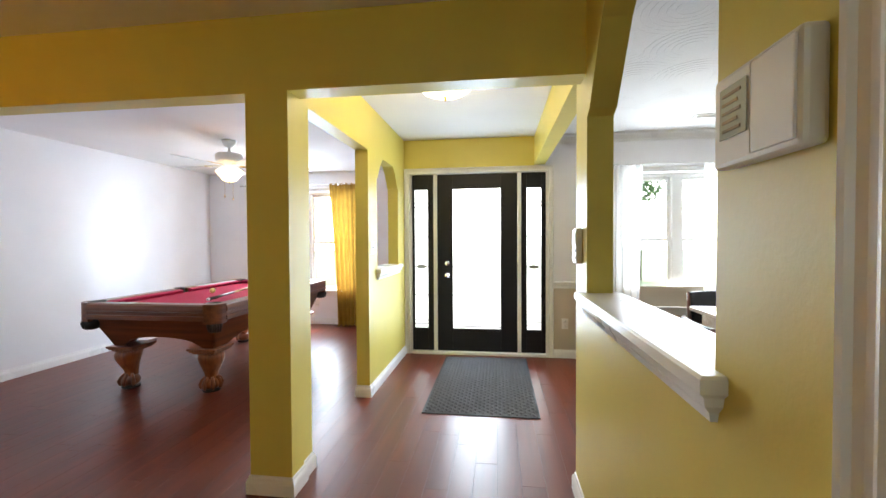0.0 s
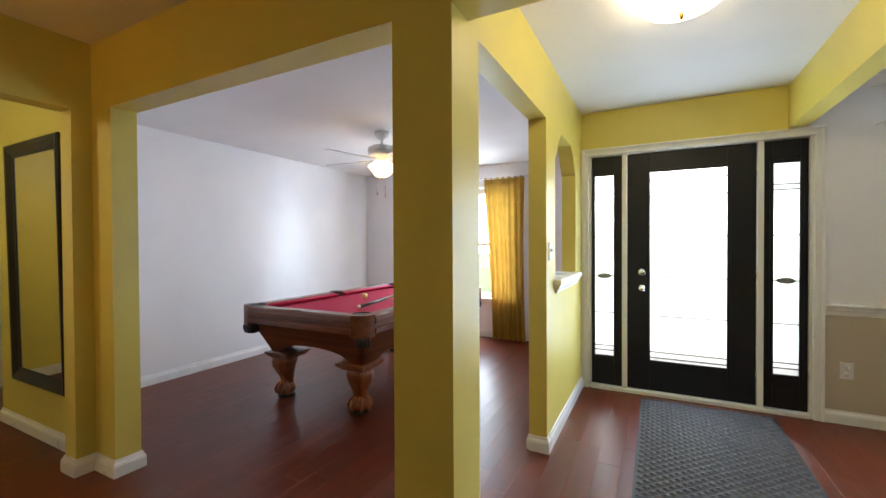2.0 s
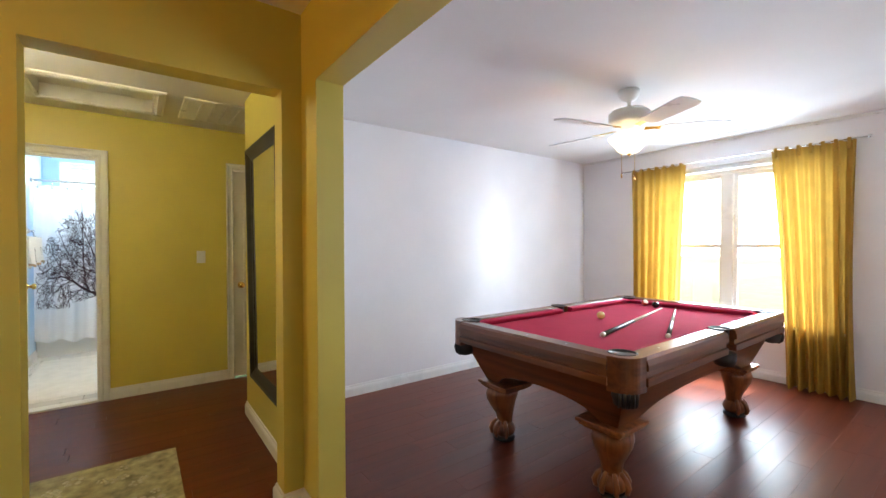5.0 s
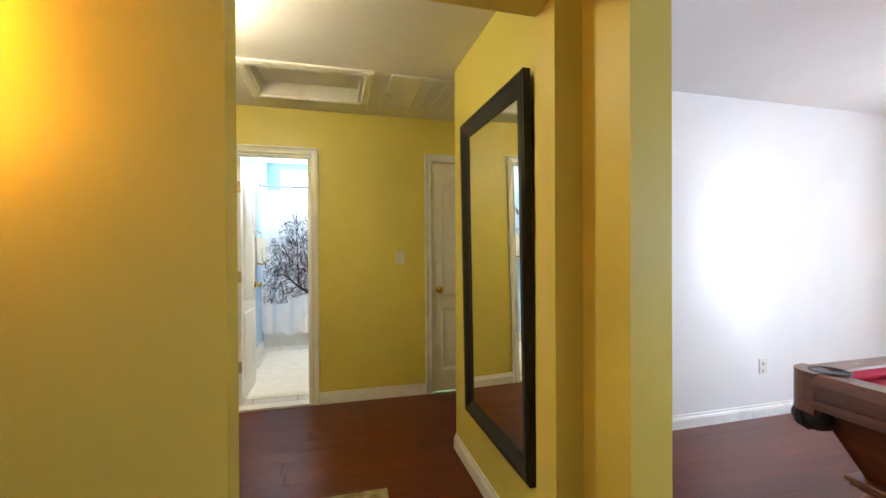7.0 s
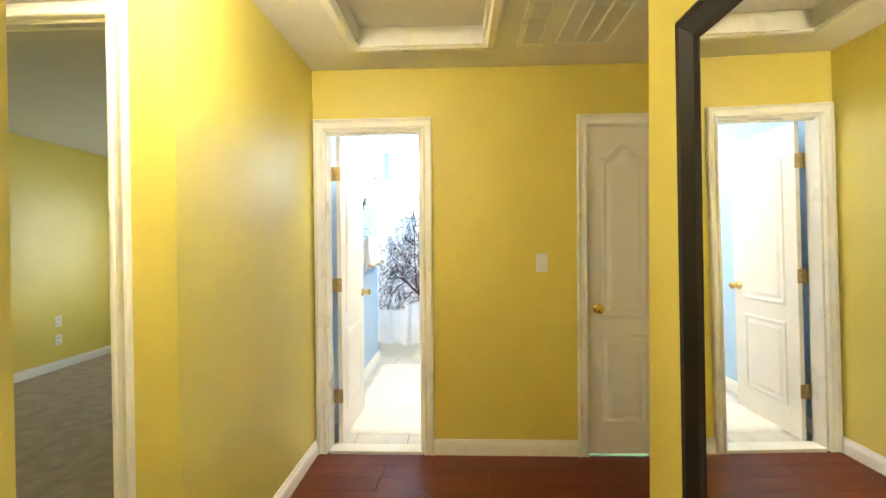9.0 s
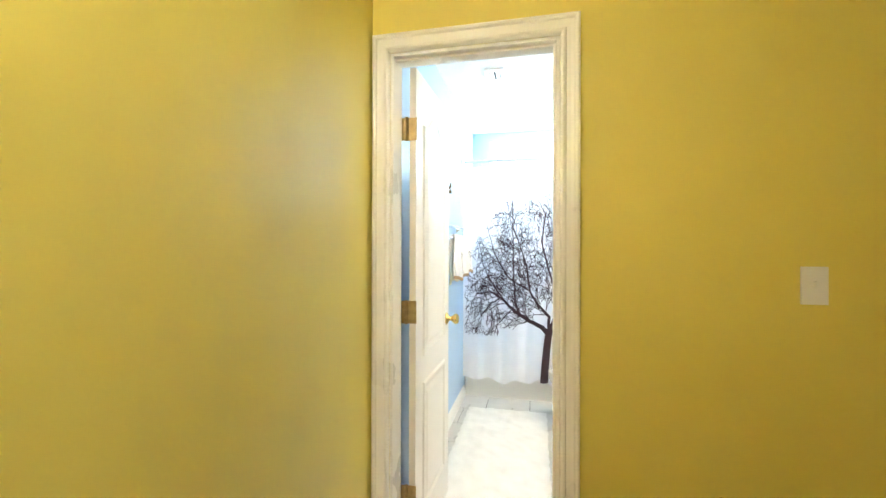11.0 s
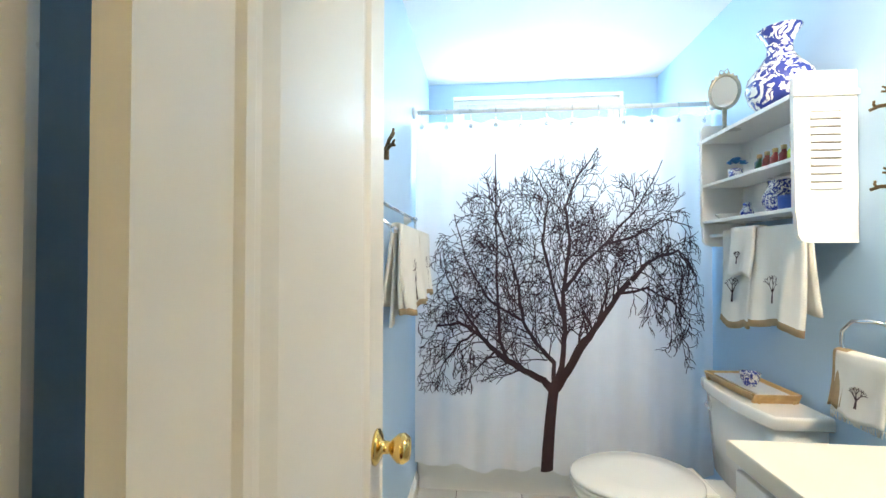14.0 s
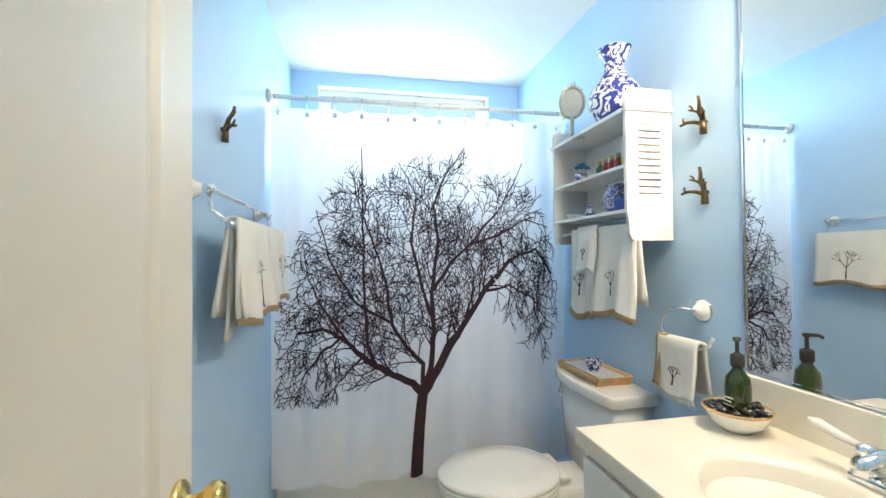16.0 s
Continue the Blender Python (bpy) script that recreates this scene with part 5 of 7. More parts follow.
def bend(p, ang, length, droop, n, rnd, wob=0.22):
    """A crooked branch: starts at p, heads off at ang, bends by droop."""
    pts = [p]
    a = ang
    for k in range(n):
        a += droop / n + rnd.uniform(-wob, wob)
        p = (p[0] + math.cos(a) * length / n, p[1] + math.sin(a) * length / n)
        pts.append(p)
    return pts, a


def print_place(q):
    """Where a point of the drawn tree comes to lie on the cloth."""
    y, z = q
    return 1.303 + (y - 1.322) * (0.915 if y > 1.322 else 0.985), z + 0.012 + 0.016 * max(0.0, 0.6 - z) / 0.4 + 0.065 * max(0.0, z - 1.0) / 0.78


CROWN = [(0.60, 0.95), (0.68, 1.25), (0.73, 1.47), (0.79, 1.66), (0.90, 1.70), (1.015, 1.78), (1.09, 1.66), (1.16, 1.74), (1.39, 1.83), (1.565, 1.865), (1.65, 1.74), (1.74, 1.73), (1.91, 1.78), (2.0, 1.63), (2.075, 1.31), (2.12, 1.0)]


def in_crown(y, z):
    """Inside the three-lobed outline of the crown, and clear of the open space beside the trunk."""
    for (a, za), (b, zb) in zip(CROWN, CROWN[1:]):
        if a <= y <= b:
            if z > za + (zb - za) * (y - a) / (b - a):
                return False
            break
    else:
        return False
    if 1.33 < y < 1.70 and z < 0.625 + (y - 1.33) * 1.36:
        return False
    return not (1.13 < y <= 1.33 and z < 0.66)


def sprout(pts, w, depth, rnd, scale):
    """Side branches along a branch."""
    if depth == 0:
        return
    total = sum(math.dist(a, b) for a, b in zip(pts, pts[1:]))
    count = max(2, int(total / (0.038 if depth > 1 else 0.0185)))
    for c in range(count):
        f = 0.18 + 0.82 * (c + rnd.random()) / count
        k = min(int(f * (len(pts) - 1)), len(pts) - 2)
        g = f * (len(pts) - 1) - k
        p = (pts[k][0] + (pts[k + 1][0] - pts[k][0]) * g, pts[k][1] + (pts[k + 1][1] - pts[k][1]) * g)
        base = math.atan2(pts[k + 1][1] - pts[k][1], pts[k + 1][0] - pts[k][0])
        side = 1 if (c + depth) % 2 else -1
        ang = base + side * rnd.uniform(0.45, 1.05)
        edge = min(1.0, abs(p[0] - 1.40) / 0.62)
        up = p[1] > 1.15 + 0.35 * edge
        length = scale * rnd.uniform(0.55, 1.15) * (1.0 - 0.25 * f)
        if not up and edge > 0.55:
            droop = (1.1 if math.cos(ang) < 0 else -1.1) * rnd.uniform(0.3, 1.3)
        else:
            droop = (-0.7 if math.cos(ang) < 0 else 0.7) * rnd.uniform(0.0, 0.9)
        br, _ = bend(p, ang, length, droop, 6 if depth > 1 else 4, rnd)
        ok = [q for q in br if 0.645 < q[0] < 2.178 and 0.56 < q[1] < 1.80]
        if len(ok) < 3 or ok[0] != br[0]:
            continue
        if not all(in_crown(*print_place(q)) for q in ok):
            continue
        # open space under the crown round the trunk
        if any(q[1] < 0.62 and 1.0 < q[0] < 1.95 for q in ok):
            continue
        ww = max(w * (1 - 0.75 * f) * 0.62, 0.0019)
        ribbon(ok, ww, 0.0012)
        sprout(ok, ww, depth - 1, rnd, scale * 0.52)


rnd = random.Random(11)


def wiggle(pts):
    """Finer, slightly crooked points along a limb."""
    res = []
    for a, b in zip(pts, pts[1:]):
        for k in range(4):
            f = k / 4
            j = 0.0045 if k else 0.0
            res.append((a[0] + (b[0] - a[0]) * f + rnd.uniform(-j, j), a[1] + (b[1] - a[1]) * f + rnd.uniform(-j, j)))
    return res + [pts[-1]]


ribbon([(1.322, 0.176), (1.330, 0.30), (1.340, 0.42), (1.352, 0.53), (1.366, 0.63)], 0.033, 0.029)


def bough(w0, w1, *pts):
    """One main limb with all that grows from it."""
    fine = wiggle(pts)
    ribbon(fine, w0, w1)
    sprout(fine, w0 * 0.55, 3, rnd, 0.235)


bough(0.021, 0.005, (1.352, 0.60), (1.308, 0.655), (1.175, 0.711), (1.057, 0.80), (0.954, 0.887), (0.866, 0.94), (0.74, 0.915))
bough(0.011, 0.0022, (1.120, 0.755), (1.081, 0.858), (1.069, 1.09), (1.060, 1.385), (1.057, 1.76))
bough(0.014, 0.0025, (1.362, 0.62), (1.366, 0.741), (1.279, 0.828), (1.205, 0.946), (1.172, 1.15), (1.10, 1.36), (1.02, 1.56))
bough(0.015, 0.0025, (1.380, 0.62), (1.415, 0.76), (1.428, 0.90), (1.417, 1.092), (1.455, 1.326), (1.43, 1.50), (1.50, 1.65), (1.61, 1.78))
bough(0.010, 0.0022, (1.425, 1.10), (1.529, 1.239), (1.647, 1.326), (1.824, 1.502), (1.96, 1.72))
bough(0.024, 0.004, (1.375, 0.60), (1.44, 0.697), (1.529, 0.858), (1.618, 0.96), (1.721, 1.092), (1.868, 1.239), (2.03, 1.295), (2.125, 1.17))
bough(0.008, 0.002, (1.721, 1.092), (1.86, 1.12), (2.00, 1.06), (2.09, 0.93))
bough(0.010, 0.002, (1.43, 0.93), (1.36, 1.12), (1.30, 1.34), (1.33, 1.55), (1.24, 1.70))
bough(0.008, 0.002, (1.205, 0.95), (1.02, 1.06), (0.90, 1.25), (0.84, 1.47))
bough(0.007, 0.002, (0.98, 0.87), (0.88, 1.02), (0.80, 1.16), (0.77, 1.32))
bough(0.007, 0.0015, (0.954, 0.887), (0.86, 0.83), (0.78, 0.72), (0.735, 0.60))
bough(0.006, 0.0015, (1.06, 0.80), (1.00, 0.74), (0.93, 0.66), (0.90, 0.57))
bough(0.007, 0.002, (1.647, 1.326), (1.80, 1.36), (1.97, 1.44), (2.10, 1.40))
bough(0.006, 0.002, (1.618, 0.96), (1.66, 1.16), (1.62, 1.30))
verts, faces = [], []
for pts, w0, w1 in INK:
    n = len(pts)
    start = len(verts)
    strips = 1 + int(max(w0, w1) / 0.004)
    pts = [print_place(q) for q in pts]
    for i, (y, z) in enumerate(pts):
        a, b = pts[max(i - 1, 0)], pts[min(i + 1, n - 1)]
        dy, dz = b[0] - a[0], b[1] - a[1]
        l = math.hypot(dy, dz) or 1
        w = w0 + (w1 - w0) * i / (n - 1)
        for c in range(strips + 1):
            s = 1 - 2 * c / strips
            yy, zz = y - dz / l * w * s, z + dy / l * w * s
            verts.append((fold_x(yy, zz) + 0.004, yy, zz))
    for i in range(n - 1):
        for c in range(strips):
            k = start + (strips + 1) * i + c
            faces.append((k, k + 1, k + strips + 2, k + strips + 1))
me = bpy.data.meshes.new("printed_tree")
me.from_pydata(verts, [], faces)
me.materials.append(BRANCH_INK)
ink = new("printed_tree", me)
ink.parent = SC
ink["label"] = "printed bare tree with fine brown twigs"
# rings
for k in range(12):
    y = 0.655 + 1.43 * k / 11
    bm = bmesh.new()
    zt = 2.000
    lathe(bm, [(0.011, 0.0), (0.012, 0.003), (0.006, 0.004)], 10, (fold_x(y, zt) + 0.003, y, zt - 0.015), "x")
    tube(bm, [(fold_x(y, zt) + 0.004, y, zt - 0.012), (CX + 0.025, y, zt + 0.03), (CX + 0.012, y, zt + 0.075), (CX - 0.006, y, zt + 0.066)], 0.0022, 6)
    part("curtain_ring", bm, CHROME, SC, "chrome hook ring")
SR = thing("shower_rod", "white shower curtain rod between the walls", "rod")
bm = bmesh.new()
tube(bm, [(CX, BS + 0.002, 2.066), (CX, BN - 0.002, 2.066)], 0.0125, 12)
part("rod", bm, TRIM, SR)
for y, s in ((BS + 0.001, 1), (BN - 0.001, -1)):
    bm = bmesh.new()
    lathe(bm, [(0.032, 0.0), (0.032, s * 0.012), (0.018, s * 0.024)], 16, (CX, y, 2.066), "y")
    part("flange", bm, TRIM, SR)

tub = thing("bathtub", "white bathtub behind the shower curtain", "bathtub")
bm = bmesh.new()
box(bm, BW + 0.004, -8.475, BS + 0.003, BN - 0.003, -0.03, 0.40, 0.02, 0, 3)
top = [f for f in bm.faces if f.normal.z > 0.9 and f.calc_area() > 0.3]
bmesh.ops.inset_region(bm, faces=top, thickness=0.07)
bmesh.ops.translate(bm, vec=(0, 0, -0.32), verts=list({v for f in top for v in f.verts}))
part("tub_shell", bm, PORCELAIN, tub)

# toilet facing south, tank on the north wall
WC = thing("toilet", "white two-piece toilet with the lid down", "toilet", (-7.85, BN - 0.012, 0))


def egg(r_side, r_front, r_back, n=36):
    """Outline of a toilet seat; the front points to -y."""
    pts = []
    for k in range(n):
        a = 2 * math.pi * k / n
        r = r_front if math.sin(a) < 0 else r_back
        pts.append((r_side * math.cos(a) * (1 - 0.06 * max(0, -math.sin(a))), r * math.sin(a)))
    return pts


def stacked(bm, layers, index=0):
    """A solid through stacked outlines: (scale x, scale y, dx, dy, z, base outline)."""
    rings = [[bm.verts.new((x * sx + dx, y * sy + dy, z)) for x, y in out] for sx, sy, dx, dy, z, out in layers]
    for p, q in zip(rings, rings[1:]):
        n = len(p)
        for i in range(n):
            bm.faces.new((p[i], p[(i + 1) % n], q[(i + 1) % n], q[i])).smooth = True
    bm.faces.new(rings[0])
    bm.faces.new(rings[-1])
    bmesh.ops.recalc_face_normals(bm, faces=bm.faces)


E0 = egg(0.195, 0.27, 0.21)
bm = bmesh.new()
stacked(bm, [(0.62, 0.80, 0, -0.46, 0.0, E0), (0.62, 0.80, 0, -0.46, 0.03, E0), (0.55, 0.66, 0, -0.45, 0.10, E0), (0.58, 0.66, 0, -0.46, 0.18, E0), (0.74, 0.80, 0, -0.49, 0.26, E0), (0.92, 0.93, 0, -0.51, 0.33, E0), (0.99, 0.99, 0, -0.52, 0.375, E0), (1.0, 1.0, 0, -0.52, 0.392, E0), (0.96, 0.97, 0, -0.52, 0.396, E0)])
box(bm, -0.11, 0.11, -0.36, -0.06, 0.20, 0.385, 0.02)
part("bowl", bm, PORCELAIN, WC)
bm = bmesh.new()
stacked(bm, [(1.0, 1.0, 0, -0.52, 0.397, E0), (1.03, 1.02, 0, -0.52, 0.401, E0), (1.03, 1.02, 0, -0.52, 0.411, E0), (1.0, 1.0, 0, -0.52, 0.414, E0)])
part("seat", bm, PORCELAIN, WC)
bm = bmesh.new()
stacked(bm, [(1.0, 1.0, 0, -0.52, 0.4155, E0), (1.03, 1.02, 0, -0.52, 0.419, E0), (1.03, 1.02, 0, -0.52, 0.429, E0), (0.99, 0.99, 0, -0.52, 0.435, E0), (0.6, 0.6, 0, -0.52, 0.438, E0)])
box(bm, -0.10, 0.10, -0.335, -0.285, 0.400, 0.425, 0.008)
part("lid", bm, PORCELAIN, WC)


def tank_outline(w, d, bow):
    pts = [(-w, 0), (w, 0)]
    for k in range(11):
        f = k / 10
        pts.append((w * (1 - 2 * f), -d - bow * (1 - (2 * f - 1) ** 2)))
    return pts[::-1]


bm = bmesh.new()
stacked(bm, [(0.88, 0.90, 0, -0.012, 0.385, tank_outline(0.215, 0.16, 0.025)), (0.94, 0.95, 0, -0.012, 0.53, tank_outline(0.215, 0.16, 0.025)), (1.0, 1.0, 0, -0.012, 0.703, tank_outline(0.215, 0.16, 0.025))])
tank = part("tank", bm, PORCELAIN, WC)
bm = bmesh.new()
T0 = tank_outline(0.232, 0.182, 0.03)
stacked(bm, [(0.97, 0.98, 0, -0.006, 0.704, T0), (1.0, 1.0, 0, -0.004, 0.710, T0), (1.0, 1.0, 0, -0.004, 0.739, T0), (0.98, 0.98, 0, -0.006, 0.749, T0)])
part("tank_lid", bm, PORCELAIN, WC)
bm = bmesh.new()
lathe(bm, [(0.016, 0.0), (0.016, -0.012), (0.006, -0.016)], 12, (-0.165, -0.185, 0.655), "y")
tube(bm, [(-0.165, -0.203, 0.655), (-0.12, -0.206, 0.648)], 0.006, 8)
part("flush_lever", bm, CHROME, WC, "chrome flush lever")

WC.scale = (1.0, 1.0, 1.035)

# tray and cup on the tank
LIGHTWOOD = wood("light_bamboo", (0.45, 0.27, 0.10), (0.62, 0.42, 0.20), 0.4, "X", 30, 0.05)
tray = thing("wooden_tray", "light wooden tray on the toilet tank", "tray", (-7.895, 2.015, 0.7755), 2)
bm = bmesh.new()
box(bm, -0.135, 0.135, -0.055, 0.055, 0.0, 0.006)
for s in (-1, 1):
    prism(bm, [(s * 0.055, 0.0), (s * 0.055, 0.006), (s * 0.078, 0.034), (s * 0.086, 0.034), (s * 0.064, 0.0)], "x", -0.150, 0.150)
    prism(bm, [(s * 0.135, 0.0), (s * 0.135, 0.006), (s * 0.152, 0.034), (s * 0.160, 0.034), (s * 0.144, 0.0)], "y", -0.078, 0.078)
part("tray_body", bm, LIGHTWOOD, tray)
one_box("liner", -0.134, 0.134, -0.054, 0.054, 0.0265, 0.031, PORCELAIN, tray, 0.001, "pale liner")


def china(name, base=(0.80, 0.81, 0.84), ink=(0.03, 0.05, 0.30), scale=26.0, level=0.47):
    """White porcelain with a blue painted scrollwork pattern."""
    m = material(name, base, 0.12, 0, 0.02, 6, 0, 60, 0.6)
    nt = m.node_tree
    b = nt.nodes["Principled BSDF"]
    tc = nt.nodes.new("ShaderNodeTexCoord")
    w = nt.nodes.new("ShaderNodeTexNoise")
    w.inputs["Scale"].default_value, w.inputs["Detail"].default_value, w.inputs["Distortion"].default_value = scale, 2.0, 2.2
    nt.links.new(tc.outputs["Object"], w.inputs["Vector"])
    cr = nt.nodes.new("ShaderNodeValToRGB")
    cr.color_ramp.elements[0].position, cr.color_ramp.elements[1].position = level, level + 0.03
    cr.color_ramp.elements[0].color, cr.color_ramp.elements[1].color = (*base, 1), (*ink, 1)
    nt.links.new(w.outputs["Fac"], cr.inputs[0])
    nt.links.new(cr.outputs[0], b.inputs["Base Color"])
    return m


CHINA = china("blue_and_white_china")
CHINA_FINE = china("fine_blue_and_white_china", scale=60.0)


def pot(name, label, place, profile, mat, category="vase", n=28):
    bm = bmesh.new()
    lathe(bm, profile, n)
    ob = part(name, bm, mat)
    ob.location = place
    return tagged(ob, label, category)


pot("china_cup", "small blue and white china cup on the tray", (-7.86, 2.0, 0.807), [(0.020, 0.0), (0.022, 0.006), (0.030, 0.022), (0.034, 0.046), (0.036, 0.050), (0.032, 0.048), (0.027, 0.022), (0.012, 0.010), (0.001, 0.010)], CHINA_FINE, "cup")

# vanity cabinet and top
VX0, VX1, VY0 = -7.288, -6.44, 1.596
V = thing("vanity_cabinet", "white vanity cabinet with panel doors", "cabinet")
bm = bmesh.new()
box(bm, VX0 + 0.012, VX1 - 0.012, VY0 + 0.022, BN - 0.004, 0.09, 0.793, 0.003)
box(bm, VX0 + 0.03, VX1 - 0.03, VY0 + 0.08, BN - 0.006, 0.001, 0.09)
body = part("body", bm, TRIM, V)
for x0, x1 in ((VX0 + 0.03, -6.84), (-6.825, VX1 - 0.03)):
    bm = bmesh.new()
    box(bm, x0, x1, VY0 + 0.004, VY0 + 0.021, 0.13, 0.62, 0.004)
    box(bm, x0 + 0.05, x1 - 0.05, VY0 - 0.001, VY0 + 0.006, 0.18, 0.57, 0.006)
    dr = part("door", bm, TRIM, V)
    bm = bmesh.new()
    lathe(bm, [(0.008, 0.0), (0.006, -0.012), (0.014, -0.018), (0.012, -0.026), (0.002, -0.028)], 14, ((x1 - 0.03) if x0 < -7 else (x0 + 0.03), VY0 + 0.004, 0.55), "y")
    part("handle", bm, CHROME, dr, "chrome knob")
one_box("drawer_front", VX0 + 0.03, VX1 - 0.03, VY0 + 0.004, VY0 + 0.021, 0.645, 0.775, TRIM, V, 0.004)

top = thing("countertop", "cream cultured marble vanity top with an oval basin", "countertop")
bm = bmesh.new()
scx, scy, sa, sb = -6.845, 1.835, 0.235, 0.17
n = 48
outer, inner = [], []
hx0, hx1, hy0, hy1 = VX0, VX1, VY0, BN - 0.002
for k in range(n):
    a = 2 * math.pi * k / n
    c, s = math.cos(a), math.sin(a)
    t = min(((hx1 - scx) / c if c > 1e-6 else (hx0 - scx) / c if c < -1e-6 else 9), ((hy1 - scy) / s if s > 1e-6 else (hy0 - scy) / s if s < -1e-6 else 9))
    outer.append((scx + c * t, scy + s * t))
# corners belong to the outline: snap the nearest points
for cxx, cyy in ((hx0, hy0), (hx0, hy1), (hx1, hy0), (hx1, hy1)):
    k = min(range(n), key=lambda i: math.dist(outer[i], (cxx, cyy)))
    outer[k] = (cxx, cyy)
ZT = 0.835
rings = [[bm.verts.new((x, y, 0.794)) for x, y in outer], [bm.verts.new((x, y, ZT - 0.004)) for x, y in outer], [bm.verts.new((x + (scx - x) * 0.006, y + (scy - y) * 0.006, ZT)) for x, y in outer]]
for f, z in ((1.08, ZT), (1.0, ZT - 0.003), (0.96, ZT - 0.012), (0.90, ZT - 0.045), (0.78, ZT - 0.09), (0.55, ZT - 0.118), (0.12, ZT - 0.125)):
    rings.append([bm.verts.new((scx + sa * f * math.cos(2 * math.pi * k / n), scy + sb * f * math.sin(2 * math.pi * k / n), z)) for k in range(n)])
for i, (p, q) in enumerate(zip(rings, rings[1:])):
    for k in range(n):
        bm.faces.new((p[k], p[(k + 1) % n], q[(k + 1) % n], q[k])).smooth = i >= 3
bm.faces.new(rings[-1])
bm.faces.new(rings[0])
bmesh.ops.recalc_face_normals(bm, faces=bm.faces)
part("slab", bm, MARBLE_TOP, top)
one_box("backsplash", VX0, VX1, BN - 0.022, BN - 0.002, ZT - 0.002, ZT + 0.118, MARBLE_TOP, top, 0.003)
bm = bmesh.new()
lathe(bm, [(0.022, 0.0), (0.022, 0.003), (0.012, 0.004)], 16, (scx, scy, ZT - 0.1245))
part("drain", bm, CHROME, top, "chrome drain")

fau = thing("faucet", "chrome faucet with white porcelain lever handles", "faucet", (-6.855, 2.035, ZT))
bm = bmesh.new()
box(bm, -0.085, 0.085, -0.030, 0.030, 0.0, 0.020, 0.008, 0, 3)
tube(bm, [(0, 0.0, 0.015), (0, -0.02, 0.06), (0, -0.06, 0.085), (0, -0.11, 0.075), (0, -0.115, 0.055)], [0.018, 0.017, 0.014, 0.012, 0.011], 12)
part("spout", bm, CHROME, fau)
for s in (-1, 1):
    bm = bmesh.new()
    lathe(bm, [(0.026, 0.018), (0.028, 0.030), (0.022, 0.044), (0.015, 0.050), (0.018, 0.058), (0.017, 0.070), (0.002, 0.076)], 18, (s * 0.065, 0, 0))
    h = part("handle", bm, CHROME, fau)
    bm = bmesh.new()
    tube(bm, [(s * 0.078, 0.0, 0.066), (s * 0.105, -0.004, 0.072), (s * 0.15, -0.008, 0.084), (s * 0.168, -0.01, 0.088)], [0.007, 0.009, 0.012, 0.006], 10)
    part("lever", bm, PORCELAIN, h, "white porcelain lever")

VM = thing("vanity_mirror", "large frameless mirror above the vanity", "mirror")
one_box("mirror_glass", -7.258, -6.40, BN - 0.008, BN - 0.002, ZT + 0.125, 2.08, MIRROR, VM, 0.001)
bm = bmesh.new()
box(bm, -7.264, -7.258, BN - 0.011, BN - 0.001, ZT + 0.121, 2.084)
box(bm, -7.258, -6.40, BN - 0.011, BN - 0.001, ZT + 0.121, ZT + 0.127)
part("edge_channel", bm, CHROME, VM, "thin chrome edge")
VL = thing("vanity_light", "wall light with lit frosted shades above the mirror", "wall lamp", (-6.78, BN, 2.20))
one_box("backplate", -0.30, 0.30, -0.025, -0.001, -0.04, 0.04, CHROME, VL, 0.006)
for dx in (-0.2, 0.0, 0.2):
    bm = bmesh.new()
    lathe(bm, [(0.03, 0.0), (0.05, -0.05), (0.068, -0.11), (0.066, -0.11), (0.046, -0.05), (0.02, -0.004)], 20, (dx, -0.10, 0.0))
    tube(bm, [(dx, -0.02, 0.0), (dx, -0.10, 0.01), (dx, -0.10, -0.01)], 0.009, 8)
    part("shade", bm, LAMP_GLASS, VL, "lit frosted shade").visible_shadow = False

# soap bottle in a bowl of dark pebbles
BX, BY = -7.185, 2.004
pot("pebble_bowl", "white bowl with a pale wooden rim", (BX, BY, ZT), [(0.045, 0.0), (0.050, 0.004), (0.078, 0.022), (0.096, 0.050), (0.100, 0.056), (0.094, 0.057), (0.074, 0.030), (0.04, 0.014), (0.001, 0.014)], PORCELAIN, "bowl", 36).scale = (0.80, 0.80, 0.95)
rimb = bmesh.new()
tube(rimb, [(BX + 0.0775 * math.cos(2 * math.pi * k / 36), BY + 0.0775 * math.sin(2 * math.pi * k / 36), ZT + 0.0545) for k in range(37)], 0.0035, 6)
tagged(part("bowl_rim", rimb, LIGHTWOOD), "pale wooden rim on the white bowl", "bowl rim")
PEBBLE = material("dark_polished_pebble", (0.022, 0.018, 0.016), 0.12, 0, 0.3, 40, 0, 60, 0.5)
rng = random.Random(9)
bm = bmesh.new()
bmesh.ops.create_icosphere(bm, subdivisions=2, radius=1)
for f in bm.faces:
    f.smooth = True
pb = part("pebble", bm, PEBBLE)
tagged(pb, "dark polished pebble in the white bowl", "pebble", "pebbles in the bowl")
pb.matrix_world = pose(BX + 0.045, BY - 0.03, ZT + 0.050) @ Matrix.Diagonal((0.017, 0.012, 0.008, 1))
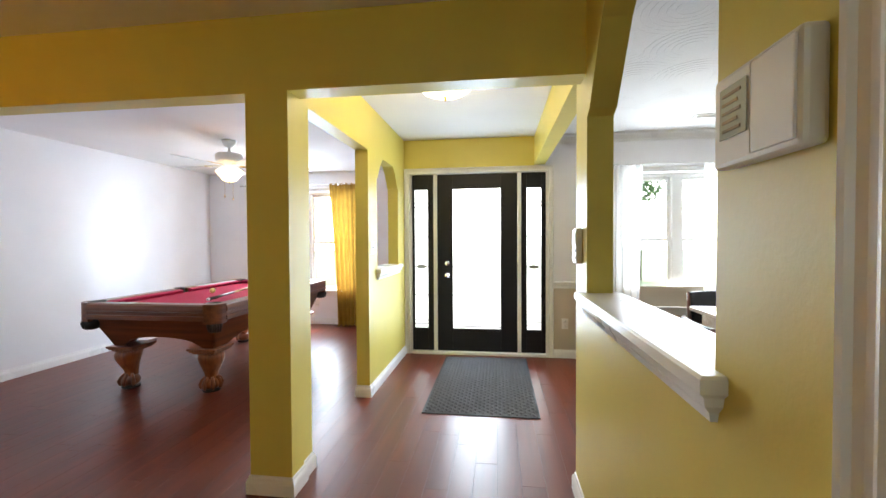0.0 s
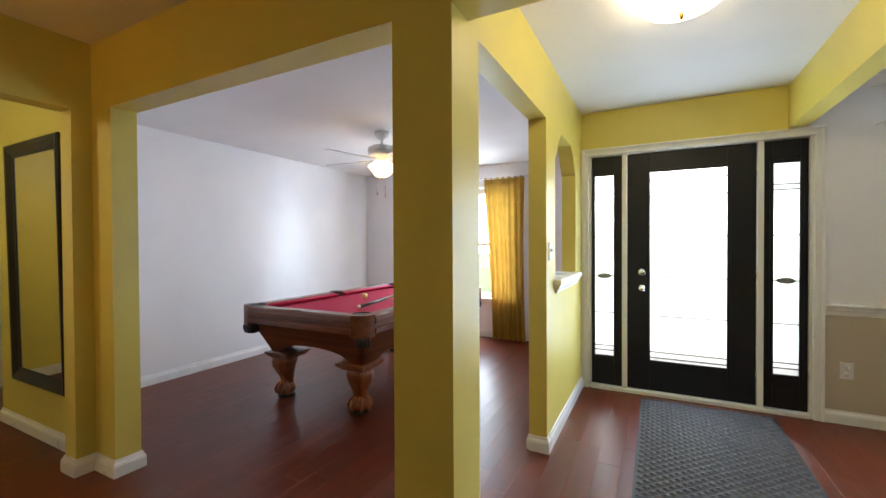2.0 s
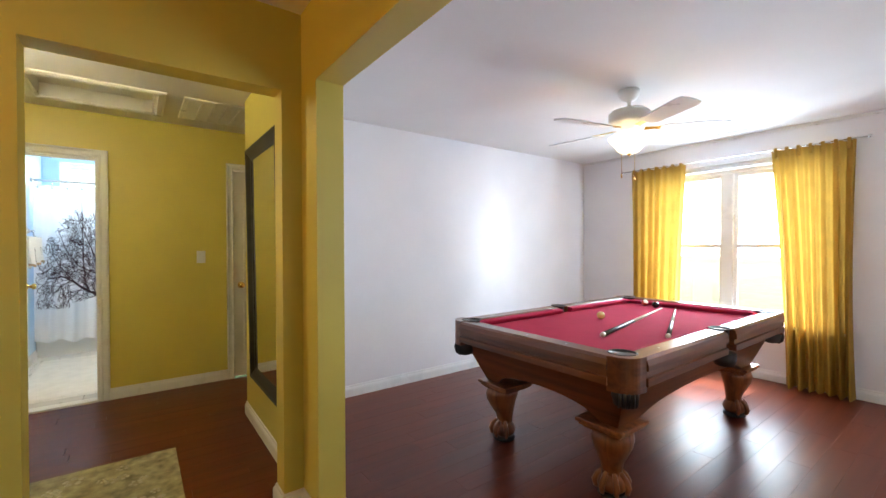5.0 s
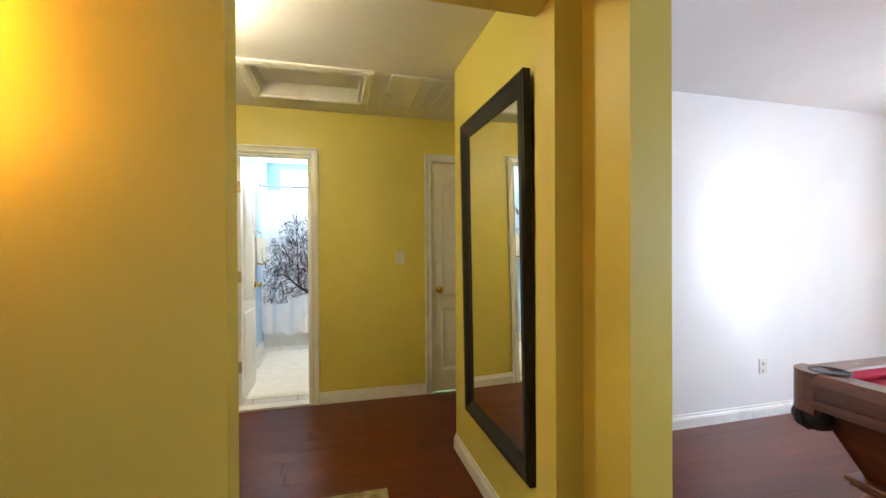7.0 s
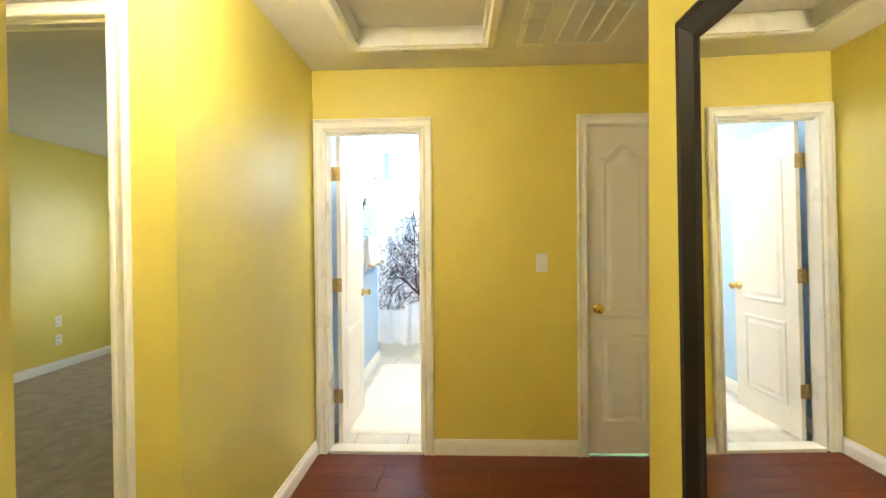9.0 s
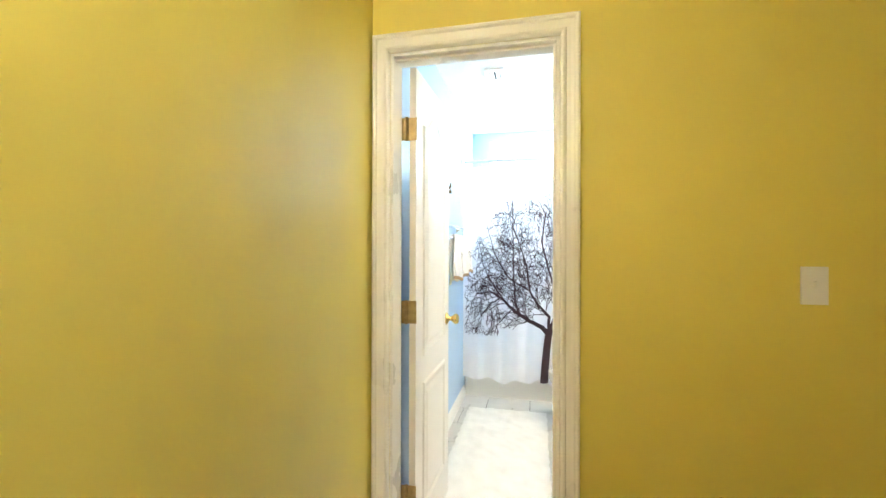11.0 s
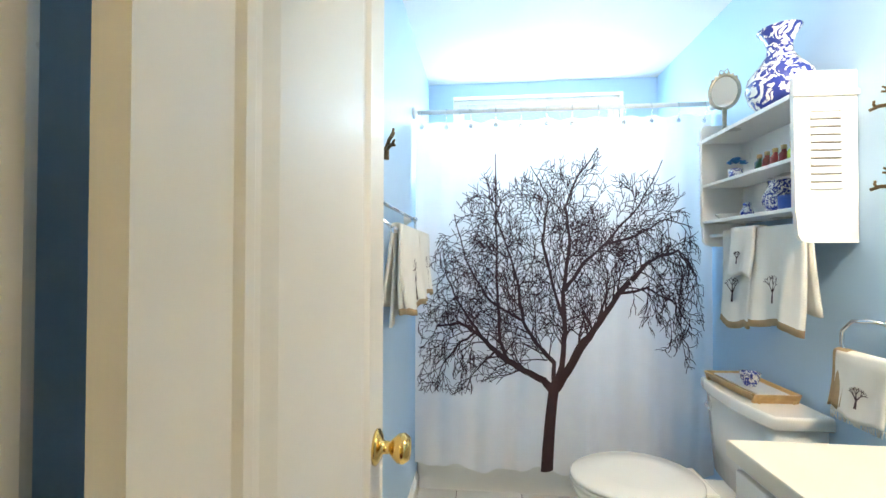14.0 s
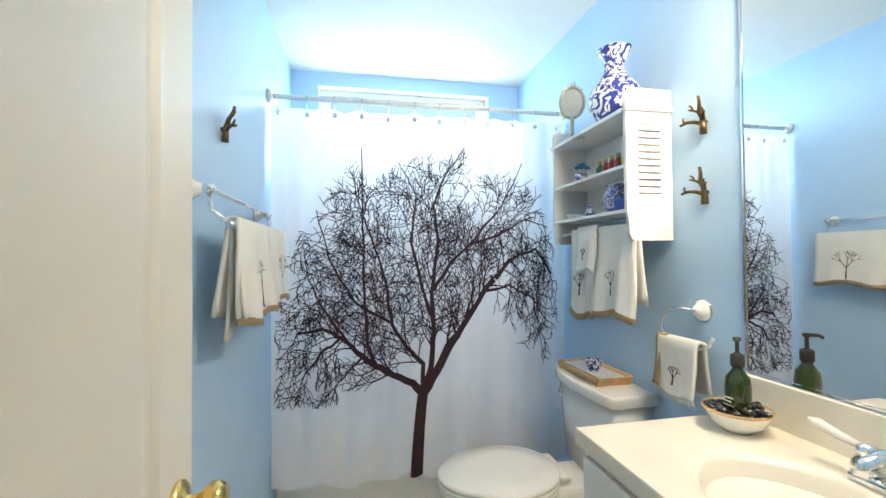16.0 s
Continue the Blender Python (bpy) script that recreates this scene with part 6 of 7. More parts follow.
for k in range(44):
    a, r = rng.uniform(0, 6.28), 0.066 * math.sqrt(rng.random())
    if r < 0.027:
        continue
    cp = pb.copy()
    scene.collection.objects.link(cp)
    cp.matrix_world = pose(BX + r * math.cos(a), BY + r * math.sin(a), ZT + 0.040 + 0.014 * rng.random() + 0.012 * r / 0.08, rng.uniform(-25, 25), rng.uniform(-25, 25), rng.uniform(0, 360)) @ Matrix.Diagonal((rng.uniform(0.012, 0.02), rng.uniform(0.009, 0.013), rng.uniform(0.005, 0.009), 1))
soap = thing("soap_dispenser", "green glass soap bottle with a black pump", "soap bottle", (BX, BY + 0.004, ZT + 0.014))
soap.scale = (0.82, 0.82, 1.0)
bm = bmesh.new()
lathe(bm, [(0.034, 0.0), (0.037, 0.004), (0.037, 0.10), (0.033, 0.122), (0.016, 0.142), (0.014, 0.158), (0.002, 0.158)], 24)
part("bottle", bm, material("green_bottle_glass", (0.020, 0.042, 0.006), 0.08, 0, 0.05, 10, 0, 60, 0.6), soap, "dark green glass")
bm = bmesh.new()
lathe(bm, [(0.019, 0.150), (0.020, 0.155), (0.020, 0.180), (0.012, 0.184), (0.006, 0.188), (0.006, 0.215), (0.012, 0.218), (0.012, 0.226), (0.002, 0.228)], 18)
tube(bm, [(0.0, 0.0, 0.222), (0.022, -0.022, 0.223), (0.03, -0.03, 0.216)], 0.005, 8)
part("pump", bm, LEATHER, soap, "black plastic pump")
bm = bmesh.new()
for k in range(3):
    box(bm, -0.018, 0.018 - 0.008 * (k % 2), -0.0385, -0.0372, 0.070 - 0.010 * k, 0.073 - 0.010 * k)
part("label_lines", bm, PORCELAIN, soap, "pale printed lines")

# wall shelf above the toilet


# Thin dark strip on the side panel, painting the shade between two louvres.
def gap_shade_mesh(x, s, z):
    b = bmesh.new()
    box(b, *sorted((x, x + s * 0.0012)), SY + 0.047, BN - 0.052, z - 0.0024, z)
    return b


S = thing("wall_shelf", "white wall cabinet with open shelves and louvred sides", "shelf")
SX0, SX1, SY = -8.106, -7.542, 1.945
for x, s in ((SX1, 1), (SX0, -1)):
    bm = bmesh.new()
    t = 0.016
    out = [(BN - 0.003, 1.345), (SY + 0.035, 1.345), (SY + 0.018, 1.352), (SY + 0.008, 1.37), (SY + 0.006, 1.40), (SY + 0.004, 1.43), (SY, 1.445), (SY, 1.86), (SY + 0.006, 1.875), (SY + 0.02, 1.882), (BN - 0.003, 1.882)]
    prism(bm, out, "x", x - t if s > 0 else x, x if s > 0 else x + t)
    box(bm, *((x, x + 0.012) if s > 0 else (x - 0.012, x)), SY - 0.006, BN - 0.003, 1.800, 1.818, 0.003)
    side = part("side_panel", bm, TRIM, S)
    for k in range(10):
        z = 1.755 - 0.0245 * k
        bm = bmesh.new()
        xo = x if s > 0 else x
        prism(bm, [(xo, z - 0.004), (xo + s * 0.002, z - 0.005), (xo + s * 0.007, z - 0.0225), (xo, z - 0.0235)], "y", SY + 0.045, BN - 0.05)
        part("louvre", bm, TRIM, side)
        part("gap_shade", gap_shade_mesh(xo, s, z), LEATHER, side, "dark strip painting the shade between louvres")
for nm, z0, z1, yy in (("top_board", 1.800, 1.816, SY - 0.004), ("shelf_board", 1.604, 1.617, SY + 0.004), ("bottom_board", 1.445, 1.458, SY + 0.004)):
    one_box(nm, SX0 + 0.016, SX1 - 0.016, yy, BN - 0.004, z0, z1, TRIM, S, 0.002)
one_box("back_board", SX0 + 0.016, SX1 - 0.016, BN - 0.012, BN - 0.004, 1.459, 1.799, TRIM, S)
bm = bmesh.new()
tube(bm, [(SX0 + 0.012, SY + 0.04, 1.392), (SX1 - 0.012, SY + 0.04, 1.392)], 0.008, 10)
part("towel_rail", bm, TRIM, S)

pot("china_vase", "tall blue and white china vase on the shelf", (-7.735, 2.035, 1.8165), [(0.044, 0.0), (0.048, 0.004), (0.072, 0.042), (0.081, 0.080), (0.074, 0.117), (0.050, 0.152), (0.032, 0.184), (0.029, 0.210), (0.036, 0.238), (0.050, 0.262), (0.052, 0.266), (0.045, 0.262), (0.026, 0.215), (0.002, 0.20)], CHINA, "vase", 36).scale = (1.28, 1.28, 1.12)
pot("china_jar", "blue and white china jar on the shelf", (-7.745, 2.04, 1.4585), [(0.034, 0.0), (0.038, 0.004), (0.056, 0.040), (0.054, 0.065), (0.040, 0.092), (0.036, 0.104), (0.040, 0.116), (0.038, 0.117), (0.030, 0.104), (0.002, 0.10)], CHINA_FINE, "jar", 30)
pot("blue_box", "small round blue china box on the shelf", (-7.635, 2.005, 1.4585), [(0.040, 0.0), (0.042, 0.003), (0.042, 0.034), (0.043, 0.036), (0.043, 0.046), (0.038, 0.049), (0.002, 0.049)], material("blue_glaze", (0.04, 0.10, 0.42), 0.12, 0, 0.08, 30, 0, 60, 0.5), "box", 28)
pot("china_ornament", "small blue and white china ornament", (-7.885, 2.01, 1.4585), [(0.018, 0.0), (0.024, 0.012), (0.020, 0.026), (0.012, 0.036), (0.016, 0.046), (0.010, 0.056), (0.002, 0.058)], CHINA_FINE, "ornament", 20)
pot("soap_dish", "white china dish on the shelf", (-8.0, 2.01, 1.4585), [(0.030, 0.0), (0.036, 0.004), (0.050, 0.018), (0.052, 0.022), (0.046, 0.020), (0.03, 0.008), (0.001, 0.008)], PORCELAIN, "dish", 24)
for k, (nm, col, lab) in enumerate((("green", (0.02, 0.10, 0.02), "green"), ("red", (0.30, 0.02, 0.02), "red"), ("rose", (0.34, 0.03, 0.03), "dark red"), ("crimson", (0.26, 0.015, 0.02), "crimson"), ("lime", (0.32, 0.36, 0.02), "yellow green"))):
    b = thing("scent_bottle", lab + " corked glass bottle on the shelf", "bottle", (-7.80 + 0.046 * k, 2.005 - 0.003 * k, 1.6175), group="scent bottles")
    bm = bmesh.new()
    lathe(bm, [(0.014, 0.0), (0.016, 0.003), (0.016, 0.034), (0.008, 0.044), (0.007, 0.052), (0.001, 0.052)], 16)
    part("glass_body", bm, material(nm + "_bottle_glass", col, 0.08, 0, 0.05, 20, 0, 60, 0.6), b)
    bm = bmesh.new()
    lathe(bm, [(0.008, 0.050), (0.009, 0.053), (0.009, 0.064), (0.002, 0.066)], 10)
    part("cork", bm, LIGHTWOOD, b, "cork stopper")
BL = thing("blue_flower_pot", "blue artificial flowers in a small white pot", "flower pot", (-7.965, 2.015, 1.6175))
bm = bmesh.new()
lathe(bm, [(0.022, 0.0), (0.024, 0.004), (0.028, 0.044), (0.024, 0.046), (0.002, 0.042)], 18)
part("pot", bm, CHINA_FINE, BL)
bm = bmesh.new()
rng = random.Random(2)
for k in range(26):
    a, e = rng.uniform(0, 6.28), rng.uniform(0.2, 1.4)
    p = Vector((0.03 * math.cos(a) * math.cos(e) + 0.012, 0.03 * math.sin(a) * math.cos(e), 0.056 + 0.026 * math.sin(e)))
    lathe(bm, [(0.002, 0.0), (0.011, 0.005), (0.003, 0.009)], 6, p)
part("blossoms", bm, cloth("blue_petals", (0.05, 0.22, 0.55), 0.1, 0.8), BL, "blue cloth blossoms")
HM = thing("hand_mirror", "antique oval hand mirror standing on the shelf", "hand mirror", (-7.985, 1.985, 1.8165), 62)
SILVER = material("tarnished_silver", (0.42, 0.40, 0.33), 0.35, 0.9, 0.2, 60)
bm = bmesh.new()
tube(bm, [(0, 0, 0.0), (0, 0, 0.03), (0, 0, 0.085)], [0.010, 0.006, 0.008], 10)
tube(bm, [(0.042 * math.sin(2 * math.pi * k / 28), 0, 0.140 - 0.056 * math.cos(2 * math.pi * k / 28)) for k in range(29)], 0.006, 8)
for k in range(7):
    a = math.radians(-45 + 15 * k)
    lathe(bm, [(0.001, -0.006), (0.006, 0.0), (0.001, 0.006)], 8, (0.047 * math.sin(a), 0, 0.140 + 0.062 * math.cos(a)))
tube(bm, [(-0.014, 0, 0.203), (-0.010, 0, 0.216), (0, 0, 0.208), (0.010, 0, 0.216), (0.014, 0, 0.203)], 0.0025, 6)
part("frame", bm, SILVER, HM)
bm = bmesh.new()
ring = [bm.verts.new((0.040 * math.sin(2 * math.pi * k / 28), -0.001, 0.140 - 0.054 * math.cos(2 * math.pi * k / 28))) for k in range(28)]
back = [bm.verts.new((v.co.x, 0.002, v.co.z)) for v in ring]
bm.faces.new(ring)
bm.faces.new(back[::-1])
for k in range(28):
    bm.faces.new((ring[k], ring[(k + 1) % 28], back[(k + 1) % 28], back[k]))
bmesh.ops.recalc_face_normals(bm, faces=bm.faces)
part("mirror_glass", bm, MIRROR, HM, "oval mirror glass")
HM.scale = (1.25, 1.25, 1.25)


def twig_hook(label, place, turn, seed):
    """A cast bronze hook in the shape of a budding branch, 12 cm high; stands out from the wall at y = 0 towards -y."""
    H = thing("branch_hook", label, "hook", place, turn, group="branch hooks")
    k = 0.118
    bm = bmesh.new()
    def limb(r0, r1, *pts):
        n = len(pts) - 1
        tube(bm, [(x * k, -y * k, (z - 0.5) * k) for x, y, z in pts], [r0 + (r1 - r0) * i / n for i in range(n + 1)], 9)
    limb(0.0115, 0.0080, (0.0, 0.10, 0.0), (0.01, 0.11, 0.18), (0.0, 0.12, 0.36), (0.02, 0.15, 0.50))
    limb(0.0078, 0.0044, (0.02, 0.15, 0.46), (-0.03, 0.20, 0.60), (0.05, 0.26, 0.76), (0.09, 0.30, 0.88), (0.08, 0.32, 1.0))
    limb(0.0046, 0.0030, (-0.02, 0.20, 0.58), (-0.10, 0.30, 0.66), (-0.20, 0.38, 0.70))
    limb(0.0036, 0.0028, (-0.12, 0.32, 0.67), (-0.09, 0.36, 0.74), (-0.15, 0.40, 0.80))
    limb(0.0068, 0.0044, (-0.01, 0.12, 0.28), (-0.14, 0.24, 0.36), (-0.28, 0.36, 0.38), (-0.42, 0.46, 0.32))
    limb(0.0038, 0.0030, (-0.32, 0.39, 0.37), (-0.35, 0.42, 0.44), (-0.31, 0.44, 0.52))
    limb(0.0062, 0.0042, (0.03, 0.13, 0.38), (0.12, 0.22, 0.50), (0.26, 0.32, 0.54))
    limb(0.0034, 0.0026, (0.15, 0.25, 0.51), (0.16, 0.28, 0.60), (0.20, 0.30, 0.67))
    lathe(bm, [(0.001, -0.012), (0.007, -0.010), (0.008, -0.001), (0.001, -0.0005)], 12, (0, 0, -0.02), "y")
    part("cast_branch", bm, BRONZE, H)


twig_hook("bronze branch-shaped hook on the blue wall", (-7.395, BN, 1.741), 0, 1)
twig_hook("bronze branch-shaped hook on the blue wall", (-7.395, BN, 1.514), 0, 2)
twig_hook("bronze branch-shaped hook beside the shower curtain", (-7.67, BS, 1.722), 180, 3)


def towel(name, label, m, width, drop_front, drop_back, band=True, tree=0.0, tuck=0.012, fold=0.010, seed=0, mat=None, spots=(0.0,)):
    """A towel hung over a bar along local x at z = 0: front drop towards -y, thick cloth, tan hem band, stitched tree."""
    T = thing(name, label, "towel")
    rnd = random.Random(seed)
    prof = [(tuck + 0.016, -drop_back)]
    for k in range(10):
        prof.append((tuck + 0.014 * (1 - k / 9) ** 1.5, -drop_back * (1 - (k + 1) / 11)))
    for k in range(7):
        a = math.pi * k / 6
        prof.append((tuck * math.cos(a) * 0.9, 0.010 + 0.006 * math.sin(a)))
    for k in range(14):
        f = (k + 1) / 14
        prof.append((-tuck - 0.018 * f * f, -drop_front * f))
    nx = 16
    bm = bmesh.new()
    th = 0.009
    ph = rnd.uniform(0, 6)
    def surf(u, s, off):
        y, z = prof[s]
        hang = min(1.0, -z / 0.25) if z < 0 else 0
        w = fold * hang * math.sin(2 * math.pi * 1.6 * u + ph) + 0.4 * fold * hang * math.sin(2 * math.pi * 3.7 * u + 1)
        zz = z + (0.010 * math.sin(2 * math.pi * u * 1.2 + ph) * hang)
        return Vector(((u - 0.5) * width * (1 + 0.06 * hang), y + w + (off if s > 13 else -off), zz))
    front = [[bm.verts.new(surf(i / nx, s, 0)) for i in range(nx + 1)] for s in range(len(prof))]
    for s in range(len(prof) - 1):
        for i in range(nx):
            f = bm.faces.new((front[s][i], front[s][i + 1], front[s + 1][i + 1], front[s + 1][i]))
            f.smooth = True
            if band and s == len(prof) - 2:
                f.material_index = 1
    bmesh.ops.recalc_face_normals(bm, faces=bm.faces)
    r = bmesh.ops.solidify(bm, geom=list(bm.faces), thickness=th)
    part("terry_cloth", bm, [mat or TOWEL, TAN_BAND], T)
    for s0 in (spots if tree else ()):
        bm = bmesh.new()
        def stroke(a, b, w):
            (u0, z0), (u1, z1) = a, b
            d = Vector((u1 - u0, z1 - z0))
            n = Vector((-d.y, d.x)).normalized() * w
            vs = []
            for q in ((u0 + n.x, z0 + n.y), (u1 + n.x * 0.6, z1 + n.y * 0.6), (u1 - n.x * 0.6, z1 - n.y * 0.6), (u0 - n.x, z0 - n.y)):
                u = q[0] / width + 0.5
                f = max(0.02, min(0.99, -q[1] / drop_front))
                s = min(int(17 + f * 14), len(prof) - 2)
                k = f * 14 - int(f * 14)
                p = surf(min(max(u, 0), 1), s, 0).lerp(surf(min(max(u, 0), 1), s + 1, 0), k)
                vs.append(bm.verts.new((p.x, p.y - 0.0115, q[1])))
            bm.faces.new(vs)
        cz = -drop_front * 0.62
        def grow(p, a, l, w, d):
            q = (p[0] + math.cos(a) * l, p[1] + math.sin(a) * l)
            stroke(p, q, w)
            if d:
                for da in (rnd.uniform(0.3, 0.7), -rnd.uniform(0.3, 0.7)) + ((rnd.uniform(-0.15, 0.15),) if d > 1 else ()):
                    grow(q, a + da, l * 0.72, max(w * 0.6, 0.0012), d - 1)
        grow((s0, cz - tree * 0.4), math.pi / 2, tree * 0.34, 0.0035, 3)
        for f in bm.faces:
            if f.normal.y > 0:
                f.normal_flip()
        part("stitched_tree", bm, BRANCH_INK, T, "dark embroidered tree")
    T.matrix_world = m
    return T


# double towel bar on the south wall
TB = thing("towel_bar", "chrome double towel bar with white porcelain posts", "towel bar")
for x in (-7.42, -8.10):
    bm = bmesh.new()
    lathe(bm, [(0.030, 0.001), (0.030, 0.006), (0.018, 0.022), (0.012, 0.034)], 18, (x, BS, 1.475), "y")
    part("post", bm, PORCELAIN, TB, "white porcelain post")
    bm = bmesh.new()
    lathe(bm, [(0.011, 0.032), (0.013, 0.038), (0.013, 0.058), (0.006, 0.063)], 14, (x, BS, 1.475), "y")
    tube(bm, [(x, BS + 0.048, 1.475), (x, BS + 0.054, 1.42), (x, BS + 0.097, 1.385)], 0.006, 8)
    lathe(bm, [(0.002, -0.012), (0.011, -0.008), (0.011, 0.008), (0.002, 0.012)], 12, (x, BS + 0.100, 1.383), "x")
    part("arm", bm, CHROME, TB)
for dy, dz in ((0.048, 1.475), (0.100, 1.383)):
    bm = bmesh.new()
    tube(bm, [(-8.10, BS + dy, dz), (-7.42, BS + dy, dz)], 0.007, 10)
    part("bar", bm, CHROME, TB)
towel("bath_towel", "plain white bath towel folded over the chrome bar", pose(-7.63, BS + 0.100, 1.386, 0, 0, 180), 0.36, 0.24, 0.30, False, 0.0, 0.012, 0.008, 6)
towel("hand_towel", "white towel embroidered with a bare tree, tan hem", pose(-7.605, BS + 0.100, 1.392, 0, 0, 180), 0.33, 0.285, 0.26, True, 0.17, 0.019, 0.012, 3)
towel("hand_towel", "white towel embroidered with a bare tree, tan hem", pose(-7.955, BS + 0.100, 1.392, 0, 0, 180), 0.31, 0.265, 0.24, True, 0.17, 0.019, 0.010, 5)
# towels under the wall shelf
towel("hand_towel", "white towel with a tan hem and stitched tree", pose(-7.885, SY + 0.04, 1.394), 0.19, 0.365, 0.25, True, 0.11, 0.014, 0.006, 8)
towel("hand_towel", "white towel with a tan hem and stitched tree", pose(-7.67, SY + 0.04, 1.394), 0.25, 0.335, 0.27, True, 0.11, 0.014, 0.010, 10)
towel("wash_cloth", "small white cloth with a stitched twig", pose(-7.83, SY + 0.036, 1.402), 0.14, 0.17, 0.08, False, 0.055, 0.026, 0.004, 12)

# towel ring with a fringed towel
TR = thing("towel_ring", "chrome open towel ring with a porcelain rose", "towel ring")
bm = bmesh.new()
lathe(bm, [(0.034, -0.001), (0.036, -0.006), (0.028, -0.014), (0.016, -0.030), (0.012, -0.034)], 22, (-7.420, BN, 1.112), "y")
part("rose", bm, PORCELAIN, TR, "white porcelain rose")
bm = bmesh.new()
lathe(bm, [(0.038, -0.0008), (0.039, -0.005), (0.034, -0.007)], 22, (-7.420, BN, 1.112), "y")
tube(bm, [(-7.420, BN - 0.03, 1.112), (-7.450, BN - 0.055, 1.118), (-7.500, BN - 0.06, 1.110), (-7.535, BN - 0.06, 1.075), (-7.538, BN - 0.06, 1.035), (-7.515, BN - 0.06, 1.005), (-7.460, BN - 0.06, 0.995), (-7.37, BN - 0.06, 0.998), (-7.335, BN - 0.06, 1.015), (-7.322, BN - 0.06, 1.045)], 0.006, 10)
part("ring", bm, CHROME, TR)
towel("fringed_towel", "white fringed towel with a stitched bird branch", pose(-7.450, BN - 0.06, 0.998), 0.165, 0.165, 0.15, False, 0.07, 0.014, 0.006, 14)
towel("wash_cloth", "tan terry cloth folded on the towel ring", pose(-7.522, BN - 0.06, 1.000), 0.045, 0.15, 0.12, False, 0.0, 0.012, 0.003, 15, TAN_BAND)
FR = thing("towel_fringe", "white cotton fringe on the small towel", "fringe")
bm = bmesh.new()
rng = random.Random(3)
for k in range(34):
    x = -7.450 + 0.170 * (k / 33 - 0.5)
    tube(bm, [(x, BN - 0.094, 0.840), (x + rng.uniform(-0.003, 0.003), BN - 0.095, 0.828), (x + rng.uniform(-0.005, 0.005), BN - 0.094, 0.816)], 0.0018, 4)
tagged(part("threads", bm, TOWEL, FR), kind="stuff")

# bath rug
BR = thing("bath_rug", "fluffy white bath rug on the tiles", "rug")
bm = bmesh.new()
nxr, nyr = 60, 26
rng = random.Random(6)
vv = [[bm.verts.new((-8.20 + 1.66 * i / nxr + (rng.uniform(-0.006, 0.006)), 0.70 + 0.62 * j / nyr + rng.uniform(-0.006, 0.006), (0.004 if i in (0, nxr) or j in (0, nyr) else 0.016 + rng.uniform(-0.003, 0.005)))) for j in range(nyr + 1)] for i in range(nxr + 1)]
for i in range(nxr):
    for j in range(nyr):
        bm.faces.new((vv[i][j], vv[i + 1][j], vv[i + 1][j + 1], vv[i][j + 1])).smooth = True
bmesh.ops.recalc_face_normals(bm, faces=bm.faces)
part("rug_body", bm, cloth("white_shag", (0.80, 0.79, 0.76), 0.0, 1.0, 180, 0.05), BR)

# ---- dining room ----
DARK_WOOD = wood("dark_chair_wood", (0.06, 0.018, 0.010), (0.16, 0.05, 0.025), 0.3, "Z", 26, 0.05, 0.2)
BLACK_CLOTH = material("black_upholstery", (0.012, 0.012, 0.016), 0.5, 0, 0.2, 20, 0.3, 300)
DT = thing("dining_table", "light wooden dining table", "dining table", (1.62, 3.05, 0), 90)
one_box("tabletop", -0.85, 0.85, -0.55, 0.55, 0.715, 0.75, PALE_WOOD, DT, 0.008)
bm = bmesh.new()
for a in ((-0.78, 0.78, -0.48, -0.455), (-0.78, 0.78, 0.455, 0.48), (-0.78, -0.755, -0.455, 0.455), (0.755, 0.78, -0.455, 0.455)):
    box(bm, *a, 0.62, 0.714)
part("apron", bm, PALE_WOOD, DT)
for sx in (-1, 1):
    for sy in (-1, 1):
        bm = bmesh.new()
        lathe(bm, [(0.022, 0.0), (0.028, 0.02), (0.032, 0.30), (0.042, 0.52), (0.036, 0.56), (0.045, 0.60), (0.045, 0.714)], 14, (sx * 0.74, sy * 0.44, 0))
        part("leg", bm, PALE_WOOD, DT)


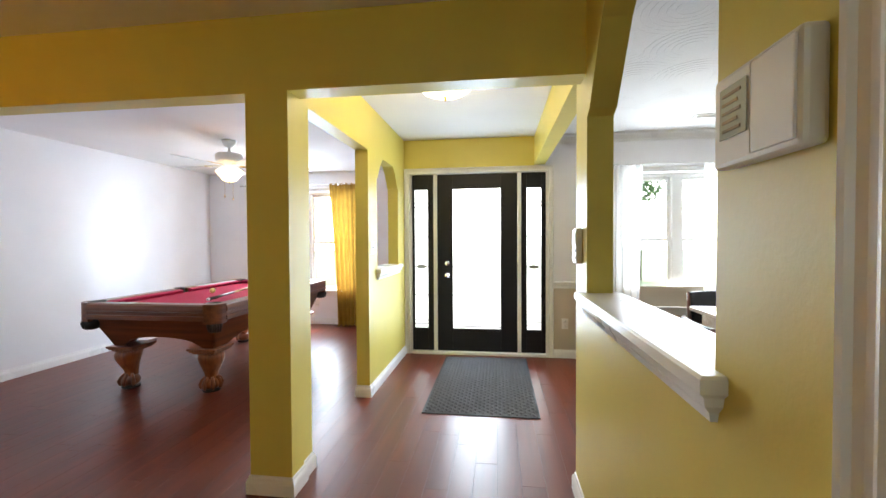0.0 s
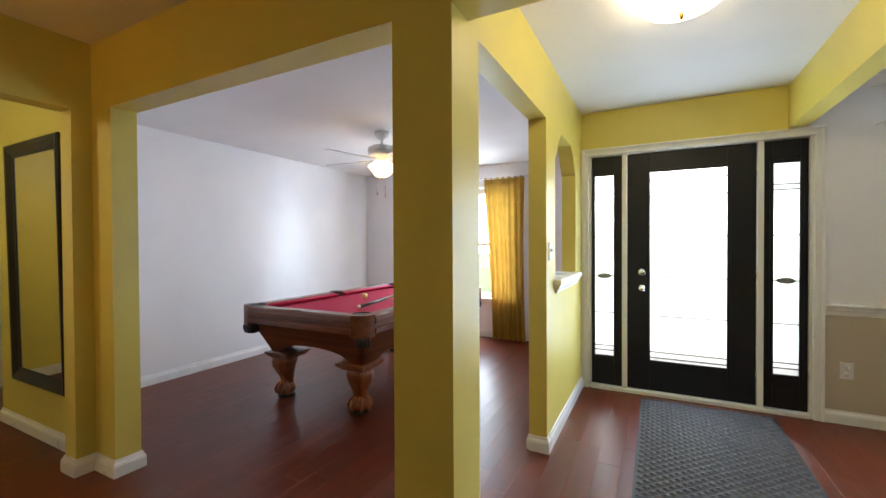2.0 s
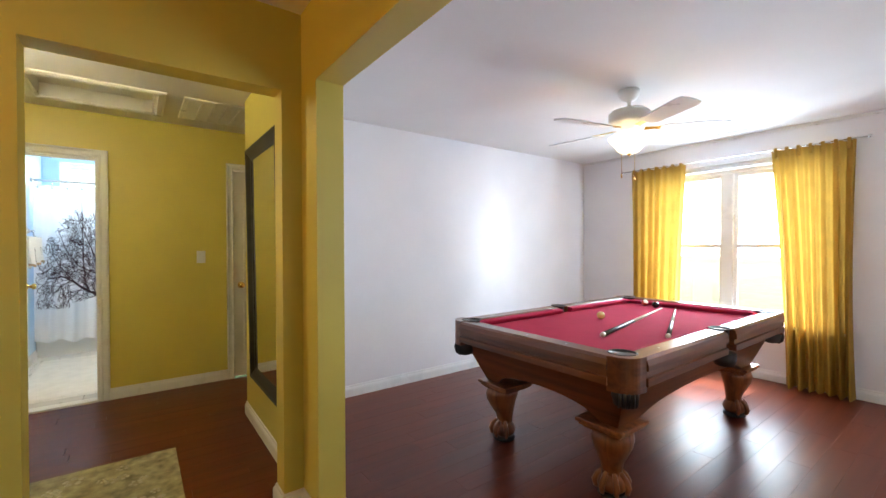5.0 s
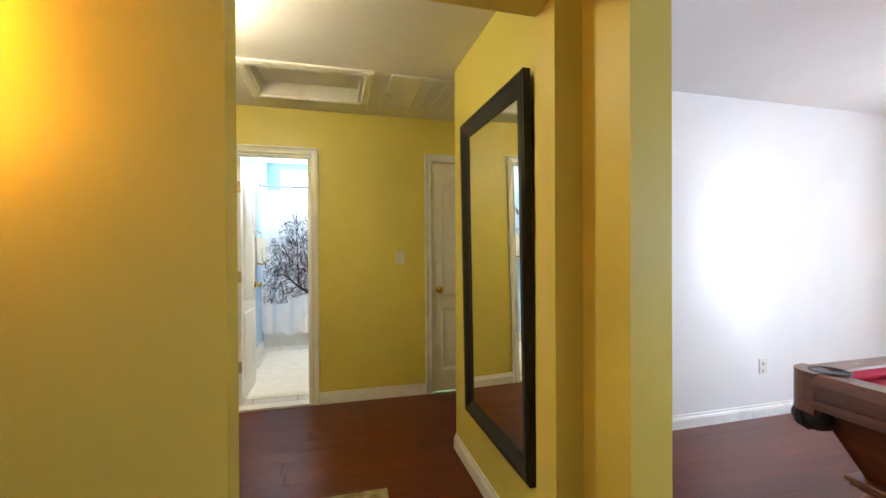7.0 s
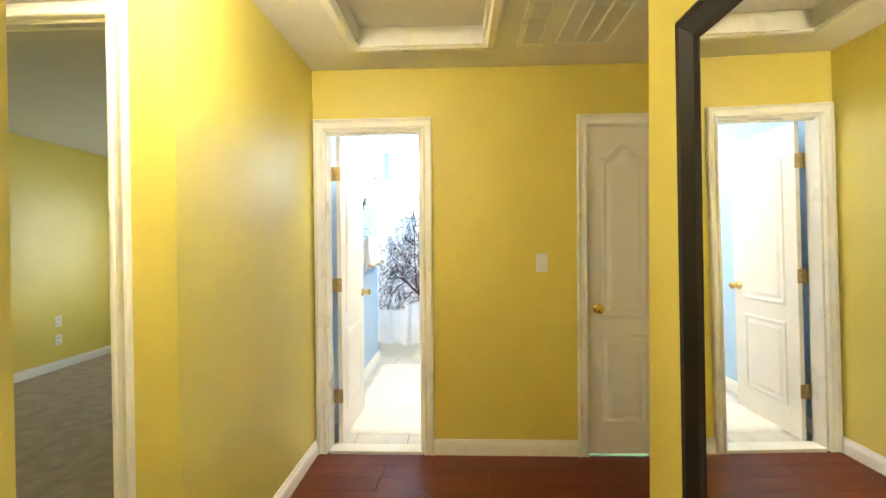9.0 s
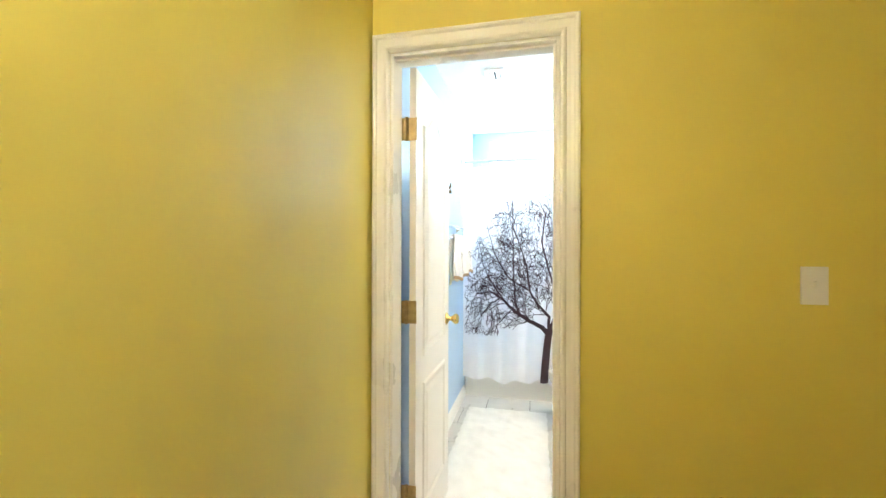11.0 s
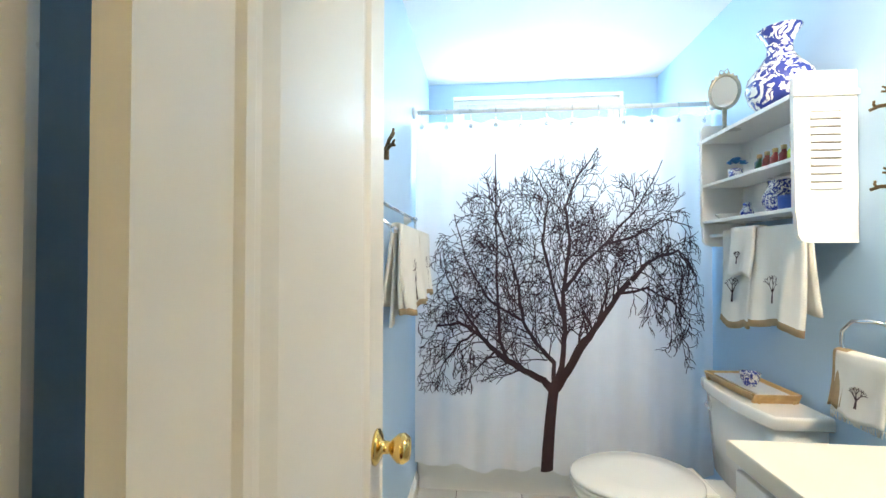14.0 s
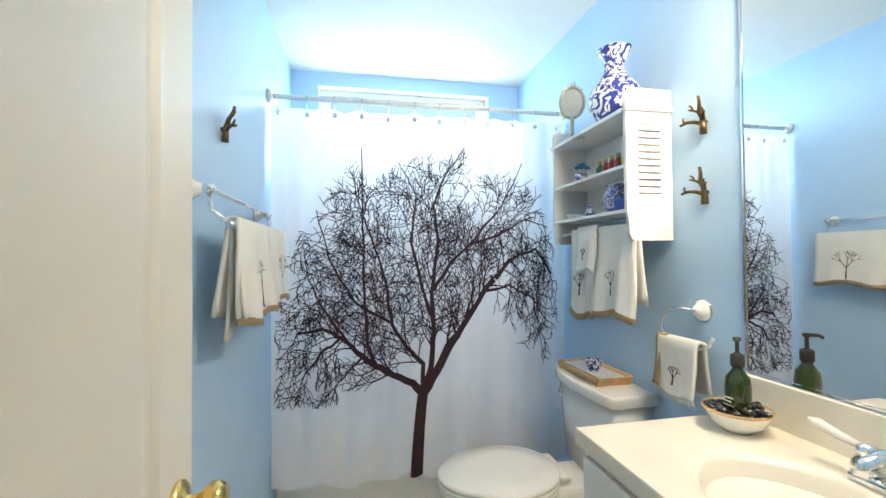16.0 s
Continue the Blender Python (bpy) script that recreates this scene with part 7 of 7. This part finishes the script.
def dining_chair(label, m):
    C = thing("dining_chair", label, "chair", group="chairs round the table")
    one_box("seat", -0.23, 0.23, -0.23, 0.23, 0.42, 0.48, BLACK_CLOTH, C, 0.02, "black upholstered seat", 3)
    bm = bmesh.new()
    n = 10
    for i in range(n):
        a, b = -0.21 + 0.42 * i / n, -0.21 + 0.42 * (i + 1) / n
        ca, cb = 0.035 * (1 - (a / 0.21) ** 2), 0.035 * (1 - (b / 0.21) ** 2)
        ha, hb = 0.875 + 0.012 * (1 - (a / 0.21) ** 2), 0.875 + 0.012 * (1 - (b / 0.21) ** 2)
        v = [bm.verts.new(p) for p in ((a, 0.235 + ca, 0.56), (b, 0.235 + cb, 0.56), (b, 0.255 + cb, hb), (a, 0.255 + ca, ha), (a, 0.275 + ca, 0.56), (b, 0.275 + cb, 0.56), (b, 0.295 + cb, hb), (a, 0.295 + ca, ha))]
        for q in ((0, 1, 2, 3), (4, 5, 6, 7), (0, 1, 5, 4), (3, 2, 6, 7)):
            bm.faces.new([v[k] for k in q]).smooth = True
        if i == 0:
            bm.faces.new([v[k] for k in (0, 3, 7, 4)])
        if i == n - 1:
            bm.faces.new([v[k] for k in (1, 2, 6, 5)])
    bmesh.ops.remove_doubles(bm, verts=bm.verts, dist=1e-5)
    bmesh.ops.recalc_face_normals(bm, faces=bm.faces)
    part("backrest", bm, BLACK_CLOTH, C, "black padded backrest")
    for sx in (-1, 1):
        bm = bmesh.new()
        tube(bm, [(sx * 0.21, 0.22, 0.001), (sx * 0.22, 0.225, 0.45), (sx * 0.222, 0.25, 0.70), (sx * 0.222, 0.275, 0.885)], [0.018, 0.022, 0.018, 0.014], 8)
        part("back_post", bm, DARK_WOOD, C)
        bm = bmesh.new()
        tube(bm, [(sx * 0.20, -0.20, 0.001), (sx * 0.205, -0.205, 0.42)], [0.016, 0.022], 8)
        part("leg", bm, DARK_WOOD, C)
    C.matrix_world = m
    return C


LOW_BACK = Matrix.Diagonal((1.0, 1.0, 0.915, 1.0))
ch = dining_chair("dark wooden dining chair with black padded back", pose(1.50, 4.13, 0, 0, 0, 0) @ LOW_BACK)
copy_thing(ch, pose(1.12, 3.25, 0, 0, 0, 88) @ LOW_BACK)
copy_thing(ch, pose(1.12, 2.75, 0, 0, 0, 91) @ LOW_BACK)

# sheers
hanging("sheer_curtain", "white sheer curtain at the dining window", 0.42, 1.0, FY - 0.09, 0.02, 2.085, SHEER, 8, 0.022, 0.95, 0.0, 0.02, seed=21)
hanging("sheer_curtain", "white sheer curtain at the dining window", 1.60, 2.32, FY - 0.09, 0.02, 2.085, SHEER, 10, 0.022, 0.95, 0.0, 0.02, seed=25)
SRD = thing("curtain_rod", "thin white curtain rod over the dining window", "curtain rod")
bm = bmesh.new()
tube(bm, [(0.38, FY - 0.001, 2.09), (0.38, FY - 0.09, 2.09), (2.36, FY - 0.09, 2.09), (2.36, FY - 0.001, 2.09)], 0.006, 8)
part("rod", bm, TRIM, SRD)

# crystal chandelier
CH = thing("chandelier", "small crystal chandelier with lit candle bulbs", "chandelier", (1.60, 3.40, -0.15))
CH.scale = (1.25, 1.25, 1.0)
CRYSTAL = glass("clear_crystal", (0.98, 0.98, 1.0), 0.02)
bm = bmesh.new()
lathe(bm, [(0.06, 2.589), (0.055, 2.57), (0.012, 2.55), (0.006, 2.54), (0.006, 2.12), (0.02, 2.10), (0.035, 2.06), (0.02, 2.0), (0.03, 1.94), (0.012, 1.88), (0.02, 1.85), (0.002, 1.83)], 16)
part("stem", bm, BRASS, CH)
BULB = glow("lit_candle_bulb", (1.0, 0.75, 0.42), 5.0)
for k in range(6):
    a = 2 * math.pi * k / 6 + 0.3
    c, s = math.cos(a), math.sin(a)
    bm = bmesh.new()
    tube(bm, [(0.02 * c, 0.02 * s, 1.98), (0.09 * c, 0.09 * s, 1.91), (0.17 * c, 0.17 * s, 1.93), (0.205 * c, 0.205 * s, 1.99)], 0.006, 8)
    lathe(bm, [(0.006, 1.985), (0.035, 1.995), (0.034, 2.0), (0.012, 2.0), (0.011, 2.06), (0.002, 2.062)], 12, (0.205 * c, 0.205 * s, 0))
    arm = part("arm", bm, BRASS, CH)
    bm = bmesh.new()
    lathe(bm, [(0.008, 2.06), (0.014, 2.075), (0.012, 2.09), (0.002, 2.115)], 10, (0.205 * c, 0.205 * s, 0))
    part("candle_bulb", bm, BULB, arm, "lit candle bulb").visible_shadow = False
    for q in range(4):
        b = 2 * math.pi * q / 4
        bm = bmesh.new()
        lathe(bm, [(0.001, 1.985), (0.008, 1.965), (0.009, 1.955), (0.001, 1.935)], 6, (0.205 * c + 0.032 * math.cos(b), 0.205 * s + 0.032 * math.sin(b), 0))
        part("crystal_drop", bm, CRYSTAL, arm, "hanging crystal drop")
    bm = bmesh.new()
    lathe(bm, [(0.001, 1.90), (0.010, 1.87), (0.012, 1.86), (0.001, 1.83)], 6, (0.12 * c, 0.12 * s, 0))
    part("crystal_drop", bm, CRYSTAL, arm, "hanging crystal drop")

# ---- outdoors ----
LAWN = material("sunlit_lawn", (0.10, 0.16, 0.05), 0.9, 0, 0.3, 3.0, 0.5, 40)
bm = bmesh.new()
box(bm, -300, 300, -300, 300, -0.55, -0.45)
tagged(part("ground", bm, LAWN), "sunlit lawn round the house", "ground", kind="structure")
CONC = material("pale_concrete", (0.55, 0.54, 0.51), 0.85, 0, 0.1, 4, 0.3, 60)
slab("pavement", -3.6, 3.4, PN + 0.2, 16.0, -0.44, -0.30, CONC, "pale concrete drive before the house", "pavement")
slab("pavement", -1.4, 1.2, FY + 0.165, PN + 0.19, -0.45, -0.10, CONC, "pale concrete porch and path at the door", "pavement")
slab("eave", -5.3, -1.3, PN + 0.16, PN + 0.52, 2.47, 2.55, TRIM, "white roof overhang above the window", "eave")
slab("eave", -1.3, 3.4, FY + 0.16, FY + 0.60, 2.47, 2.55, TRIM, "white roof overhang above the porch", "eave")
slab("roof", -9.4, 3.4, -3.2, PN + 0.5, 2.62, 2.72, CONC, "flat upper side of the house", "roof")
LEAF = material("sunlit_leaf", (0.07, 0.14, 0.035), 0.6, 0, 0.4, 5)
BARK = material("grey_bark", (0.12, 0.09, 0.06), 0.9, 0, 0.3, 14, 0.8, 60)


def tree(label, x, y, h, seed):
    rnd = random.Random(seed)
    T = thing("tree", label, "tree", (x, y, -0.45))
    bm = bmesh.new()
    tube(bm, [(0, 0, 0), (0.05, 0.02, h * 0.25), (0.0, 0.05, h * 0.5), (0.1, 0, h * 0.8)], [0.16, 0.12, 0.09, 0.03], 10)
    for k in range(9):
        a, z = rnd.uniform(0, 6.28), h * rnd.uniform(0.3, 0.7)
        l = h * rnd.uniform(0.2, 0.36)
        tube(bm, [(0.02, 0.02, z), (l * 0.5 * math.cos(a), l * 0.5 * math.sin(a), z + l * 0.35), (l * math.cos(a), l * math.sin(a), z + l * 0.55)], [0.05, 0.03, 0.01], 6)
    part("trunk", bm, BARK, T)
    vs, fs = [], []
    for k in range(2600):
        a, u = rnd.uniform(0, 6.28), rnd.uniform(-1, 1)
        r = h * 0.36 * (rnd.random() ** 0.4) * (0.75 + 0.25 * math.sin(5 * a + seed) * math.cos(4 * u))
        c = Vector((r * math.cos(a) * math.sqrt(1 - u * u), r * math.sin(a) * math.sqrt(1 - u * u), h * 0.66 + r * u * 0.9))
        d = Vector((rnd.uniform(-1, 1), rnd.uniform(-1, 1), rnd.uniform(-1, 1))).normalized()
        e = d.cross(Vector((rnd.uniform(-1, 1), rnd.uniform(-1, 1), rnd.uniform(-1, 1)))).normalized()
        s = rnd.uniform(0.05, 0.11)
        i = len(vs)
        vs += [tuple(c - d * s), tuple(c + e * s * 0.5), tuple(c + d * s), tuple(c - e * s * 0.5)]
        fs.append((i, i + 1, i + 2, i + 3))
    me = bpy.data.meshes.new("crown")
    me.from_pydata(vs, [], fs)
    me.materials.append(LEAF)
    cr = new("crown", me)
    cr.parent = T
    tagged(cr, "many small green leaves", kind="stuff")


tree("leafy green garden tree outside the dining window", 1.9, 11.0, 4.6, 3)
tree("leafy green street tree in the distance", -15.0, 24.0, 6.0, 5)
tree("leafy green street tree in the distance", 5.5, 19.0, 6.5, 7)
# Added emissive slab: its glow makes the outdoors look overexposed through the glass.
BACKDROP_GLOW = glow("glowing_backdrop_white", (0.95, 0.98, 1.0), 4.0)
slab("backdrop", -120, 120, 70, 70.2, -0.45, 40, BACKDROP_GLOW, "added glowing backdrop for the overexposed distance beyond the street", "backdrop")


# ---- floor planks: cherry boards laid along y ----
rng = random.Random(12)
PLANK_W = 0.128


def plank_mesh(length):
    bm = bmesh.new()
    box(bm, -PLANK_W / 2 + 0.0002, PLANK_W / 2 - 0.0002, -length / 2 + 0.0002, length / 2 - 0.0002, -0.011, 0.0)
    top = [e for e in bm.edges if all(v.co.z > -0.001 for v in e.verts)]
    bmesh.ops.bevel(bm, geom=top, offset=0.0007, segments=1, affect="EDGES")
    me = bpy.data.meshes.new("plank")
    bm.to_mesh(me)
    bm.free()
    me.materials.append(FLOOR_WOOD)
    return me


floor = bpy.data.objects["floor"]
meshes = {}
rest = bmesh.new()
count = 0
lengths = [1.22, 1.22, 0.92, 0.61]
x = -6.26 + PLANK_W / 2
while x < 3.2:
    spans = [(-3.0, PN)] if x < -1.64 else [(-3.0, FY + 0.03)]
    if x < -5.0:
        spans = [(0.46, 2.95)] if x < -5.2 else [(0.46, PN)]
    for lo, hi in spans:
        y = lo - rng.uniform(0, 0.9)
        while y < hi:
            L = rng.choice(lengths)
            a, b = max(y, lo), min(y + L, hi)
            y += L
            if b - a < 0.02:
                continue
            near = x > -6.3 and x < 0.3 and b > 0.4 and (x < -1.5 or b > 1.4)
            if near and count < 298 and (b > 1.0 or x < -3.9) and not (x < -3.2 and b > 5.2):
                key = round(b - a, 2)
                if key not in meshes:
                    meshes[key] = plank_mesh(key)
                ob = new("plank", meshes[key])
                ob.parent = floor
                ob.location = (x, (a + b) / 2, 0)
                count += 1
            else:
                box(rest, x - PLANK_W / 2 + 0.0002, x + PLANK_W / 2 - 0.0002, a + 0.0002, b - 0.0002, -0.011, 0.0)
    x += PLANK_W
o = part("plank_rest", rest, FLOOR_WOOD, floor)
tagged(o, "more cherry laminate planks", kind="stuff")

# ---- bathroom floor tiles ----
TILE = material("pale_grey_floor_tile", (0.60, 0.59, 0.56), 0.28, 0, 0.07, 5.0, 0.08, 60)
bath = bpy.data.objects["floor_bath_bed"]
bm = bmesh.new()
s = 0.356
box(bm, -0.149, 0.149, -s / 2 + 0.002, s / 2 - 0.002, -0.006, 0.0)
bmesh.ops.bevel(bm, geom=[e for e in bm.edges if all(v.co.z > -0.001 for v in e.verts)], offset=0.002, segments=1, affect="EDGES")
tm = bpy.data.meshes.new("tile")
bm.to_mesh(tm)
bm.free()
tm.materials.append(TILE)
i = 0
xx = -8.475 + 0.15
while xx < -6.25:
    yy = 0.833 + s / 2 - s * 1 + (0.0 if i % 2 == 0 else -s / 2)
    while yy - s / 2 < BN:
        t = new("tile", tm)
        t.parent = bath
        t.location = (xx, yy, 0)
        yy += s
    xx += 0.302
    i += 1
